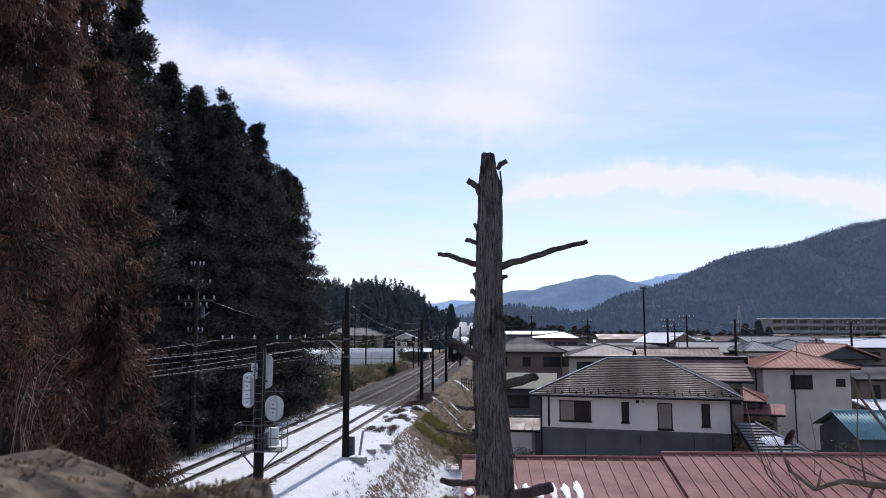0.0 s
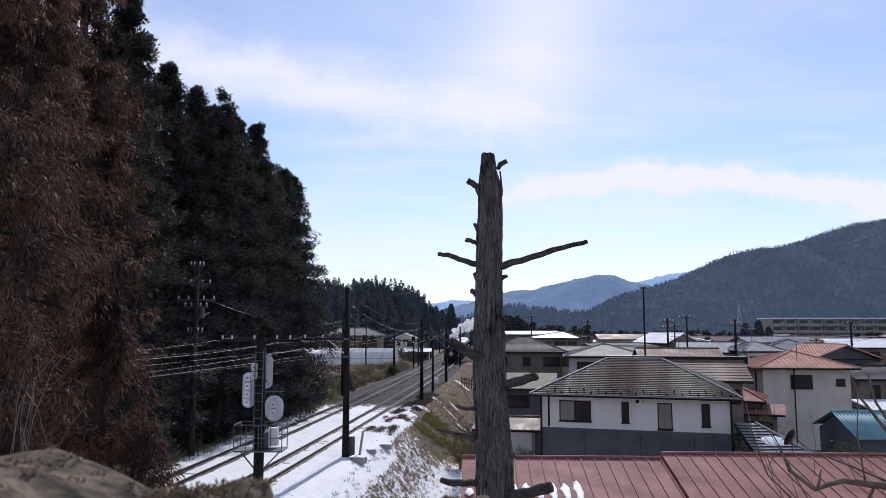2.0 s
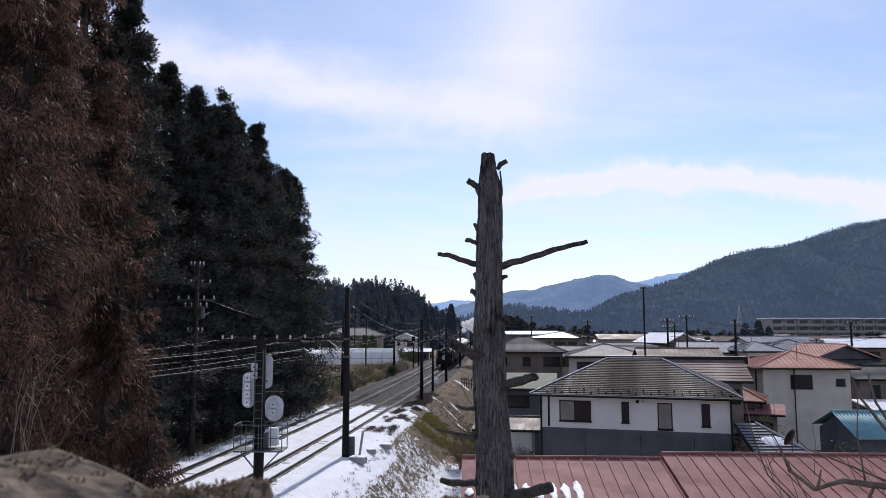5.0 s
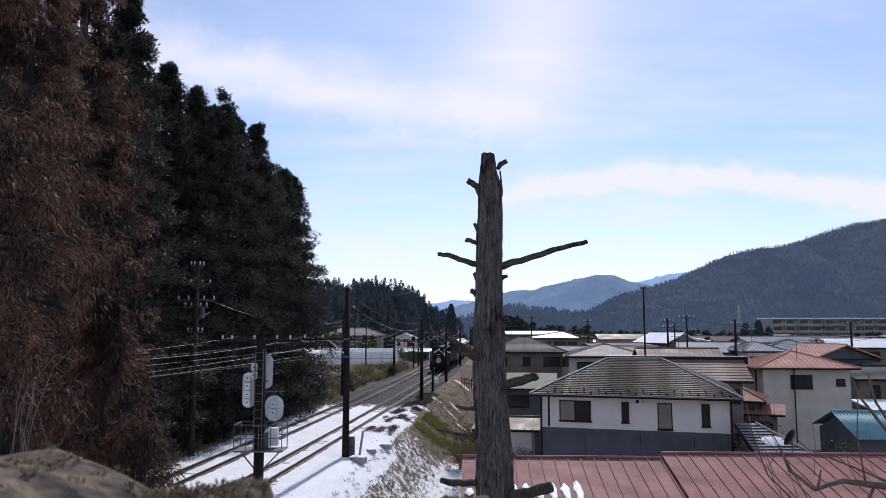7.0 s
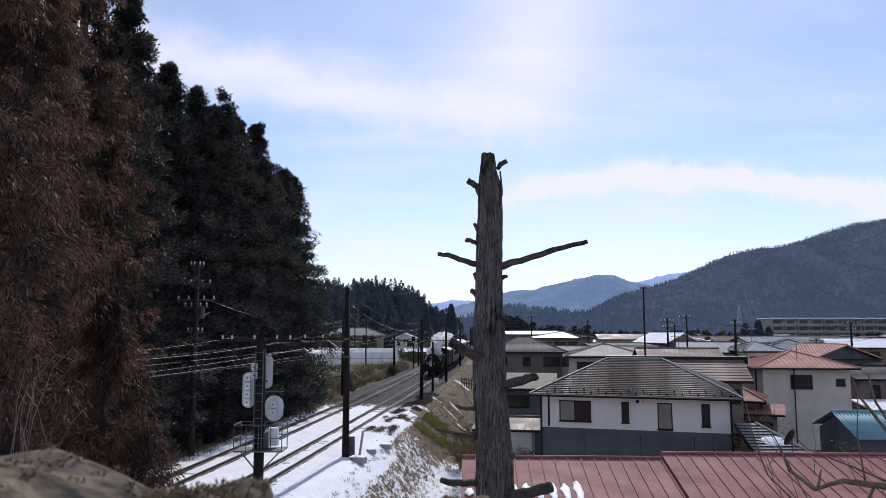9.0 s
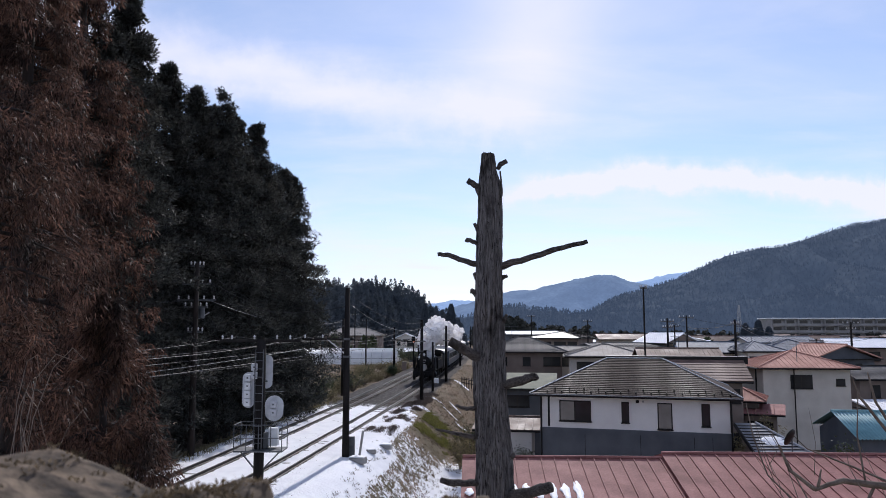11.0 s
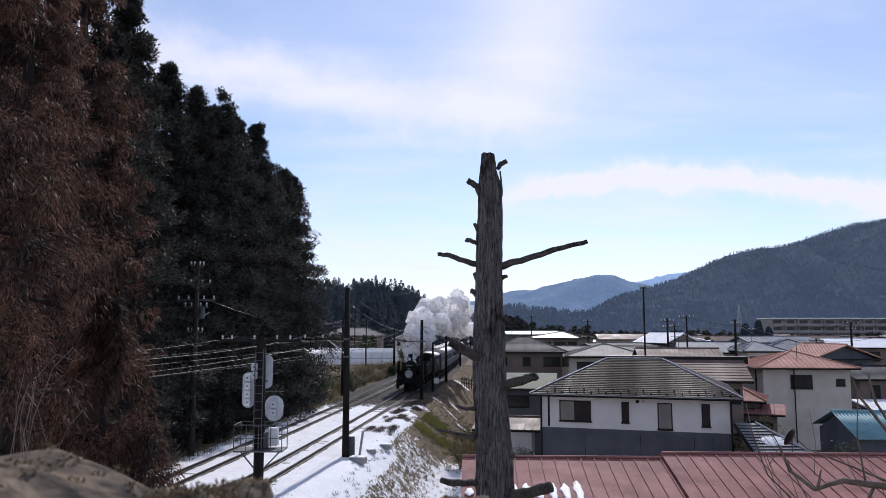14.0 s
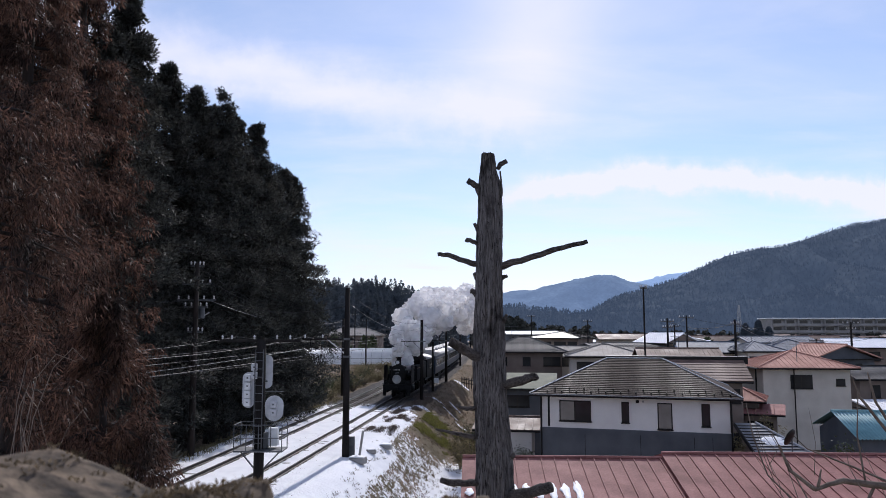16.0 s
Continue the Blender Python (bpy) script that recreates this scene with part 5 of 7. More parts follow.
def signal_gantry():
    x, y = -6.86, 28.0
    zg = ground_z(x, y)
    th = empty("railway_signal", pose(x, y, zg), label="railway signal post with white backplates, ladder and railed platform", category="signal")
    h = 5.95 - zg
    part("post", tb([(0.03, 0, -0.3), (0.03, 0, h)], [0.20, 0.17], 12), M["pole"], th, smooth=True)
    # crossarm with insulators
    part("crossarm", bx(-1.55, 1.5, -0.05, 0.05, h - 0.12, h - 0.02), M["pole"], th)
    for k in (-1.1, -0.25, 0.6, 1.1, -1.45):
        insulator(th, k, 0, h - 0.02, 0.85)
    pz = 1.89 - zg
    deck = part("platform", bx(-0.82, 0.98, -0.45, 0.55, pz - 0.06, pz, 0.01), M["darksteel"], th)
    for cx, cy in ((-0.8, -0.43), (-0.8, 0.53), (0.96, -0.43), (0.96, 0.53), (0.1, -0.43), (-0.35, -0.43), (0.55, -0.43), (0.1, 0.53)):
        part("rail_post", tb([(cx, cy, pz), (cx, cy, pz + 0.93)], 0.018, 6), M["darksteel"], deck)
    for z in (0.45, 0.92):
        for p, q in (((-0.8, -0.43), (0.96, -0.43)), ((-0.8, 0.53), (0.96, 0.53)), ((-0.8, -0.43), (-0.8, 0.53)), ((0.96, -0.43), (0.96, 0.53))):
            part("handrail", tb([(p[0], p[1], pz + z), (q[0], q[1], pz + z)], 0.016, 6), M["darksteel"], deck)
    for cx in (-0.7, 0.85):
        part("strut", tb([(cx, 0, pz - 0.05), (0.03, 0, pz - 0.9)], 0.03, 6), M["darksteel"], th)
    # ladder up the post
    lad = part("ladder", tb([(-0.12, -0.3, pz), (-0.12, -0.3, h - 0.4)], 0.02, 6), M["darksteel"], th)
    part("stile", tb([(0.18, -0.3, pz), (0.18, -0.3, h - 0.4)], 0.02, 6), M["darksteel"], lad)
    z = pz + 0.25
    while z < h - 0.4:
        part("rung", tb([(-0.12, -0.3, z), (0.18, -0.3, z)], 0.014, 6), M["darksteel"], lad)
        z += 0.3

    def head(cx, cz, w, hh, lamps, dy=0.0, housing=True):
        """A backplate with rounded ends, seen from behind, with lamp housings on it."""
        bm = bmesh.new()
        outline = []
        for k in range(24):
            a = k * math.tau / 24
            sx, sz = math.cos(a) * w / 2, math.sin(a) * w / 2
            outline.append((sx, sz + (hh / 2 - w / 2) * (1 if sz >= 0 else -1)))
        f0 = [bm.verts.new((px, dy, pz_)) for px, pz_ in outline]
        f1 = [bm.verts.new((px * 0.97, dy + 0.03, pz_ * 0.985)) for px, pz_ in outline]
        bm.faces.new(f0); bm.faces.new(f1[::-1])
        for k in range(24):
            bm.faces.new((f0[k], f1[k], f1[(k + 1) % 24], f0[(k + 1) % 24]))
        bmesh.ops.recalc_face_normals(bm, faces=bm.faces)
        s = part("backplate", bm, M["signalgrey"], th, "pale grey signal backplate", at=pose(cx, 0, cz - zg))
        n = lamps
        step = 0.3
        for k in range(n):
            zz = (k - (n - 1) / 2) * step
            part("lamp_housing", bx(-0.11, 0.11, dy - 0.2, dy - 0.005, zz - 0.13, zz + 0.13, 0.025), M["whitepaint"] if cx < -0.3 else M["signalgrey"], s)
            part("latch", bx(-0.03, 0.03, dy - 0.215, dy - 0.2, zz - 0.02, zz + 0.03), M["darksteel"], s)
        part("bracket", bx(-0.04, 0.04, dy - 0.1, dy + 0.3, -hh * 0.3, -hh * 0.26), M["darksteel"], s)
        return s

    head(-0.42, 4.05, 0.46, 1.32, 4, 0.0)
    head(0.22, 4.72, 0.46, 1.26, 0, 0.12)
    head(-0.17, 4.75, 0.2, 0.62, 2, -0.05)
    head(0.57, 3.38, 0.70, 0.94, 2, -0.05)
    part("control_box", bx(0.32, 0.68, 0.05, 0.4, pz + 0.1, pz + 0.75, 0.02), M["whitepaint"], th, "white control box")
    part("control_box", bx(0.2, 0.36, -0.1, 0.2, pz + 0.02, pz + 0.6, 0.02), M["darksteel"], th)
    part("visor", tb([(0.1, 0.1, 3.98 - zg), (0.9, 0.1, 3.98 - zg)], 0.02, 6), M["darksteel"], th)


signal_gantry()

# ---- the rest of the village ----


def two_row_wins(w, eave, n, seed, two=True):
    r = random.Random(seed)
    out = []
    for row in range(2 if two else 1):
        z1 = eave - 0.55 - row * 2.75
        for k in range(n):
            c = w * (k + 0.5) / n + r.uniform(-0.3, 0.3)
            hw = r.choice((0.4, 0.8, 0.9))
            out.append((max(0.15, c - hw), min(w - 0.15, c + hw), z1 - r.choice((0.9, 1.1)), z1, "slide" if hw > 0.5 else "one"))
    return out


def village():
    def h(cx, cy, yaw, w, d, eave, rise, roof, rm, wm, label, n=3, two=True, **kw):
        return house(cx, cy, yaw, w, d, VG, eave, rise, roof, rm, wm, wins=two_row_wins(w, eave - VG, n, cx * 7 + cy, two), label=label, **kw)

    brown = h(11.8, 49.6, -12, 7.6, 6.2, 3.0, 1.3, "gable", "rustroof", "brownwall", "two-storey house with faded brown metal roof", over=0.6, ribs="course", pitch=0.45)
    part("ridge_board", bx(-0.9, 8.5, 2.75, 3.45, 7.2, 7.72, 0.04), M["trim"], brown, "dark boxed ridge")
    h(11.8, 69.0, -8, 6.6, 6.0, 3.8, 1.0, "hip", "paleroof", "beigewall", "house with pale sunlit metal hipped roof", pitch=0.45)
    h(17.0, 62.5, -8, 6.0, 5.5, 3.65, 0.95, "gable", "rustroof", "brownwall", "house with rusty pink metal roof", pitch=0.4)
    h(11.6, 78.0, -6, 10.5, 6.0, 3.85, 0.55, "gable", "greyroof", "beigewall", "long house with grey metal roof", pitch=0.45)
    h(4.6, 75.5, -4, 7.4, 6.5, 4.0, 1.45, "hip", "greyroof", "brownwall", "two-storey brown house with grey hipped roof", ribs="course", pitch=0.3)
    h(4.0, 58.2, -10, 4.2, 3.0, 1.75, 0.95, "lean", "greenroof", "greywall", "shed with pale green metal lean-to roof", 1, False, pitch=0.9)
    h(2.4, 46.0, -10, 3.0, 3.5, 0.3, 0.5, "gable", "rustroof", "whitewall", "small shed with brown roof", 1, False)
    h(13.0, 112.0, -25, 7.5, 9.0, 4.9, 0.9, "hip", "trim", "brownwall", "brown two-storey apartment house with dark roof", 4)
    h(12.5, 140.0, 2, 9.5, 8.0, 5.2, 0.55, "gable", "snowroof", "greywall", "long building with snow-covered roof", 5)
    h(25.2, 118.0, -4, 9.0, 7.0, 4.6, 0.8, "gable", "rustroof", "beigewall", "house with brown metal roof", 4)
    h(20.0, 98.0, 2, 12.5, 7.0, 3.95, 0.35, "gable", "greyroof", "greywall", "low grey workshop with snow along its roof", 4)
    h(25.6, 80.0, -14, 5.8, 6.0, 3.8, 1.05, "gable", "blueroof", "beigewall", "house with slate blue metal roof", 3, pitch=0.4)
    h(29.5, 98.0, 20, 4.8, 6.5, 4.4, 1.3, "gablex", "snowroof", "brownwall", "brown house with snowy gabled roof", 2)
    h(30.3, 74.0, -6, 3.2, 6.5, 4.1, 0.85, "hip", "blueroof", "whitewall", "white two-storey house with blue tiled roof", 2, pitch=0.4)
    h(33.6, 78.5, -16, 6.0, 6.0, 3.9, 1.25, "hip", "blueroof", "whitewall", "white house with slate blue seamed roof", 3, pitch=0.35)
    h(38.2, 92.0, 0, 8.0, 6.0, 4.6, 0.7, "gable", "blueroof", "beigewall", "house with slate blue metal roof", 3)
    h(36.0, 72.5, 14, 7.2, 6.0, 3.4, 1.35, "gablex", "pinkroof", "greywall", "grey house with salmon red gabled roof", 2, pitch=0.4)
    h(48.5, 92.0, -8, 8.5, 6.5, 4.0, 1.0, "gable", "snowroof", "brownwall", "house with snow-covered roof", 3)
    h(36.8, 66.0, -5, 7.0, 6.0, 1.9, 1.0, "gable", "greyroof", "brownwall", "dark house with grey tiled roof", 3, ribs="course", pitch=0.3)
    h(35.0, 60.0, -5, 5.0, 3.5, -0.2, 0.5, "lean", "snowroof", "brownwall", "low outbuilding with snow-covered roof", 2, False)
    # low porch roofs between the houses
    h(19.7, 53.0, -25, 2.4, 3.0, 1.35, 0.75, "hip", "pinkroof", "brownwall", "single-storey house with red metal roof", 2, False, pitch=0.4)
    h(20.7, 51.5, -25, 2.0, 2.0, 0.6, 0.4, "lean", "redroof", "brownwall", "small porch with dark red roof", 1, False, pitch=0.4)
    # corrugated grey roof beside the white house, teal shed
    tiled_lean_to()
    corrugated(20.75, 37.4, -4, 9.0, 2.5, 1.0, 1.95, M["tealroof"], "dark wooden shed with teal corrugated metal roof")
    # far left of the line
    h(-11.0, 168.0, 0, 5.0, 6.0, 3.9, 1.3, "gablex", "snowroof", "beigewall", "white house with snowy roof by the line", 2)
    h(-8.0, 158.0, 0, 5.0, 5.0, 1.4, 0.6, "gable", "snowroof", "greywall", "small house with snowy roof by the line", 2, False)
    h(-32.0, 200.0, -3, 15.0, 8.0, 4.4, 2.0, "hip", "paleroof", "brownwall", "long grey farm building with patchy snow", 5)
    h(-50.0, 215.0, 6, 14.0, 8.0, 5.5, 2.0, "gable", "greyroof", "beigewall", "farmhouse below the wooded hill", 4)
    rr = random.Random(9)
    for k in range(34):
        y = rr.uniform(125, 290)
        x = rr.uniform(0.13, 0.68) * y
        h(x, y, rr.uniform(-25, 25), rr.uniform(6, 11), rr.uniform(6, 8), VG + rr.uniform(5.2, 6.6), rr.uniform(0.9, 1.8), rr.choice(("gable", "hip", "gablex")),
          rr.choice(("greyroof", "blueroof", "rustroof", "brownroof", "greyroof", "brownroof", "snowroof")), rr.choice(("beigewall", "greywall", "brownwall", "whitewall")), "distant two-storey village house", 3, ribs="none")


M["snowroof"] = mat("snow_covered_roof", (0.70, 0.72, 0.76), (0.88, 0.88, 0.9), 0.7, 0.8, 0.1, fine=9, grain=0.1)


def tiled_lean_to():
    """A low hipped lean-to beside the white house, its grey courses facing the knoll."""
    th = empty("lean_to", pose(14.75, 35.4, VG), label="low lean-to with wet grey tiled roof and a snow patch", category="lean-to")
    e, tz = 0.35 - VG, 1.55 - VG
    part("front_wall", bx(0.1, 2.5, 0.3, 0.4, -0.2, e - 0.02), M["greywall"], th)
    part("side_wall", bx(2.4, 2.5, 0.41, 5.0, -0.2, e - 0.02), M["greywall"], th)
    bm = bmesh.new()
    slab(bm, (0, 0, e), (2.75, 0, e), (1.05, 2.6, tz), (0, 2.6, tz), 0.1)
    slab(bm, (2.755, 0, e), (2.755, 5.2, e), (1.055, 2.6, tz), (1.055, 2.6, tz), 0.1)
    rf = part("roof", bm, M["wetgrey"], th)
    n = 11
    sl = math.hypot(2.6, tz - e)
    ang = math.degrees(math.atan2(tz - e, 2.6))
    for k in range(n):
        t = k / n
        w = 2.75 + (1.05 - 2.75) * t
        part("tile_course", bx(0, w, -0.03, sl / n, 0.045, 0.075, 0.006), M["wetgrey"], rf, at=pose(0, 2.6 * t, e + (tz - e) * t, ang - 9, 0, 0))
    # added dark strips at each course front stand in for the shadow lines
    for k in range(n):
        t = k / n
        w = 2.75 + (1.05 - 2.75) * t
        part("course_shadow", bx(0.02, w - 0.02, -0.04, -0.032, 0.0, 0.062), M["trim"], rf, at=pose(0, 2.6 * t, e + (tz - e) * t, ang - 9, 0, 0))
    part("hip_cap", tb([(2.75, 0, e + 0.05), (1.05, 2.6, tz + 0.05)], 0.075, 8), M["steel"], rf, "pale metal hip cap")
    part("barge_board", bx(-0.06, 0.0, 0.0, sl, -0.12, 0.05), M["trim"], rf, at=pose(0, 0, e, ang, 0, 0))
    bm = bmesh.new()
    bmesh.ops.create_icosphere(bm, subdivisions=4, radius=1.0)
    for v in bm.verts:
        f = 1 + 0.45 * noise.noise(v.co * 2.3)
        v.co = Vector((v.co.x * 0.62 * f, v.co.y * 0.42 * f, v.co.z * 0.05))
    ob = new("snow_drift", done(bm, "snow_drift", M["snow"], True))
    ob.matrix_basis = pose(16.0, 36.5, 0.35 + 1.1 * 1.2 / 2.6 + 0.05, ang, 0, 0)
    tagged(ob, "melting patch of snow on the grey tiled roof", "snow", "snow on the roof")


M["wetgrey"] = mat("wet_grey_tile", (0.10, 0.10, 0.105), (0.18, 0.18, 0.185), 0.55, 2.5, 0.1, fine=25, vary=0.3, spec=0.5, wet=(1.2, 0.38))


def corrugated(cx, cy, yaw, w, d, z0, z1, material, label):
    """A shed whose wavy roof falls from the back (z1) to the front (z0) and off the back again."""
    th = empty("shed", pose(cx, cy, VG, 0, 0, yaw), label=label, category="shed", group="sheds")
    n = int(w / 0.17) * 6
    V, F = [], []
    for j, (y, z) in enumerate(((-0.3, z0 - VG - 0.1), (d, z1 - VG), (2 * d, z0 - VG))):
        for i in range(n + 1):
            x = -0.3 + (w + 0.6) * i / n
            V.append((x, y, z + 0.035 * math.sin(i / 6 * math.tau)))
    m = n + 1
    for j in range(2):
        for i in range(n):
            F.append((j * m + i, j * m + i + 1, (j + 1) * m + i + 1, (j + 1) * m + i))
    me = mesh_from("roof", V, F, material, True)
    rf = part("roof", me, None, th)
    sol = rf.modifiers.new("thick", "SOLIDIFY"); sol.thickness = 0.02
    part("front_wall", bx(0, w, 0, 0.1, -0.2, z0 - VG - 0.08), M["greywall"], th)
    part("back_wall", bx(0, w, 2 * d - 0.4, 2 * d - 0.3, -0.2, z0 - VG - 0.08), M["greywall"], th)
    for gx in (0.0, w - 0.08):
        g = bmesh.new()
        v = [g.verts.new((gx + e, y, z)) for e in (0, 0.08) for y, z in ((0.1, -0.2), (2 * d - 0.4, -0.2), (2 * d - 0.4, z0 - VG - 0.1), (d, z1 - VG - 0.12), (0.1, z0 - VG - 0.1))]
        g.faces.new(v[:5]); g.faces.new(v[5:][::-1])
        for k in range(5):
            g.faces.new((v[k], v[5 + k], v[5 + (k + 1) % 5], v[(k + 1) % 5]))
        bmesh.ops.recalc_face_normals(g, faces=g.faces)
        part("gable_wall", g, M["greywall"], th)
    part("ridge_cap", tb([(-0.3, d, z1 - VG + 0.04), (w + 0.3, d, z1 - VG + 0.04)], 0.06, 6), material, th)


village()


def village_trees():
    """Leafless garden trees between the houses: a stem, a few limbs and a haze of twigs."""
    rng = np.random.default_rng(77)
    for k in range(66):
        y = rng.uniform(84, 250)
        x = rng.uniform(0.16, 0.66) * y
        if k >= 46:
            y = rng.uniform(164, 194)
            x = rng.uniform(-0.22, -0.07) * y
        h, r = rng.uniform(4.0, 8.0), rng.uniform(1.2, 2.6)
        green = rng.random() < 0.3
        th = empty("garden_tree", pose(x, y, VG - 0.1), label="dark evergreen garden tree among the houses" if green else "leafless brown garden tree among the houses", category="tree", group="village trees")
        part("trunk", tb([(0, 0, 0), (rng.uniform(-0.2, 0.2), 0, h * 0.5), (0, 0, h * 0.95)], [0.14, 0.09, 0.03], 6), M["barkdark"], th)
        n = 420
        a, t = rng.random(n) * math.tau, rng.random(n)
        rad = r * np.sqrt(rng.random(n)) * np.sin(np.clip(t, 0.05, 0.97) * math.pi) ** 0.6
        p = np.stack([np.cos(a) * rad, np.sin(a) * rad, h * (0.25 + 0.8 * t)], 1)
        d = np.stack([np.cos(a) * 0.5, np.sin(a) * 0.5, 0.5 + 0.6 * rng.random(n)], 1) + rng.normal(0, 0.35, (n, 3))
        s = np.cross(d, rng.normal(0, 1, (n, 3))); s /= np.linalg.norm(s, axis=1)[:, None]
        w = 0.16 if green else 0.035
        q = np.stack([p - d * 0.4, p + s * w, p + d * 0.5, p - s * w], 1)
        tagged(part("crown", quads("crown", q, 4, M["bush"] if green else M["twig"]), None, th), kind="stuff")


village_trees()


def apartment_block():
    x0, y0, w, d = 146.0, 330.0, 90.0, 11.0
    zg = -5.0
    th = empty("apartment_building", pose(x0, y0, zg, 0, 0, 3), label="long five-storey concrete apartment block below the mountain", category="apartment building")
    h = 15.9
    part("wall", bx(0, w, 0, d, 0, h - 0.5), M["block"], th)
    part("roof", bx(-0.6, w + 0.6, -0.9, d + 0.6, h - 0.5, h, 0.05), M["whitepaint"], th, "white roof edge")
    slabm = mesh_from("balcony", *box_geo(0, w, -1.4, 0, 0, 1.05), M["block"])
    for f in range(5):
        z = 0.3 + f * 3.0
        part("balcony", slabm, None, th, at=pose(0, 0, z))
        for k in range(15):
            x = 1.2 + k * 6.0
            wv = part("window", bx(x, x + 3.6, -0.06, 0.05, z + 1.1, z + 2.5), M["glass"], th)
    for k in range(16):
        part("party_wall", bx(k * 6.0 - 0.1, k * 6.0 + 0.1, -1.45, -0.01, 0, h - 0.6), M["block"], th)
    th = empty("pylon", pose(138.0, 345.0, -5), label="slender red and white lattice pylon in the distance", category="pylon")
    for sx, sy in ((-1, -1), (1, -1), (-1, 1), (1, 1)):
        part("leg", tb([(sx * 1.4, sy * 1.4, 0), (sx * 0.25, sy * 0.25, 22)], 0.12, 5), M["steel"], th)
    for k in range(9):
        z = 2 + k * 2.3
        r = 1.4 - 1.15 * z / 22
        part("brace", tb([(-r, -r, z), (r, -r, z + 1.8)], 0.07, 4), M["steel"], th)


apartment_block()


def greenhouse(cx, cy, yaw, L, w, hh):
    th = empty("greenhouse", pose(cx, cy, ground_z(cx, cy), 0, 0, yaw), label="low plastic-film tunnel greenhouse in the field", category="greenhouse", group="greenhouses")
    n, V, F = 12, [], []
    for i in range(2):
        for k in range(n + 1):
            a = math.pi * k / n
            V.append((i * L, -math.cos(a) * w / 2, (math.sin(a) ** 0.7) * hh))
    for k in range(n):
        F.append((k, k + 1, n + 2 + k, n + 1 + k))
    F.append(tuple(range(n + 1))); F.append(tuple(range(2 * n + 1, n, -1)))
    part("film", mesh_from("film", V, F, M["plastic"], True), None, th)
    hoop = []
    for k in range(n + 1):
        a = math.pi * k / n
        hoop.append((0, -math.cos(a) * (w / 2 + 0.02), (math.sin(a) ** 0.7) * (hh + 0.02)))
    hm = done(tb(hoop, 0.03, 5), "hoop", M["steel"])
    x = 0.0
    while x <= L:
        part("hoop", hm, None, th, at=pose(x, 0, 0))
        x += 2.0
    for z in (0.5, 1.2):
        part("film_rail", tb([(0, -w / 2 + z * 0.12, z), (L, -w / 2 + z * 0.12, z)], 0.025, 5), M["darksteel"], th)


greenhouse(-34, 148.0, 0, 25.0, 5.5, 2.7)
greenhouse(-40, 155.0, 0, 31.0, 5.5, 2.9)


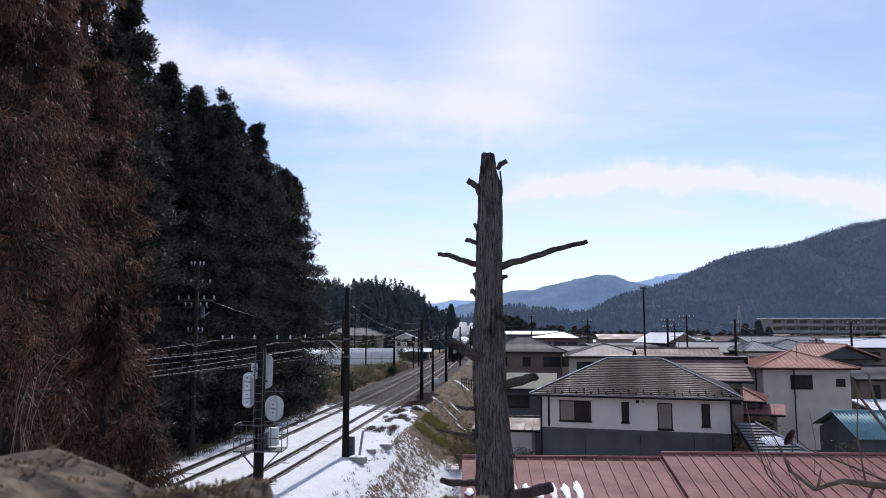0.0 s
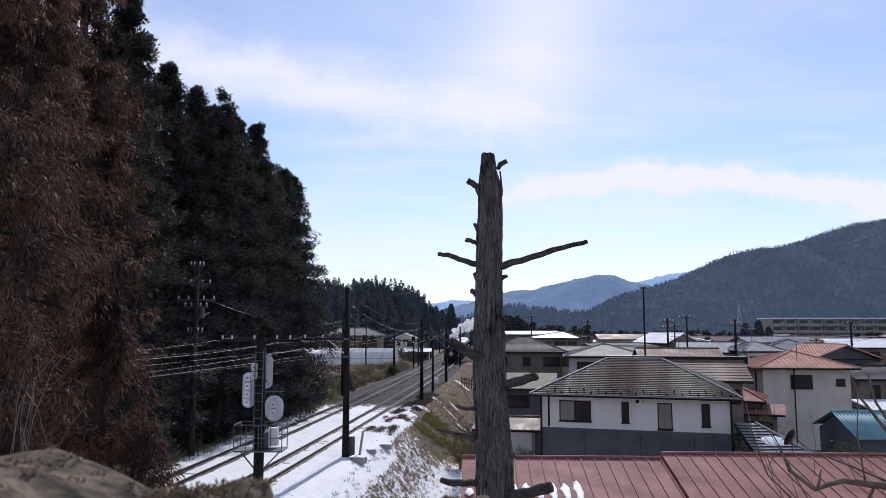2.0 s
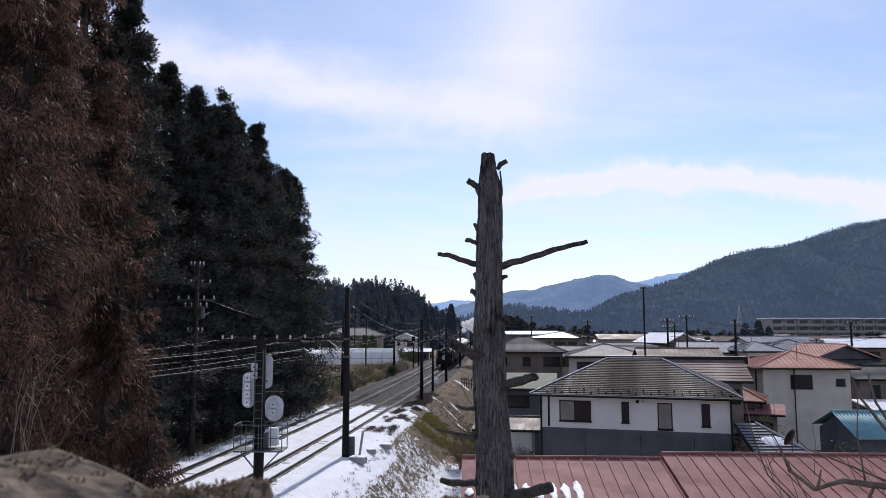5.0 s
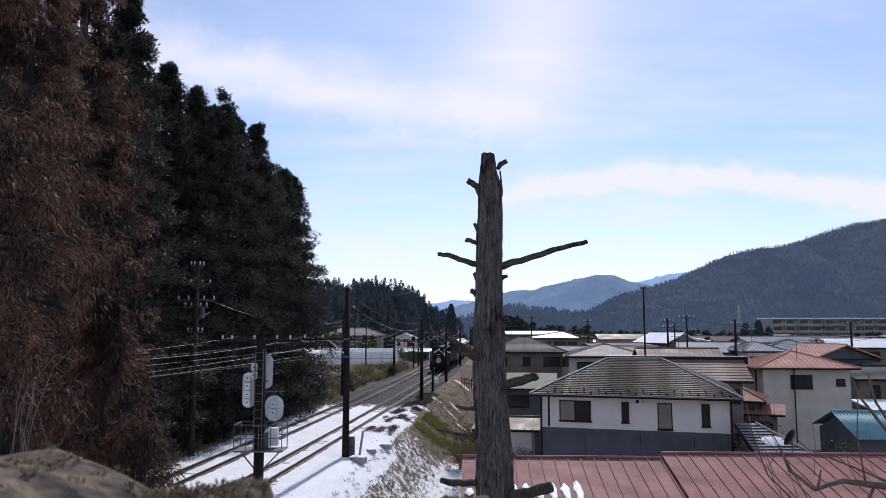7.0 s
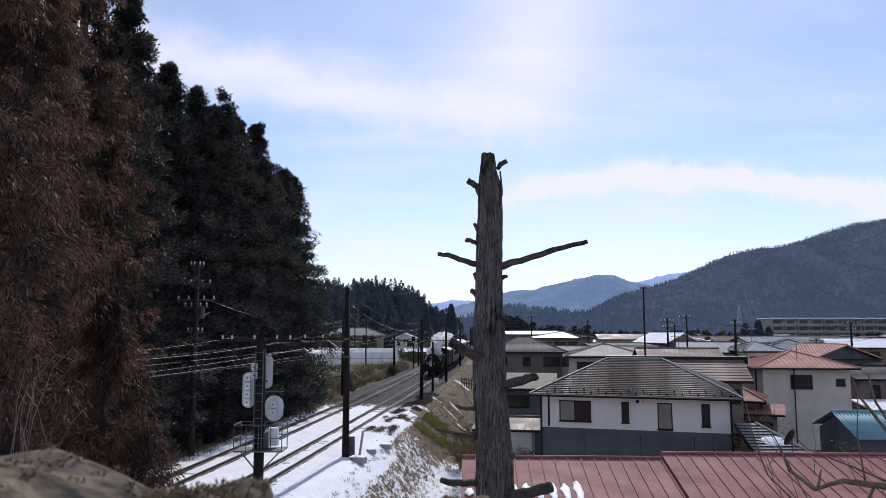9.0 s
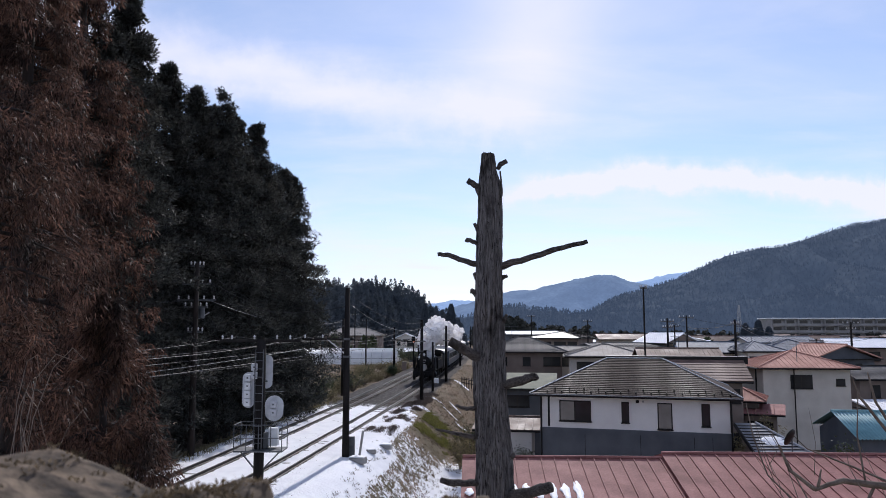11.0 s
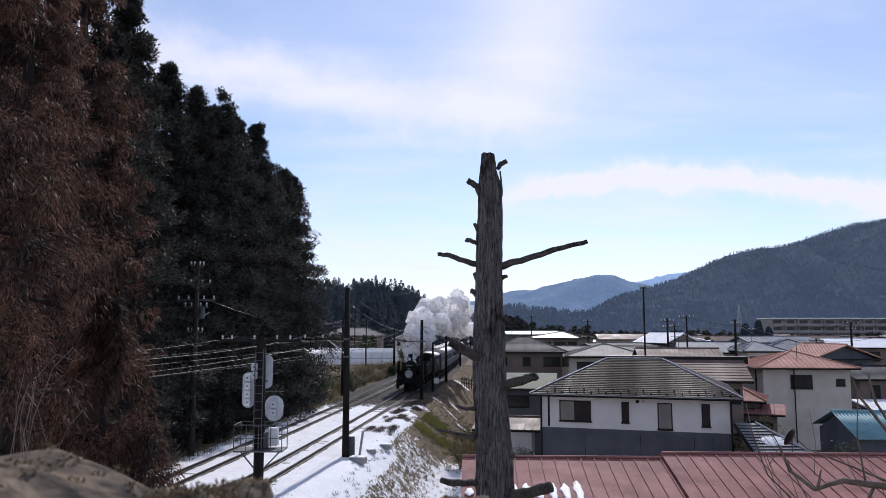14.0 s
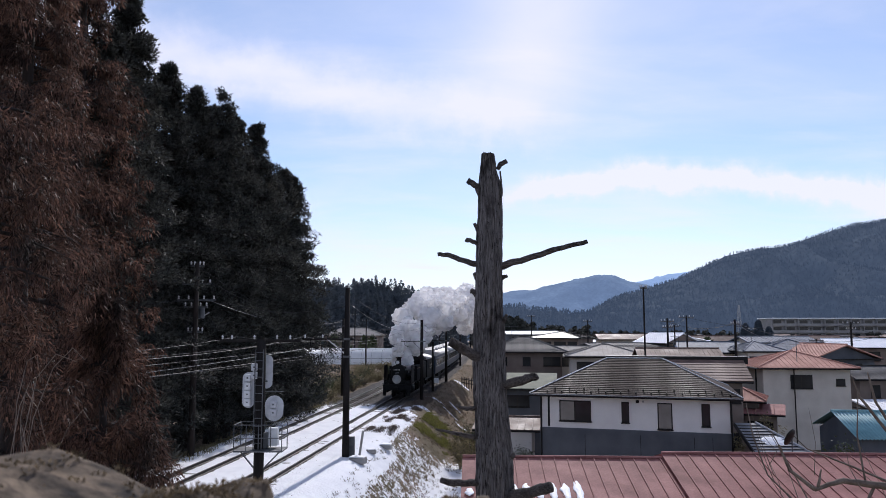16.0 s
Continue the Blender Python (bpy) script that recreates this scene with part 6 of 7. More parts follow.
def grass_and_shrubs():
    rng = np.random.default_rng(11)

    def scatter(n, y0, y1, d0, d1, keep):
        out = []
        while len(out) < n:
            y, d = rng.uniform(y0, y1), rng.uniform(d0, d1)
            x = centre(y) + d / math.cos(heading(y))
            if keep(x, y, d):
                out.append((x, y, ground_z(x, y) - 0.02))
        return np.array(out)

    P = scatter(2300, 28, 75, 3.2, 8.5, lambda x, y, d: noise.noise((x * 2.2, y * 1.3, 7)) > 0.16 - 0.3 * sst(3.7, 4.5, d) * sst(6.2, 5.0, d) - 0.3 * sst(55, 65, y))
    tagged(new("dry_grass", quads("dry_grass", tuft_quads(rng, P, 11, 0.10, 0.011, 0.11), 4, M["stubble"])), "matted dry grass showing through snow on the embankment", "grass", kind="stuff")
    P = scatter(4000, 66, 135, 2.6, 12, lambda x, y, d: True)
    tagged(new("brown_grass", quads("brown_grass", tuft_quads(rng, P, 8, 0.12, 0.02, 0.25), 4, M["drygrass"])), "short brown winter grass on the bank", "grass", kind="stuff")
    P = scatter(1500, 54, 63, 3.4, 5.8, lambda x, y, d: noise.noise((x * 0.5, y * 0.5, 17)) > -0.1)
    tagged(new("green_grass", quads("green_grass", tuft_quads(rng, P, 12, 0.10, 0.015, 0.15), 4, mat("mossy_grass", (0.13, 0.145, 0.035), (0.24, 0.225, 0.07), 0.9, 1, 0, island=0.4, translucent=0.25))), "mossy green grass on the embankment", "grass", kind="stuff")
    # field left of the line
    P = scatter(6000, 75, 150, -40, -SPAN - 3.6, lambda x, y, d: noise.noise((x * 0.2, y * 0.2, 3)) > -0.25)
    tagged(new("field_grass", quads("field_grass", tuft_quads(rng, P, 8, 0.2, 0.03, 0.35), 4, M["drygrass"])), "rough dry grass across the field", "grass", kind="stuff")
    # dark matted weeds along the shoulder of the ballast
    P = scatter(1500, 47, 75, 1.3, 3.0, lambda x, y, d: noise.noise((d * 2.4, y * 0.3, 41)) > 0.22 - 0.35 * sst(56, 70, y))
    tagged(new("shoulder_weeds", quads("shoulder_weeds", tuft_quads(rng, P, 12, 0.13, 0.012, 0.12), 4, M["twig"])), "dark matted weeds along the ballast shoulder", "weeds", kind="stuff")
    # litter and dead stalks lying on the snow
    P = scatter(330, 26, 66, -SPAN - 1.8, 4.0, lambda x, y, d: noise.noise((x * 0.7, y * 0.5, 27)) > 0.02)
    tagged(new("snow_litter", quads("snow_litter", tuft_quads(rng, P, 5, 0.04, 0.012, 0.07), 4, M["twig"])), "dark stalks and litter lying on the snow", "litter", kind="stuff")
    # weeds at the rails
    P = scatter(500, 34, 70, -SPAN - 3.2, -SPAN - 1.5, lambda x, y, d: True)
    tagged(new("trackside_weeds", quads("trackside_weeds", tuft_quads(rng, P, 8, 0.25, 0.012, 0.12), 4, M["shrub"])), "dry weeds at the edge of the ballast", "weeds", kind="stuff")

    def bush(x, y, r, h, mt, n, leaf, label, name="shrub", bare=False):
        th = empty(name, pose(x, y, ground_z(x, y) - 0.05), label=label, category="shrub", group="shrubs")
        bm = bmesh.new()
        tips = []
        for k in range(14):
            a = rng.random() * math.tau
            e = rng.uniform(0.3, 1.0)
            tip = Vector((math.cos(a) * r * e * 0.8, math.sin(a) * r * e * 0.8, h * rng.uniform(0.55, 1.0)))
            tips.append(tip)
            tube(bm, [(0, 0, 0), tip * 0.5 + Vector((0, 0, h * 0.1)), tip], [0.05 * r, 0.03 * r, 0.008], 5)
        part("stem", bm, M["twig"], th)
        T = np.array([tips[i % 14] for i in range(n)]) * (rng.uniform(0.35, 1.08, n) ** 0.6)[:, None] + rng.normal(0, 0.17 * r, (n, 3))
        T[:, 2] = np.maximum(T[:, 2], 0.05)
        d = rng.normal(0, 1, (n, 3)); d /= np.linalg.norm(d, axis=1)[:, None]
        s = np.cross(d, rng.normal(0, 1, (n, 3))); s /= np.linalg.norm(s, axis=1)[:, None]
        q = np.stack([T, T + d * leaf * 0.5 + s * leaf * 0.28, T + d * leaf, T + d * leaf * 0.5 - s * leaf * 0.28], 1)
        part("foliage", quads("foliage", q, 4, mt), None, th)

    for k in range(70):
        y = rng.uniform(66, 132)
        x = centre(y) - SPAN - rng.uniform(2.9, 10)
        s = rng.uniform(0.7, 1.7)
        bush(x, y, s, s * 1.0, M["bush"] if k % 5 == 0 else M["shrub"], 800, 0.14, "tangled brown and green shrub beside the line")
    for x, y, r, h in ((-7.1, 103.5, 0.9, 1.4), (-5.6, 150, 2, 3.2), (-6.5, 160, 2, 3.0), (-5.0, 165, 2.0, 3.5), (6.4, 131, 1.0, 2.2), (8.2, 150, 2.0, 4.5), (10.0, 172, 2.2, 5.0), (-4.5, 178, 2.2, 4.0), (-7.5, 146, 1.8, 3.0)):
        bush(x, y, r, h, M["bush"], 1200, 0.2, "dark evergreen shrub beside the line")
    for x, y, r, h, mt, lb in ((18.6, 34.2, 1.0, 4.35, "bush", "glossy evergreen shrub between the houses"), (17.6, 34.4, 0.8, 4.2, "bush", "glossy evergreen shrub between the houses"), (17.0, 44.5, 1.0, 4.5, "shrub", "bare garden shrub between the houses"), (19.5, 45, 1.1, 4.6, "shrub", "bare garden shrub between the houses"),
                               (4.2, 50, 1.1, 3.6, "bush", "clipped garden pine beside the house"), (4.6, 44.5, 0.8, 2.6, "bush", "clipped garden pine beside the house"), (1.6, 47.5, 1.0, 2.6, "shrub", "tangled bush at the foot of the bank"), (1.2, 52, 1.1, 2.6, "shrub", "tangled bush at the foot of the bank"), (2.0, 57, 1.2, 2.6, "bush", "tangled bush at the foot of the bank"), (47.5, 70, 2.0, 6.5, "shrub", "tall bare bush behind the houses"), (50, 73, 2.2, 7.0, "shrub", "tall bare bush behind the houses")):
        bush(x, y, r, h, M[mt], 1500, 0.13, lb)


grass_and_shrubs()


def bare_tree(x, y, z, limbs, label):
    th = empty("bare_tree", pose(x, y, z), label=label, category="tree", group="bare trees")
    rng = random.Random(4)
    for i, (pts, r0, r1) in enumerate(limbs):
        part("branch", limb(pts, r0, r1, i * 1.7, 8), M["twig"], th, smooth=True)
    return th


def bare_trees():
    # leafless tree on the knoll: limbs reach in from the side
    X, Y = 4.9, 7.0
    Lm = [([(0.0, 0, -3.2), (-0.1, 0, -1.4), (-0.35, 0, 0.0), (-0.78, 0.0, 4.87 - 4.85 + 0.02), (-1.2, 0, 0.1), (-1.47, 0, 0.02)], 0.06, 0.018),
          ([(-1.47, 0, 0.02), (-1.7, 0, 0.2), (-1.78, 0, 0.42)], 0.02, 0.01),
          ([(-1.44, 0, 0.03), (-1.40, 0, 0.2)], 0.016, 0.006),
          ([(-0.5, 0, 0.02), (-0.62, 0, 0.35), (-0.95, 0.1, 0.85), (-1.02, 0.1, 1.05)], 0.022, 0.007),
          ([(-0.5, 0, 0.02), (-0.58, 0.05, 0.4), (-0.8, 0.1, 0.8), (-0.86, 0.1, 1.08)], 0.024, 0.007),
          ([(-0.3, 0, 0.0), (-0.35, 0.05, 0.5), (-0.42, 0.1, 1.0), (-0.45, 0.1, 1.35)], 0.025, 0.006),
          ([(-0.9, 0, 0.08), (-1.0, 0, -0.1), (-1.15, 0, -0.28), (-1.3, 0, -0.3), (-1.55, 0, -0.05), (-1.85, 0, 0.55)], 0.016, 0.005),
          ([(-0.7, 0, 0.05), (-1.1, 0, 0.22), (-1.5, 0.05, 0.38), (-1.62, 0.05, 0.5)], 0.012, 0.004),
          ([(-1.0, 0, 0.1), (-1.05, 0, 0.5), (-1.02, 0, 0.9)], 0.010, 0.004),
          ([(-1.3, 0, -0.3), (-1.6, 0, -0.15), (-1.9, 0, 0.15), (-2.0, 0.05, 0.5), (-2.05, 0.05, 0.8)], 0.012, 0.004)]
    rt = random.Random(12)
    for k in range(11):
        x0, z0 = rt.uniform(-1.9, -0.2), rt.uniform(-0.35, 0.25)
        lean, hh = rt.uniform(-0.35, 0.15), rt.uniform(0.25, 0.85)
        Lm.append(([(x0, rt.uniform(-0.1, 0.2), z0), (x0 + lean * 0.4 + rt.uniform(-0.06, 0.06), 0.05, z0 + hh * 0.5), (x0 + lean, 0.1, z0 + hh)], 0.004, 0.0015))
    bare_tree(X, Y, 4.85, Lm, "leafless tree with crooked grey branches on the knoll")
    # tangle of dead twigs at the foot of the near cedars
    th = empty("dead_brushwood", pose(-5.3, 9.5, ground_z(-5.3, 9.5)), label="tangle of bare pale twigs under the cedars", category="brushwood")
    rng = random.Random(8)
    for k in range(9):
        a = rng.uniform(0, math.tau)
        z = 5.2 - ground_z(-5.3, 9.5) + rng.uniform(-0.6, 0.9)
        bend, out, sway = rng.uniform(0.3, 1.0), rng.uniform(-0.5, 1.2), rng.uniform(-0.4, 0.4)
        pts = []
        for i in range(9):
            u = i / 8
            pts.append((out * u ** 1.8 + 0.12 * math.sin(u * 7 + k), sway * u + 0.1 * math.cos(u * 5 + k), z * math.sin(u * (1.5 + bend * 0.6)) ))
        part("twig", limb(pts, 0.010, 0.003, k * 2.3, 6), M["twig"], th, smooth=True)


bare_trees()


def trackside():
    # fence, blocks and ducts on the bank
    th = empty("fence", pose(2.4, 95, ground_z(2.4, 95) - 0.1, 0, 0, -70), label="low dark timber fence along the bank", category="fence")
    for k in range(6):
        part("post", bx(k * 0.8 - 0.05, k * 0.8 + 0.05, -0.05, 0.05, 0, 1.3), M["sleeper"], th)
    for z in (0.55, 1.0):
        part("rail", bx(-0.1, 4.1, -0.03, 0.03, z, z + 0.1), M["sleeper"], th)
    for x, y, w, d, h, rz in ((-4.3, 38.2, 0.8, 0.55, 0.3, -12), (-3.3, 43.5, 0.7, 0.5, 0.25, -8), (-3.9, 41.0, 0.5, 0.4, 0.2, 20)):
        ob = empty("concrete_block", pose(x, y, ground_z(x, y) - 0.05, 0, 0, rz), label="snow-capped concrete block beside the mast", category="concrete block", group="concrete blocks")
        part("block", bx(-w / 2, w / 2, -d / 2, d / 2, 0, h, 0.03), M["concrete"], ob)
        part("snow_cap", bx(-w / 2 + 0.03, w / 2 - 0.03, -d / 2 + 0.03, d / 2 - 0.03, h, h + 0.06, 0.03), M["snow"], ob, "snow cap")
    th = empty("marker_post", pose(-4.35, 39.2, ground_z(-4.35, 39.2), 0, 8, 0), label="leaning grey cable marker post", category="post")
    part("post", bx(-0.06, 0.06, -0.05, 0.05, -0.1, 1.35, 0.01), M["concrete"], th)
    th = empty("equipment_case", pose(-4.75, 39.0, ground_z(-4.75, 39.0)), label="small dark equipment case at the mast", category="cabinet")
    part("case", bx(-0.18, 0.18, -0.15, 0.15, 0, 0.95, 0.02), M["darksteel"], th)
    # melting snow on the red roof, one drift to a bay
    for k, (x, l) in enumerate(((2.2, 0.75), (2.6, 0.8), (3.0, 0.7), (3.4, 0.85), (3.8, 0.8), (4.2, 1.0), (0.82, 0.35))):
        y = 23.45 + (0.12 * math.sin(k * 3.1))
        bm = bmesh.new()
        bmesh.ops.create_icosphere(bm, subdivisions=4, radius=1.0)
        for v in bm.verts:
            c = v.co
            wv = 0.13 * (1 + 0.5 * noise.noise((c.y * 1.7 + k * 5, 0, 1)))
            cy = c.y * l * 0.75
            v.co = Vector((c.x * wv + 0.05 * noise.noise((c.y * 2.2, k * 3.0, 5)), cy, c.z * 0.04 * (1 + 0.5 * noise.noise((c.x * 3, c.y * 4, k)))))
        ob = new("snow_drift", done(bm, "snow_drift", M["snow"], True))
        slope = math.degrees(math.atan(1.15 / 5.1))
        ob.matrix_basis = pose(x, y, 0.79 + (y - 21.05) * 1.15 / 5.1, slope, 0, -2.5)
        tagged(ob, "melting streak of snow on the red roof", "snow", "snow on the roof")
    # television aerials
    for x, y, z, t in ((28.6, 60.2, 4.2, 20), (7.2, 77.5, 5.4, -15), (33.0, 79.5, 5.2, 35), (20.6, 65.0, 4.5, 10)):
        th = empty("tv_aerial", pose(x, y, z, 0, 0, t), label="thin metal television aerial on a house roof", category="aerial", group="television aerials")
        part("mast", tb([(0, 0, -0.6), (0, 0, 1.2)], 0.025, 6), M["darksteel"], th)
        part("boom", tb([(-0.7, 0, 1.1), (0.7, 0, 1.1)], 0.018, 6), M["darksteel"], th)
        for i in range(7):
            part("element", tb([(-0.6 + i * 0.2, -0.35, 1.1), (-0.6 + i * 0.2, 0.35, 1.1)], 0.01, 5), M["darksteel"], th)
    # balcony on the red-roofed house
    th = empty("balcony", pose(24.3, 61.4, VG), label="dark steel balcony with railing on the beige house", category="balcony")
    part("deck", bx(-0.2, 1.6, 0, 4.5, 3.1, 3.25), M["trim"], th)
    for i in range(9):
        part("baluster", bx(-0.2, -0.15, i * 0.55, i * 0.55 + 0.05, 3.25, 4.25), M["trim"], th)
        part("baluster", bx(-0.2 + i * 0.22, -0.16 + i * 0.22, 0.0, 0.04, 3.25, 4.25), M["trim"], th)
    part("handrail", bx(-0.24, 1.6, -0.02, 0.05, 4.2, 4.28), M["trim"], th)
    part("handrail", bx(-0.24, -0.14, 0, 4.5, 4.2, 4.28), M["trim"], th)
    for x in (-0.15, 1.4):
        part("post", bx(x, x + 0.1, 0.0, 0.1, 0, 6.3), M["trim"], th)
    th = empty("drainpipe", pose(28.25, 60.1, VG, 0, 0, -6), label="dark drainpipe on the beige house wall", category="pipe")
    part("pipe", tb([(0, -0.05, 0), (0, -0.05, 6.4)], 0.05, 8), M["trim"], th)
    # dish and guards on the roofs
    th = empty("satellite_dish", pose(12.55, 27.1, 1.85), label="dark satellite dish on a short mast on the roof", category="satellite dish")
    part("dish", lathe([(0.0, 0.02), (0.03, 0.2), (0.08, 0.32), (0.1, 0.33)], "y", 20), M["trim"], th, at=pose(0, 0, 0.55, 25, 0, 40), smooth=True)
    part("mast", tb([(0, 0, -0.1), (0, 0, 0.55)], 0.025, 8), M["darksteel"], th)


trackside()

# ---- the steam train ----


def wheel_mesh(name, r, w, material, spokes=12):
    """A spoked wheel whose axle is x."""
    bm = bmesh.new()
    for r0, r1 in ((r, r * 0.86), (r * 0.22, 0.0)):
        a = [bm.verts.new((x, math.cos(k * math.tau / 28) * rr, math.sin(k * math.tau / 28) * rr)) for rr in (r0, max(r1, 0.02)) for x in (-w / 2, w / 2) for k in range(28)]
        q = [a[i * 28:(i + 1) * 28] for i in range(4)]
        for p0, p1 in ((0, 1), (1, 3), (3, 2), (2, 0)):
            for k in range(28):
                bm.faces.new((q[p0][k], q[p0][(k + 1) % 28], q[p1][(k + 1) % 28], q[p1][k]))
    for k in range(spokes):
        box(bm, -w * 0.25, w * 0.25, -0.035, 0.035, r * 0.15, r * 0.9, 0, Matrix.Rotation(k * math.tau / spokes, 4, "X"))
    bmesh.ops.recalc_face_normals(bm, faces=bm.faces)
    return done(bm, name, material)


ROLLING = []     # (wheel, x, y, z, radius)
VEHICLES = []    # (thing, metres behind the front, half of the wheelbase)


def wheels(parent, ys, r, xs=0.56, mat_="blackmatt", name="wheel", spokes=10):
    me = wheel_mesh(name, r, 0.13, M[mat_], spokes)
    for y in ys:
        for s in (-1, 1):
            w = part(name, me, None, parent, at=pose(s * xs, y, r))
            ROLLING.append((w, s * xs, y, r, r))


def bars(parent, x0, x1, z, y, h, n, material):
    """Plain bars in place of lettering."""
    st = (x1 - x0) / n
    for k in range(n):
        part("plate_bar", bx(x0 + k * st + st * 0.12, x0 + (k + 1) * st - st * 0.12, y - 0.012, y, z - h / 2, z + h / 2), material, parent)


def locomotive():
    th = empty("steam_locomotive", pose(0, 0, 0), label="black tank steam locomotive with white round headboard", category="locomotive")
    p = lambda n, b, m, lb="", sm=False, at=None, pr=None: part(n, b, M[m], pr or th, lb, sm, at)
    # frames, front beam, running boards
    p("frame", bx(-0.5, 0.5, 0.5, 12.2, 0.55, 1.15, 0.02), "blackmatt")
    beam = p("buffer_beam", bx(-1.25, 1.25, 0.25, 0.45, 0.75, 1.25, 0.02), "black")
    p("coupler", bx(-0.14, 0.14, -0.25, 0.3, 0.8, 1.05, 0.04), "blackmatt", pr=beam)
    for s in (-1, 1):
        p("step", bx(s * 1.1 - 0.15, s * 1.1 + 0.15, 0.2, 0.4, 0.25, 0.75, 0.02), "blackmatt", pr=beam)
        p("marker_lamp", lathe([(0, 0.09), (0.12, 0.11), (0.16, 0.08)], "y", 12), "black", at=pose(s * 0.95, 0.1, 1.42), pr=beam)
        p("running_board", bx(s * 0.75, s * 1.3, 0.3, 9.0, 1.28, 1.34) if s > 0 else bx(-1.3, -0.75, 0.3, 9.0, 1.28, 1.34), "black")
        p("cylinder", lathe([(0, 0.34), (0.08, 0.38), (1.0, 0.38), (1.08, 0.34)], "y", 18), "black", sm=True, at=pose(s * 1.05, 1.1, 0.85))
        p("valve_chest", lathe([(0, 0.18), (0.05, 0.2), (1.2, 0.2), (1.25, 0.18)], "y", 14), "black", sm=True, at=pose(s * 1.02, 1.0, 1.38))
        # smoke deflectors with curved lower front edge
        bm = bmesh.new()
        prof = [(0.75, 1.34), (2.6, 1.34), (2.75, 1.7), (2.7, 2.75), (2.55, 2.95), (1.1, 2.95), (0.95, 2.8), (0.75, 1.9)]
        a = [bm.verts.new((s * 1.24, y, z)) for y, z in prof]
        b = [bm.verts.new((s * 1.27, y, z)) for y, z in prof]
        bm.faces.new(a); bm.faces.new(b[::-1])
        for k in range(len(prof)):
            bm.faces.new((a[k], a[(k + 1) % len(prof)], b[(k + 1) % len(prof)], b[k]))
        bmesh.ops.recalc_face_normals(bm, faces=bm.faces)
        p("smoke_deflector", bm, "black")
        p("side_tank", bx(min(s * 0.78, s * 1.36), max(s * 0.78, s * 1.36), 4.3, 7.9, 1.34, 2.72, 0.05), "black")
        p("tank_stripe", bx(min(s * 1.362, s * 1.368), max(s * 1.362, s * 1.368), 4.5, 7.7, 2.45, 2.49), "brass")
        p("handrail", tb([(s * 0.72, 0.9, 2.55), (s * 0.76, 4.2, 2.6)], 0.018, 6), "steel")
        p("steam_pipe", tb([(s * 0.5, 1.7, 2.4), (s * 0.95, 1.6, 2.0), (s * 1.02, 1.6, 1.5)], 0.11, 10), "black", sm=True)
    p("front_apron", bx(-1.22, 1.22, 0.5, 0.56, 1.2, 1.62, 0.02), "blackmatt")
    p("smokebox_saddle", bx(-0.6, 0.6, 0.8, 2.4, 1.15, 1.75, 0.03), "blackmatt")
    # boiler
    p("smokebox", lathe([(0.72, 0.70), (0.78, 0.74), (2.5, 0.74)], "y", 32), "blackmatt", sm=True, at=pose(0, 0, 2.25))
    p("boiler", lathe([(2.5, 0.70), (7.9, 0.72)], "y", 32), "black", sm=True, at=pose(0, 0, 2.25))
    for y in (3.3, 4.2, 5.4):
        p("boiler_band", lathe([(y, 0.715), (y + 0.06, 0.715)], "y", 32), "blackmatt", at=pose(0, 0, 2.25))
    door = p("smokebox_door", lathe([(0.52, 0.05), (0.55, 0.3), (0.64, 0.52), (0.72, 0.6)], "y", 32), "blackmatt", sm=True, at=pose(0, 0, 2.25))
    p("door_handle", tb([(-0.18, 0.5, 0), (0.18, 0.5, 0.05)], 0.02, 6), "steel", pr=door)
    plate = p("number_plate", bx(-0.36, 0.36, 0.44, 0.5, 0.2, 0.42, 0.01), "black", pr=door)
    for k in range(5):
        p("plate_bar", bx(-0.31 + k * 0.125, -0.23 + k * 0.125, 0.425, 0.44, 0.25, 0.37), "concrete", pr=door)
    hb = p("headboard", lathe([(0.0, 0.40), (0.04, 0.42)], "y", 28), "concrete", "white round headboard", at=pose(0, 0.3, 1.72))
    p("headboard_emblem", lathe([(-0.012, 0.26), (0.0, 0.27)], "y", 5), "steel", pr=hb)
    p("headboard_rim", lathe([(-0.006, 0.43), (0.02, 0.44)], "y", 28), "black", pr=hb, at=pose(0, 0.01, 0))
    # chimney, domes, headlamp, whistle
    p("chimney", lathe([(0.6, 0.3), (0.72, 0.23), (1.28, 0.21), (1.38, 0.27), (1.43, 0.25), (1.43, 0.19), (1.2, 0.17)], "z", 20), "blackmatt", sm=True, at=pose(0, 1.55, 2.25))
    p("dome", lathe([(0.55, 0.62), (0.75, 0.55), (1.2, 0.52), (1.35, 0.42), (1.42, 0.1)], "z", 24), "black", sm=True, at=pose(0, 3.6, 2.25))
    p("dome", lathe([(0.55, 0.55), (0.75, 0.48), (1.2, 0.46), (1.33, 0.36), (1.38, 0.1)], "z", 24), "black", sm=True, at=pose(0, 5.3, 2.25))
    hl = p("headlamp", lathe([(0, 0.2), (0.05, 0.23), (0.35, 0.22), (0.45, 0.1)], "y", 20), "black", sm=True, at=pose(0, 0.75, 3.2))
    p("lamp_glass", lathe([(0, 0.17), (-0.03, 0.12)], "y", 18), "porcelain", pr=hl)
    p("lamp_bracket", bx(-0.06, 0.06, 0.85, 1.1, 2.9, 3.05), "black")
    p("whistle", tb([(0.2, 6.6, 2.9), (0.2, 6.6, 3.35)], 0.04, 8), "brass")
    p("generator", lathe([(0, 0.12), (0.05, 0.16), (0.4, 0.16), (0.45, 0.12)], "x", 14), "black", at=pose(-0.2, 6.9, 3.1))
    p("air_pump", lathe([(0, 0.16), (0.9, 0.16)], "z", 14), "black", at=pose(1.12, 3.4, 1.34))
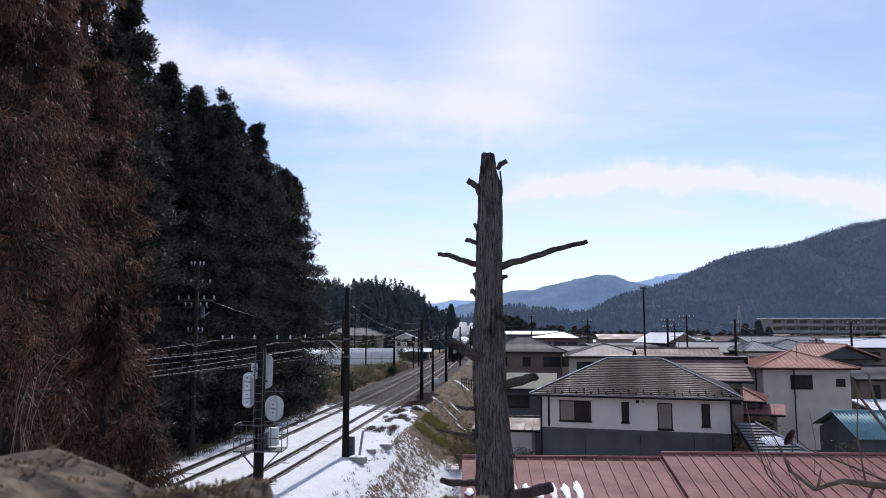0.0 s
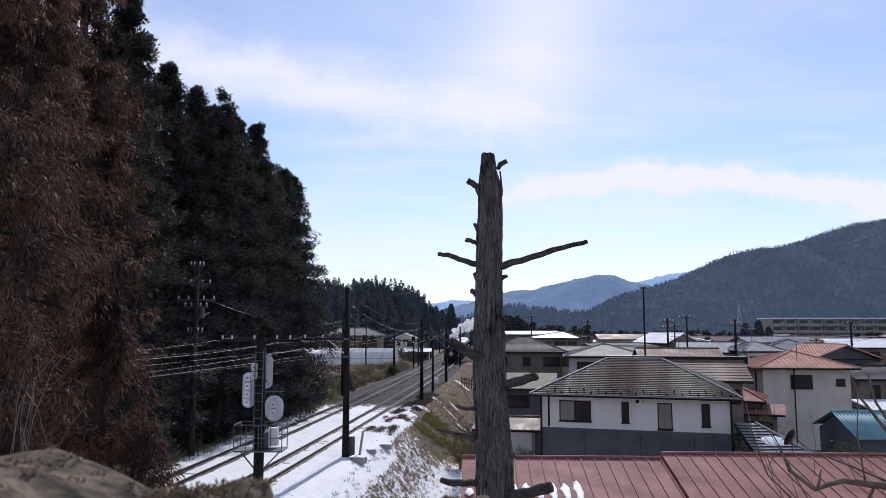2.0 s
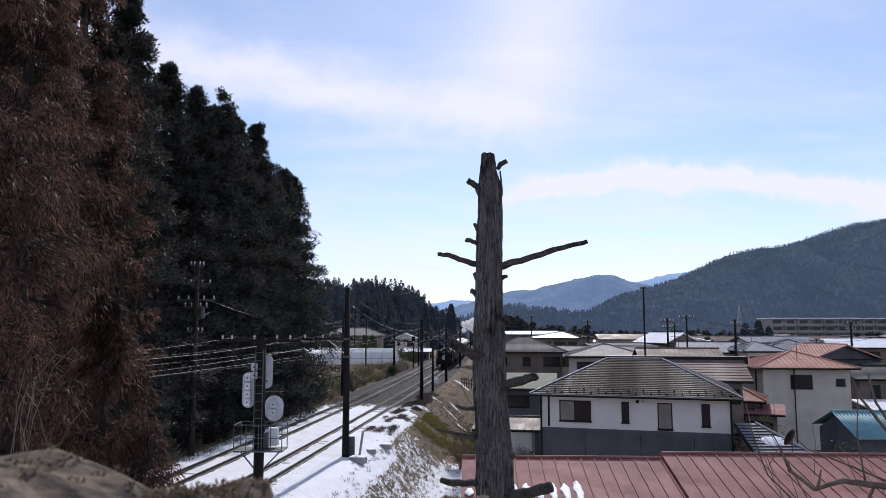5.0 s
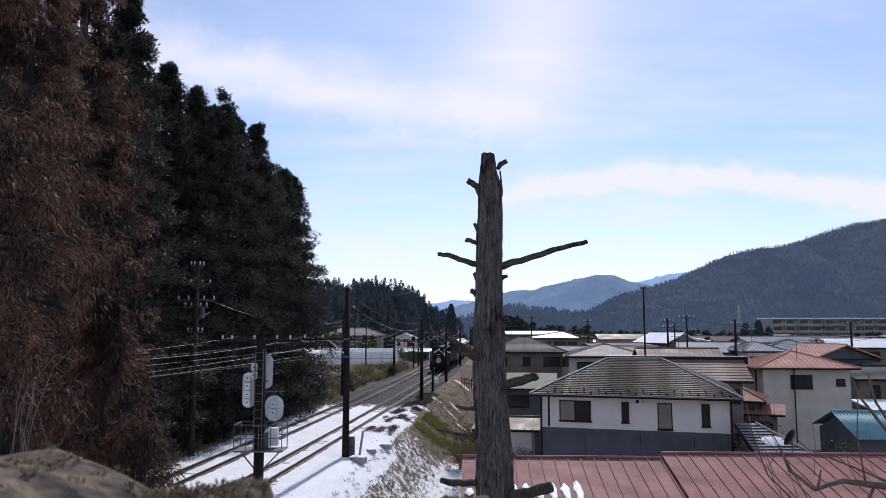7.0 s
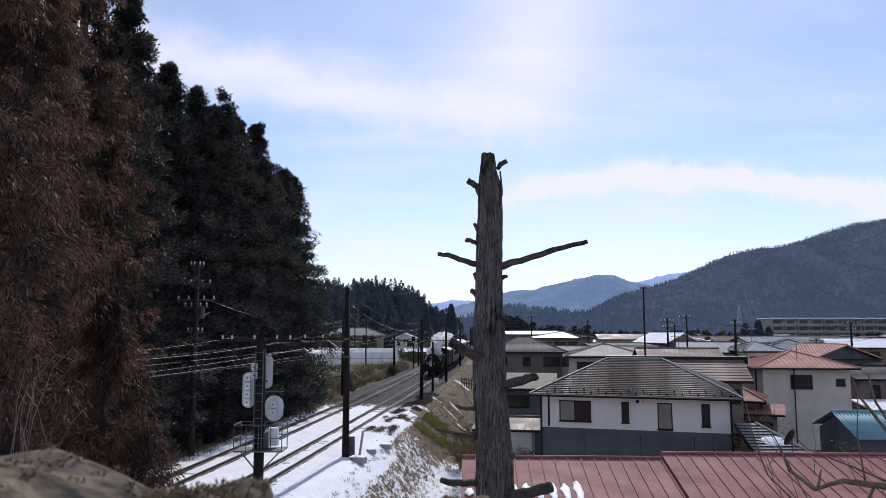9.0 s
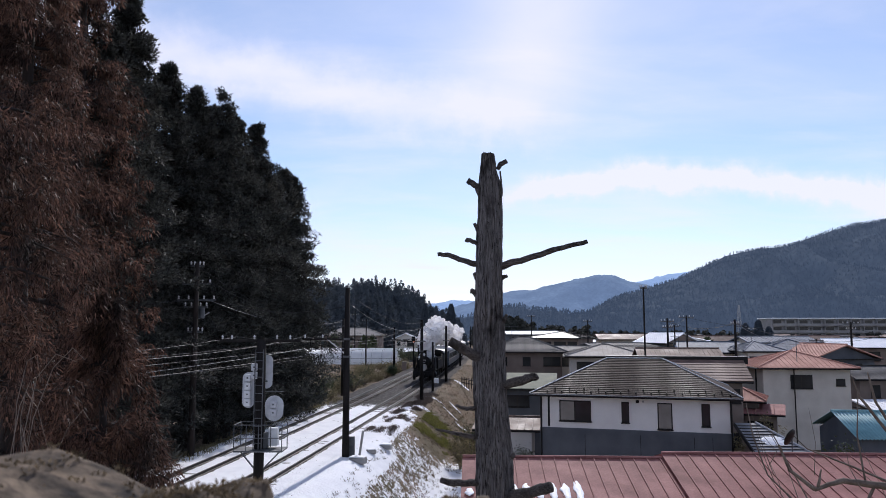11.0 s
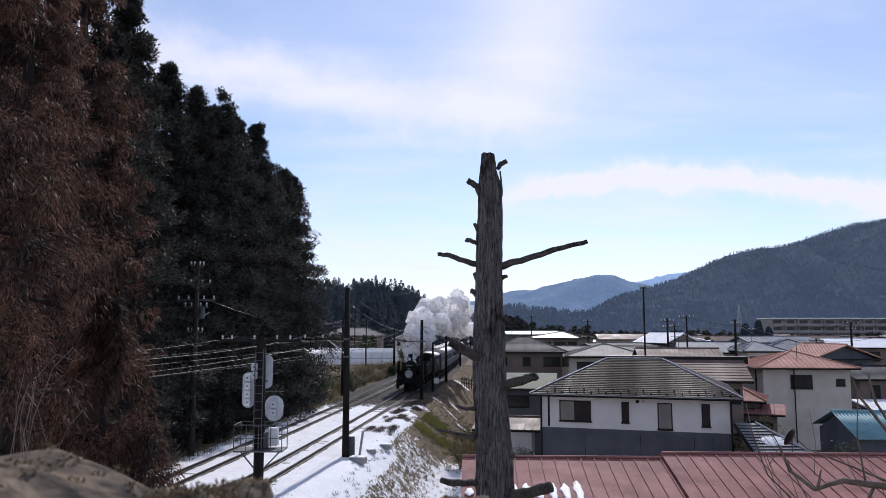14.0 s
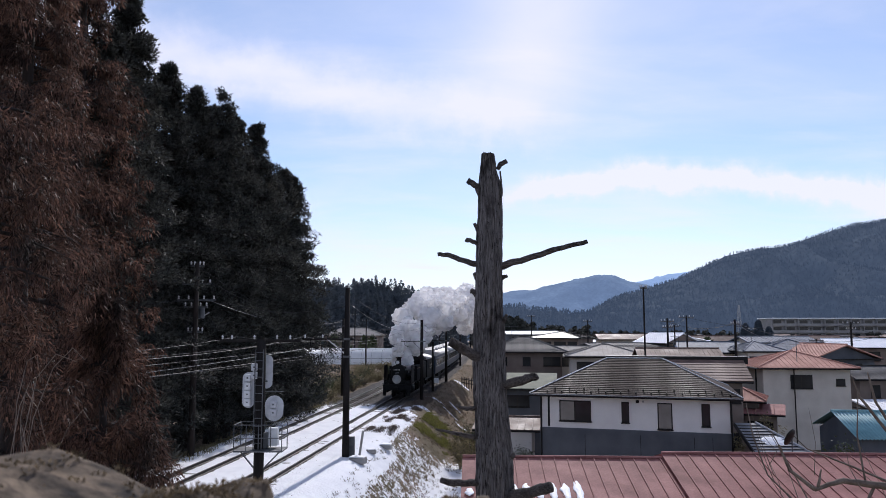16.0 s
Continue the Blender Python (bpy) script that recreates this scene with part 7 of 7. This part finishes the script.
    # cab and bunker
    cab = p("cab", bx(-1.36, 1.36, 7.95, 10.0, 1.34, 3.25, 0.03), "black")
    p("cab_roof", lathe([(7.7, 1.5), (10.25, 1.5)], "y", 40), "blackmatt", sm=True, at=Matrix.Translation((0, 0, 3.2)) @ Matrix.Diagonal((1, 1, 0.26, 1)))
    for s in (-1, 1):
        p("cab_window", bx(min(s * 1.355, s * 1.375), max(s * 1.355, s * 1.375), 8.3, 9.3, 2.3, 3.0), "glass", pr=cab)
        p("front_window", bx(s * 1.05 - 0.2, s * 1.05 + 0.2, 7.93, 7.96, 2.8, 3.12), "glass", pr=cab)
    p("coal_bunker", bx(-1.3, 1.3, 10.02, 12.0, 1.2, 2.85, 0.05), "black")
    bm = bmesh.new()
    bmesh.ops.create_icosphere(bm, subdivisions=4, radius=1)
    for v in bm.verts:
        v.co = Vector((v.co.x * 1.1, 11.0 + v.co.y * 0.85, 2.85 + max(v.co.z, -0.3) * 0.3 + 0.09 * noise.noise(v.co * 9)))
    p("coal", bm, "blackmatt")
    wheels(th, (3.0, 4.9, 6.8), 0.76, name="driving_wheel", spokes=14)
    wheels(th, (1.65,), 0.43, name="leading_wheel", spokes=10)
    wheels(th, (9.2, 10.9), 0.43, name="trailing_wheel", spokes=10)
    for s in (-1, 1):
        r = p("side_rod", bx(s * 0.72 - 0.03, s * 0.72 + 0.03, 2.9, 6.9, -0.06, 0.06, 0.015), "steel", "polished steel side rod", at=pose(0, 0, 0.76))
        RODS.append((r, s))
    VEHICLES.append((th, 0.0))
    return th


RODS = []


def coach(behind, L, kind):
    van = kind == "van"
    th = empty("brake_van" if van else "railway_coach", pose(0, 0, 0), label="black guard's van behind the locomotive" if van else "dark blue passenger coach with cream line and grey roof", category="railway car" if van else "passenger coach", group="" if van else "train coaches")
    body, wd = ("black", 1.32) if van else ("coach", 1.43)
    z0, z1 = (1.1, 3.0) if van else (0.95, 3.05)
    b = part("body", bx(-wd, wd, 0.35, L - 0.35, z0, z1, 0.05), M[body], th)
    bm = bmesh.new()
    n = 12
    prof = [(math.cos(math.pi * k / n) * (wd + 0.03), z1 - 0.02 + math.sin(math.pi * k / n) * (0.55 if not van else 0.4)) for k in range(n + 1)]
    r0 = [bm.verts.new((x, 0.3, z)) for x, z in prof]
    r1 = [bm.verts.new((x, L - 0.3, z)) for x, z in prof]
    bm.faces.new(r0); bm.faces.new(r1[::-1])
    for k in range(n):
        bm.faces.new((r0[k], r0[k + 1], r1[k + 1], r1[k]))
    bmesh.ops.recalc_face_normals(bm, faces=bm.faces)
    roof = part("roof", bm, M["coachroof"], th, smooth=True)
    if not van:
        for s in (-1, 1):
            part("stripe", bx(min(s * wd, s * (wd + 0.006)), max(s * wd, s * (wd + 0.006)), 0.4, L - 0.4, 2.72, 2.78), M["cream"], b)
            part("stripe", bx(min(s * wd, s * (wd + 0.006)), max(s * wd, s * (wd + 0.006)), 0.4, L - 0.4, 1.72, 1.78), M["cream"], b)
        for k in range(5):
            part("roof_unit", bx(-0.75, 0.75, 2.2 + k * 3.6, 3.9 + k * 3.6, z1 + 0.4, z1 + 0.72, 0.08), M["coachroof"], roof)
    wn = 8 if not van else 3
    for s in (-1, 1):
        for k in range(wn):
            w = (L - 3.2) / wn
            y = 1.9 + k * w
            part("window", bx(min(s * (wd - 0.02), s * (wd + 0.008)), max(s * (wd - 0.02), s * (wd + 0.008)), y, y + w * (0.78 if not van else 0.5), 1.9, 2.6), M["glass"], b)
        for y in ((0.7, L - 1.5) if not van else ()):
            part("door", bx(min(s * (wd - 0.01), s * (wd + 0.012)), max(s * (wd - 0.01), s * (wd + 0.012)), y, y + 0.8, 1.0, 2.85, 0.004), M["coach"], b)
    part("end_door", bx(-0.4, 0.4, 0.30, 0.37, 1.1, 2.95), M["blackmatt"], b)
    for x in (-0.95, 0.95):
        part("end_window", bx(x - 0.28, x + 0.28, 0.335, 0.36, 2.0, 2.65), M["glass"], b)
    part("underframe", bx(-1.1, 1.1, 0.5, L - 0.5, 0.75, 0.97), M["blackmatt"], th)
    part("coupler", bx(-0.12, 0.12, -0.15, 0.5, 0.75, 1.0, 0.03), M["blackmatt"], th)
    if van:
        wheels(th, (1.9, L - 1.9), 0.43, name="wheel", spokes=8)
    else:
        part("equipment_box", bx(-1.15, 1.15, 6.5, 10.5, 0.35, 0.76, 0.03), M["blackmatt"], th)
        for y in (3.0, L - 3.0):
            for s in (-1, 1):
                part("bogie_frame", bx(s * 0.85 - 0.08, s * 0.85 + 0.08, y - 1.6, y + 1.6, 0.3, 0.65, 0.03), M["blackmatt"], th)
        wheels(th, (1.9, 4.1, L - 4.1, L - 1.9), 0.43, name="wheel", spokes=8)
    VEHICLES.append((th, behind))
    return th


loco = locomotive()
coach(12.5, 7.4, "van")
for k in range(3):
    coach(20.1 + k * 20.2, 20.0, "coach")

# ---- steam ----


def front_y(t):
    return 147.0 - 6.2 * t + 0.0775 * t * t


def puff_mesh(seed, r):
    """A lump of steam: rounded lobes over lobes."""
    rng = np.random.default_rng(seed)
    bm = bmesh.new()
    bmesh.ops.create_icosphere(bm, subdivisions=4, radius=1.0)
    lobes = rng.normal(0, 1, (26, 3)); lobes /= np.linalg.norm(lobes, axis=1)[:, None]
    size = rng.uniform(0.3, 0.62, 26)
    V = np.array([v.co[:] for v in bm.verts])
    ang = np.arccos(np.clip(V @ lobes.T, -1, 1))
    up = np.sqrt(np.clip(size ** 2 - (ang * 0.9) ** 2, 0, None)).max(1)
    small = rng.normal(0, 1, (120, 3)); small /= np.linalg.norm(small, axis=1)[:, None]
    s2 = rng.uniform(0.10, 0.2, 120)
    up2 = np.sqrt(np.clip(s2 ** 2 - np.arccos(np.clip(V @ small.T, -1, 1)) ** 2, 0, None)).max(1)
    nz = np.array([noise.fractal(Vector(p) * 2.2 + Vector((seed, 0, 0)), 0.9, 2.2, 5) for p in V])
    f = r * (0.66 + 0.52 * up + 0.13 * up2 + 0.26 * nz)
    for v, k in zip(bm.verts, f):
        v.co = v.co * k
    return done(bm, "steam_puff", M["steam"], True)


PUFFS = []


def build_steam():
    rng = random.Random(31)
    sizes = [0.42, 0.5, 0.58, 0.62, 0.85, 1.0, 1.1]
    meshes = [puff_mesh(40 + i, s) for i, s in enumerate(sizes)]
    th_label = dict(label="white billowing puff of steam from the chimney", category="steam", group="steam puffs")
    # the short blow at the start, then the long plume
    te = [-3.5 + k * 0.13 for k in range(47)] + [7.4 + k * 0.055 for k in range(157)]
    for k, t0 in enumerate(te):
        i = rng.choice((1, 2, 3, 3, 4, 5, 6, 6, 6, 6)) if t0 > 8.8 else rng.choice((1, 2, 2, 3, 3)) if t0 > 3 else rng.choice((0, 1, 2, 3, 4))
        ob = new("steam_puff", meshes[i])
        tagged(ob, **th_label)
        PUFFS.append((ob, t0, sizes[i], rng.random(), rng.random(), rng.random(), rng.random()))


build_steam()


def motions():
    step = 0.5
    times = [k * step for k in range(33)]
    # each vehicle follows the curve of the near line, front end first
    for thing, behind in VEHICLES:
        walk(thing, [(t, on_track(front_y(t) + behind)) for t in times])
    # wheels turn as they roll
    fine = [k * 0.1 for k in range(161)]
    for w, x, y, z, r in ROLLING:
        walk(w, [(t, pose(x, y, z, math.degrees((147.0 - front_y(t)) / r))) for t in fine])
    for rod, s in RODS:
        rows = []
        for t in fine:
            a = (147.0 - front_y(t)) / 0.76 + (math.pi / 2 if s > 0 else 0)
            rows.append((t, pose(0, -0.28 * math.sin(a), 0.76 + 0.28 * math.cos(a))))
        walk(rod, rows)
    # steam: carried inside the engine, thrown up from the chimney, left behind to drift and climb
    for ob, t0, size, a, b, c, d in PUFFS:
        big = size > 0.7
        late = t0 > 3
        rows = []
        young = sst(8.3, 10.2, t0) if late else 1.0      # the first puffs of the long plume stay low
        top = (0.9 + 0.8 * a + young * (2.4 + 1.5 * a) if late else 2.6 + 1.6 * a)
        tau = 1.5 + 0.9 * b
        spread = (1.1 + 1.2 * young if late else 1.2)
        wind = 0.55 + 0.4 * c
        ang, rr = b * math.tau, math.sqrt(d)
        for k in range(49):
            t = k / 3
            age = t - t0
            if age <= 0:
                y = front_y(t) + (5.9 if big else 1.55)
                z = 2.1 if big else 2.25
                m = on_track(y, 0.0, z)
                rows.append((t, pose(*m.translation, a * 90, b * 90, c * 360)))
                continue
            y = front_y(max(t0, -1.0) if t0 > -1 else t0) + (1.9 if not big else 2.6)
            m = on_track(y).translation
            rise = 2.25 + 1.7 * min(1.0, age * 3) + top * (1 - math.exp(-age / tau)) + (0.2 * age if late else 0.0)
            grow = spread * (1 - math.exp(-age / 1.1))
            carry = -2.2 * (1 - math.exp(-age / 0.7))       # thrown forward with the engine's own speed
            drift = wind * age ** 1.12 * (0.75 + 0.25 * min(1, age / 3))
            x = m.x + 6.5 * (1 - math.exp(-drift / 6.5)) + math.cos(ang) * rr * grow
            yy = m.y + carry + math.sin(ang) * rr * grow * 1.2
            if not late:
                home = 9.3 - m.x
                x = m.x + home * (1 - math.exp(-(max(0.0, age) / 4.2) ** 2.2)) + math.cos(ang) * rr * grow * math.exp(-age / 6)
            z = rise + (a - 0.5) * grow * 0.8
            if big:
                z = max(z, 2.1)
            rows.append((t, pose(x, yy, z, a * 90 + age * 14 * (b - 0.5), b * 90 + age * 10, c * 360 + age * 12 * (d - 0.5))))
        rows[-1] = (16.0, rows[-1][1])
        walk(ob, rows)


motions()
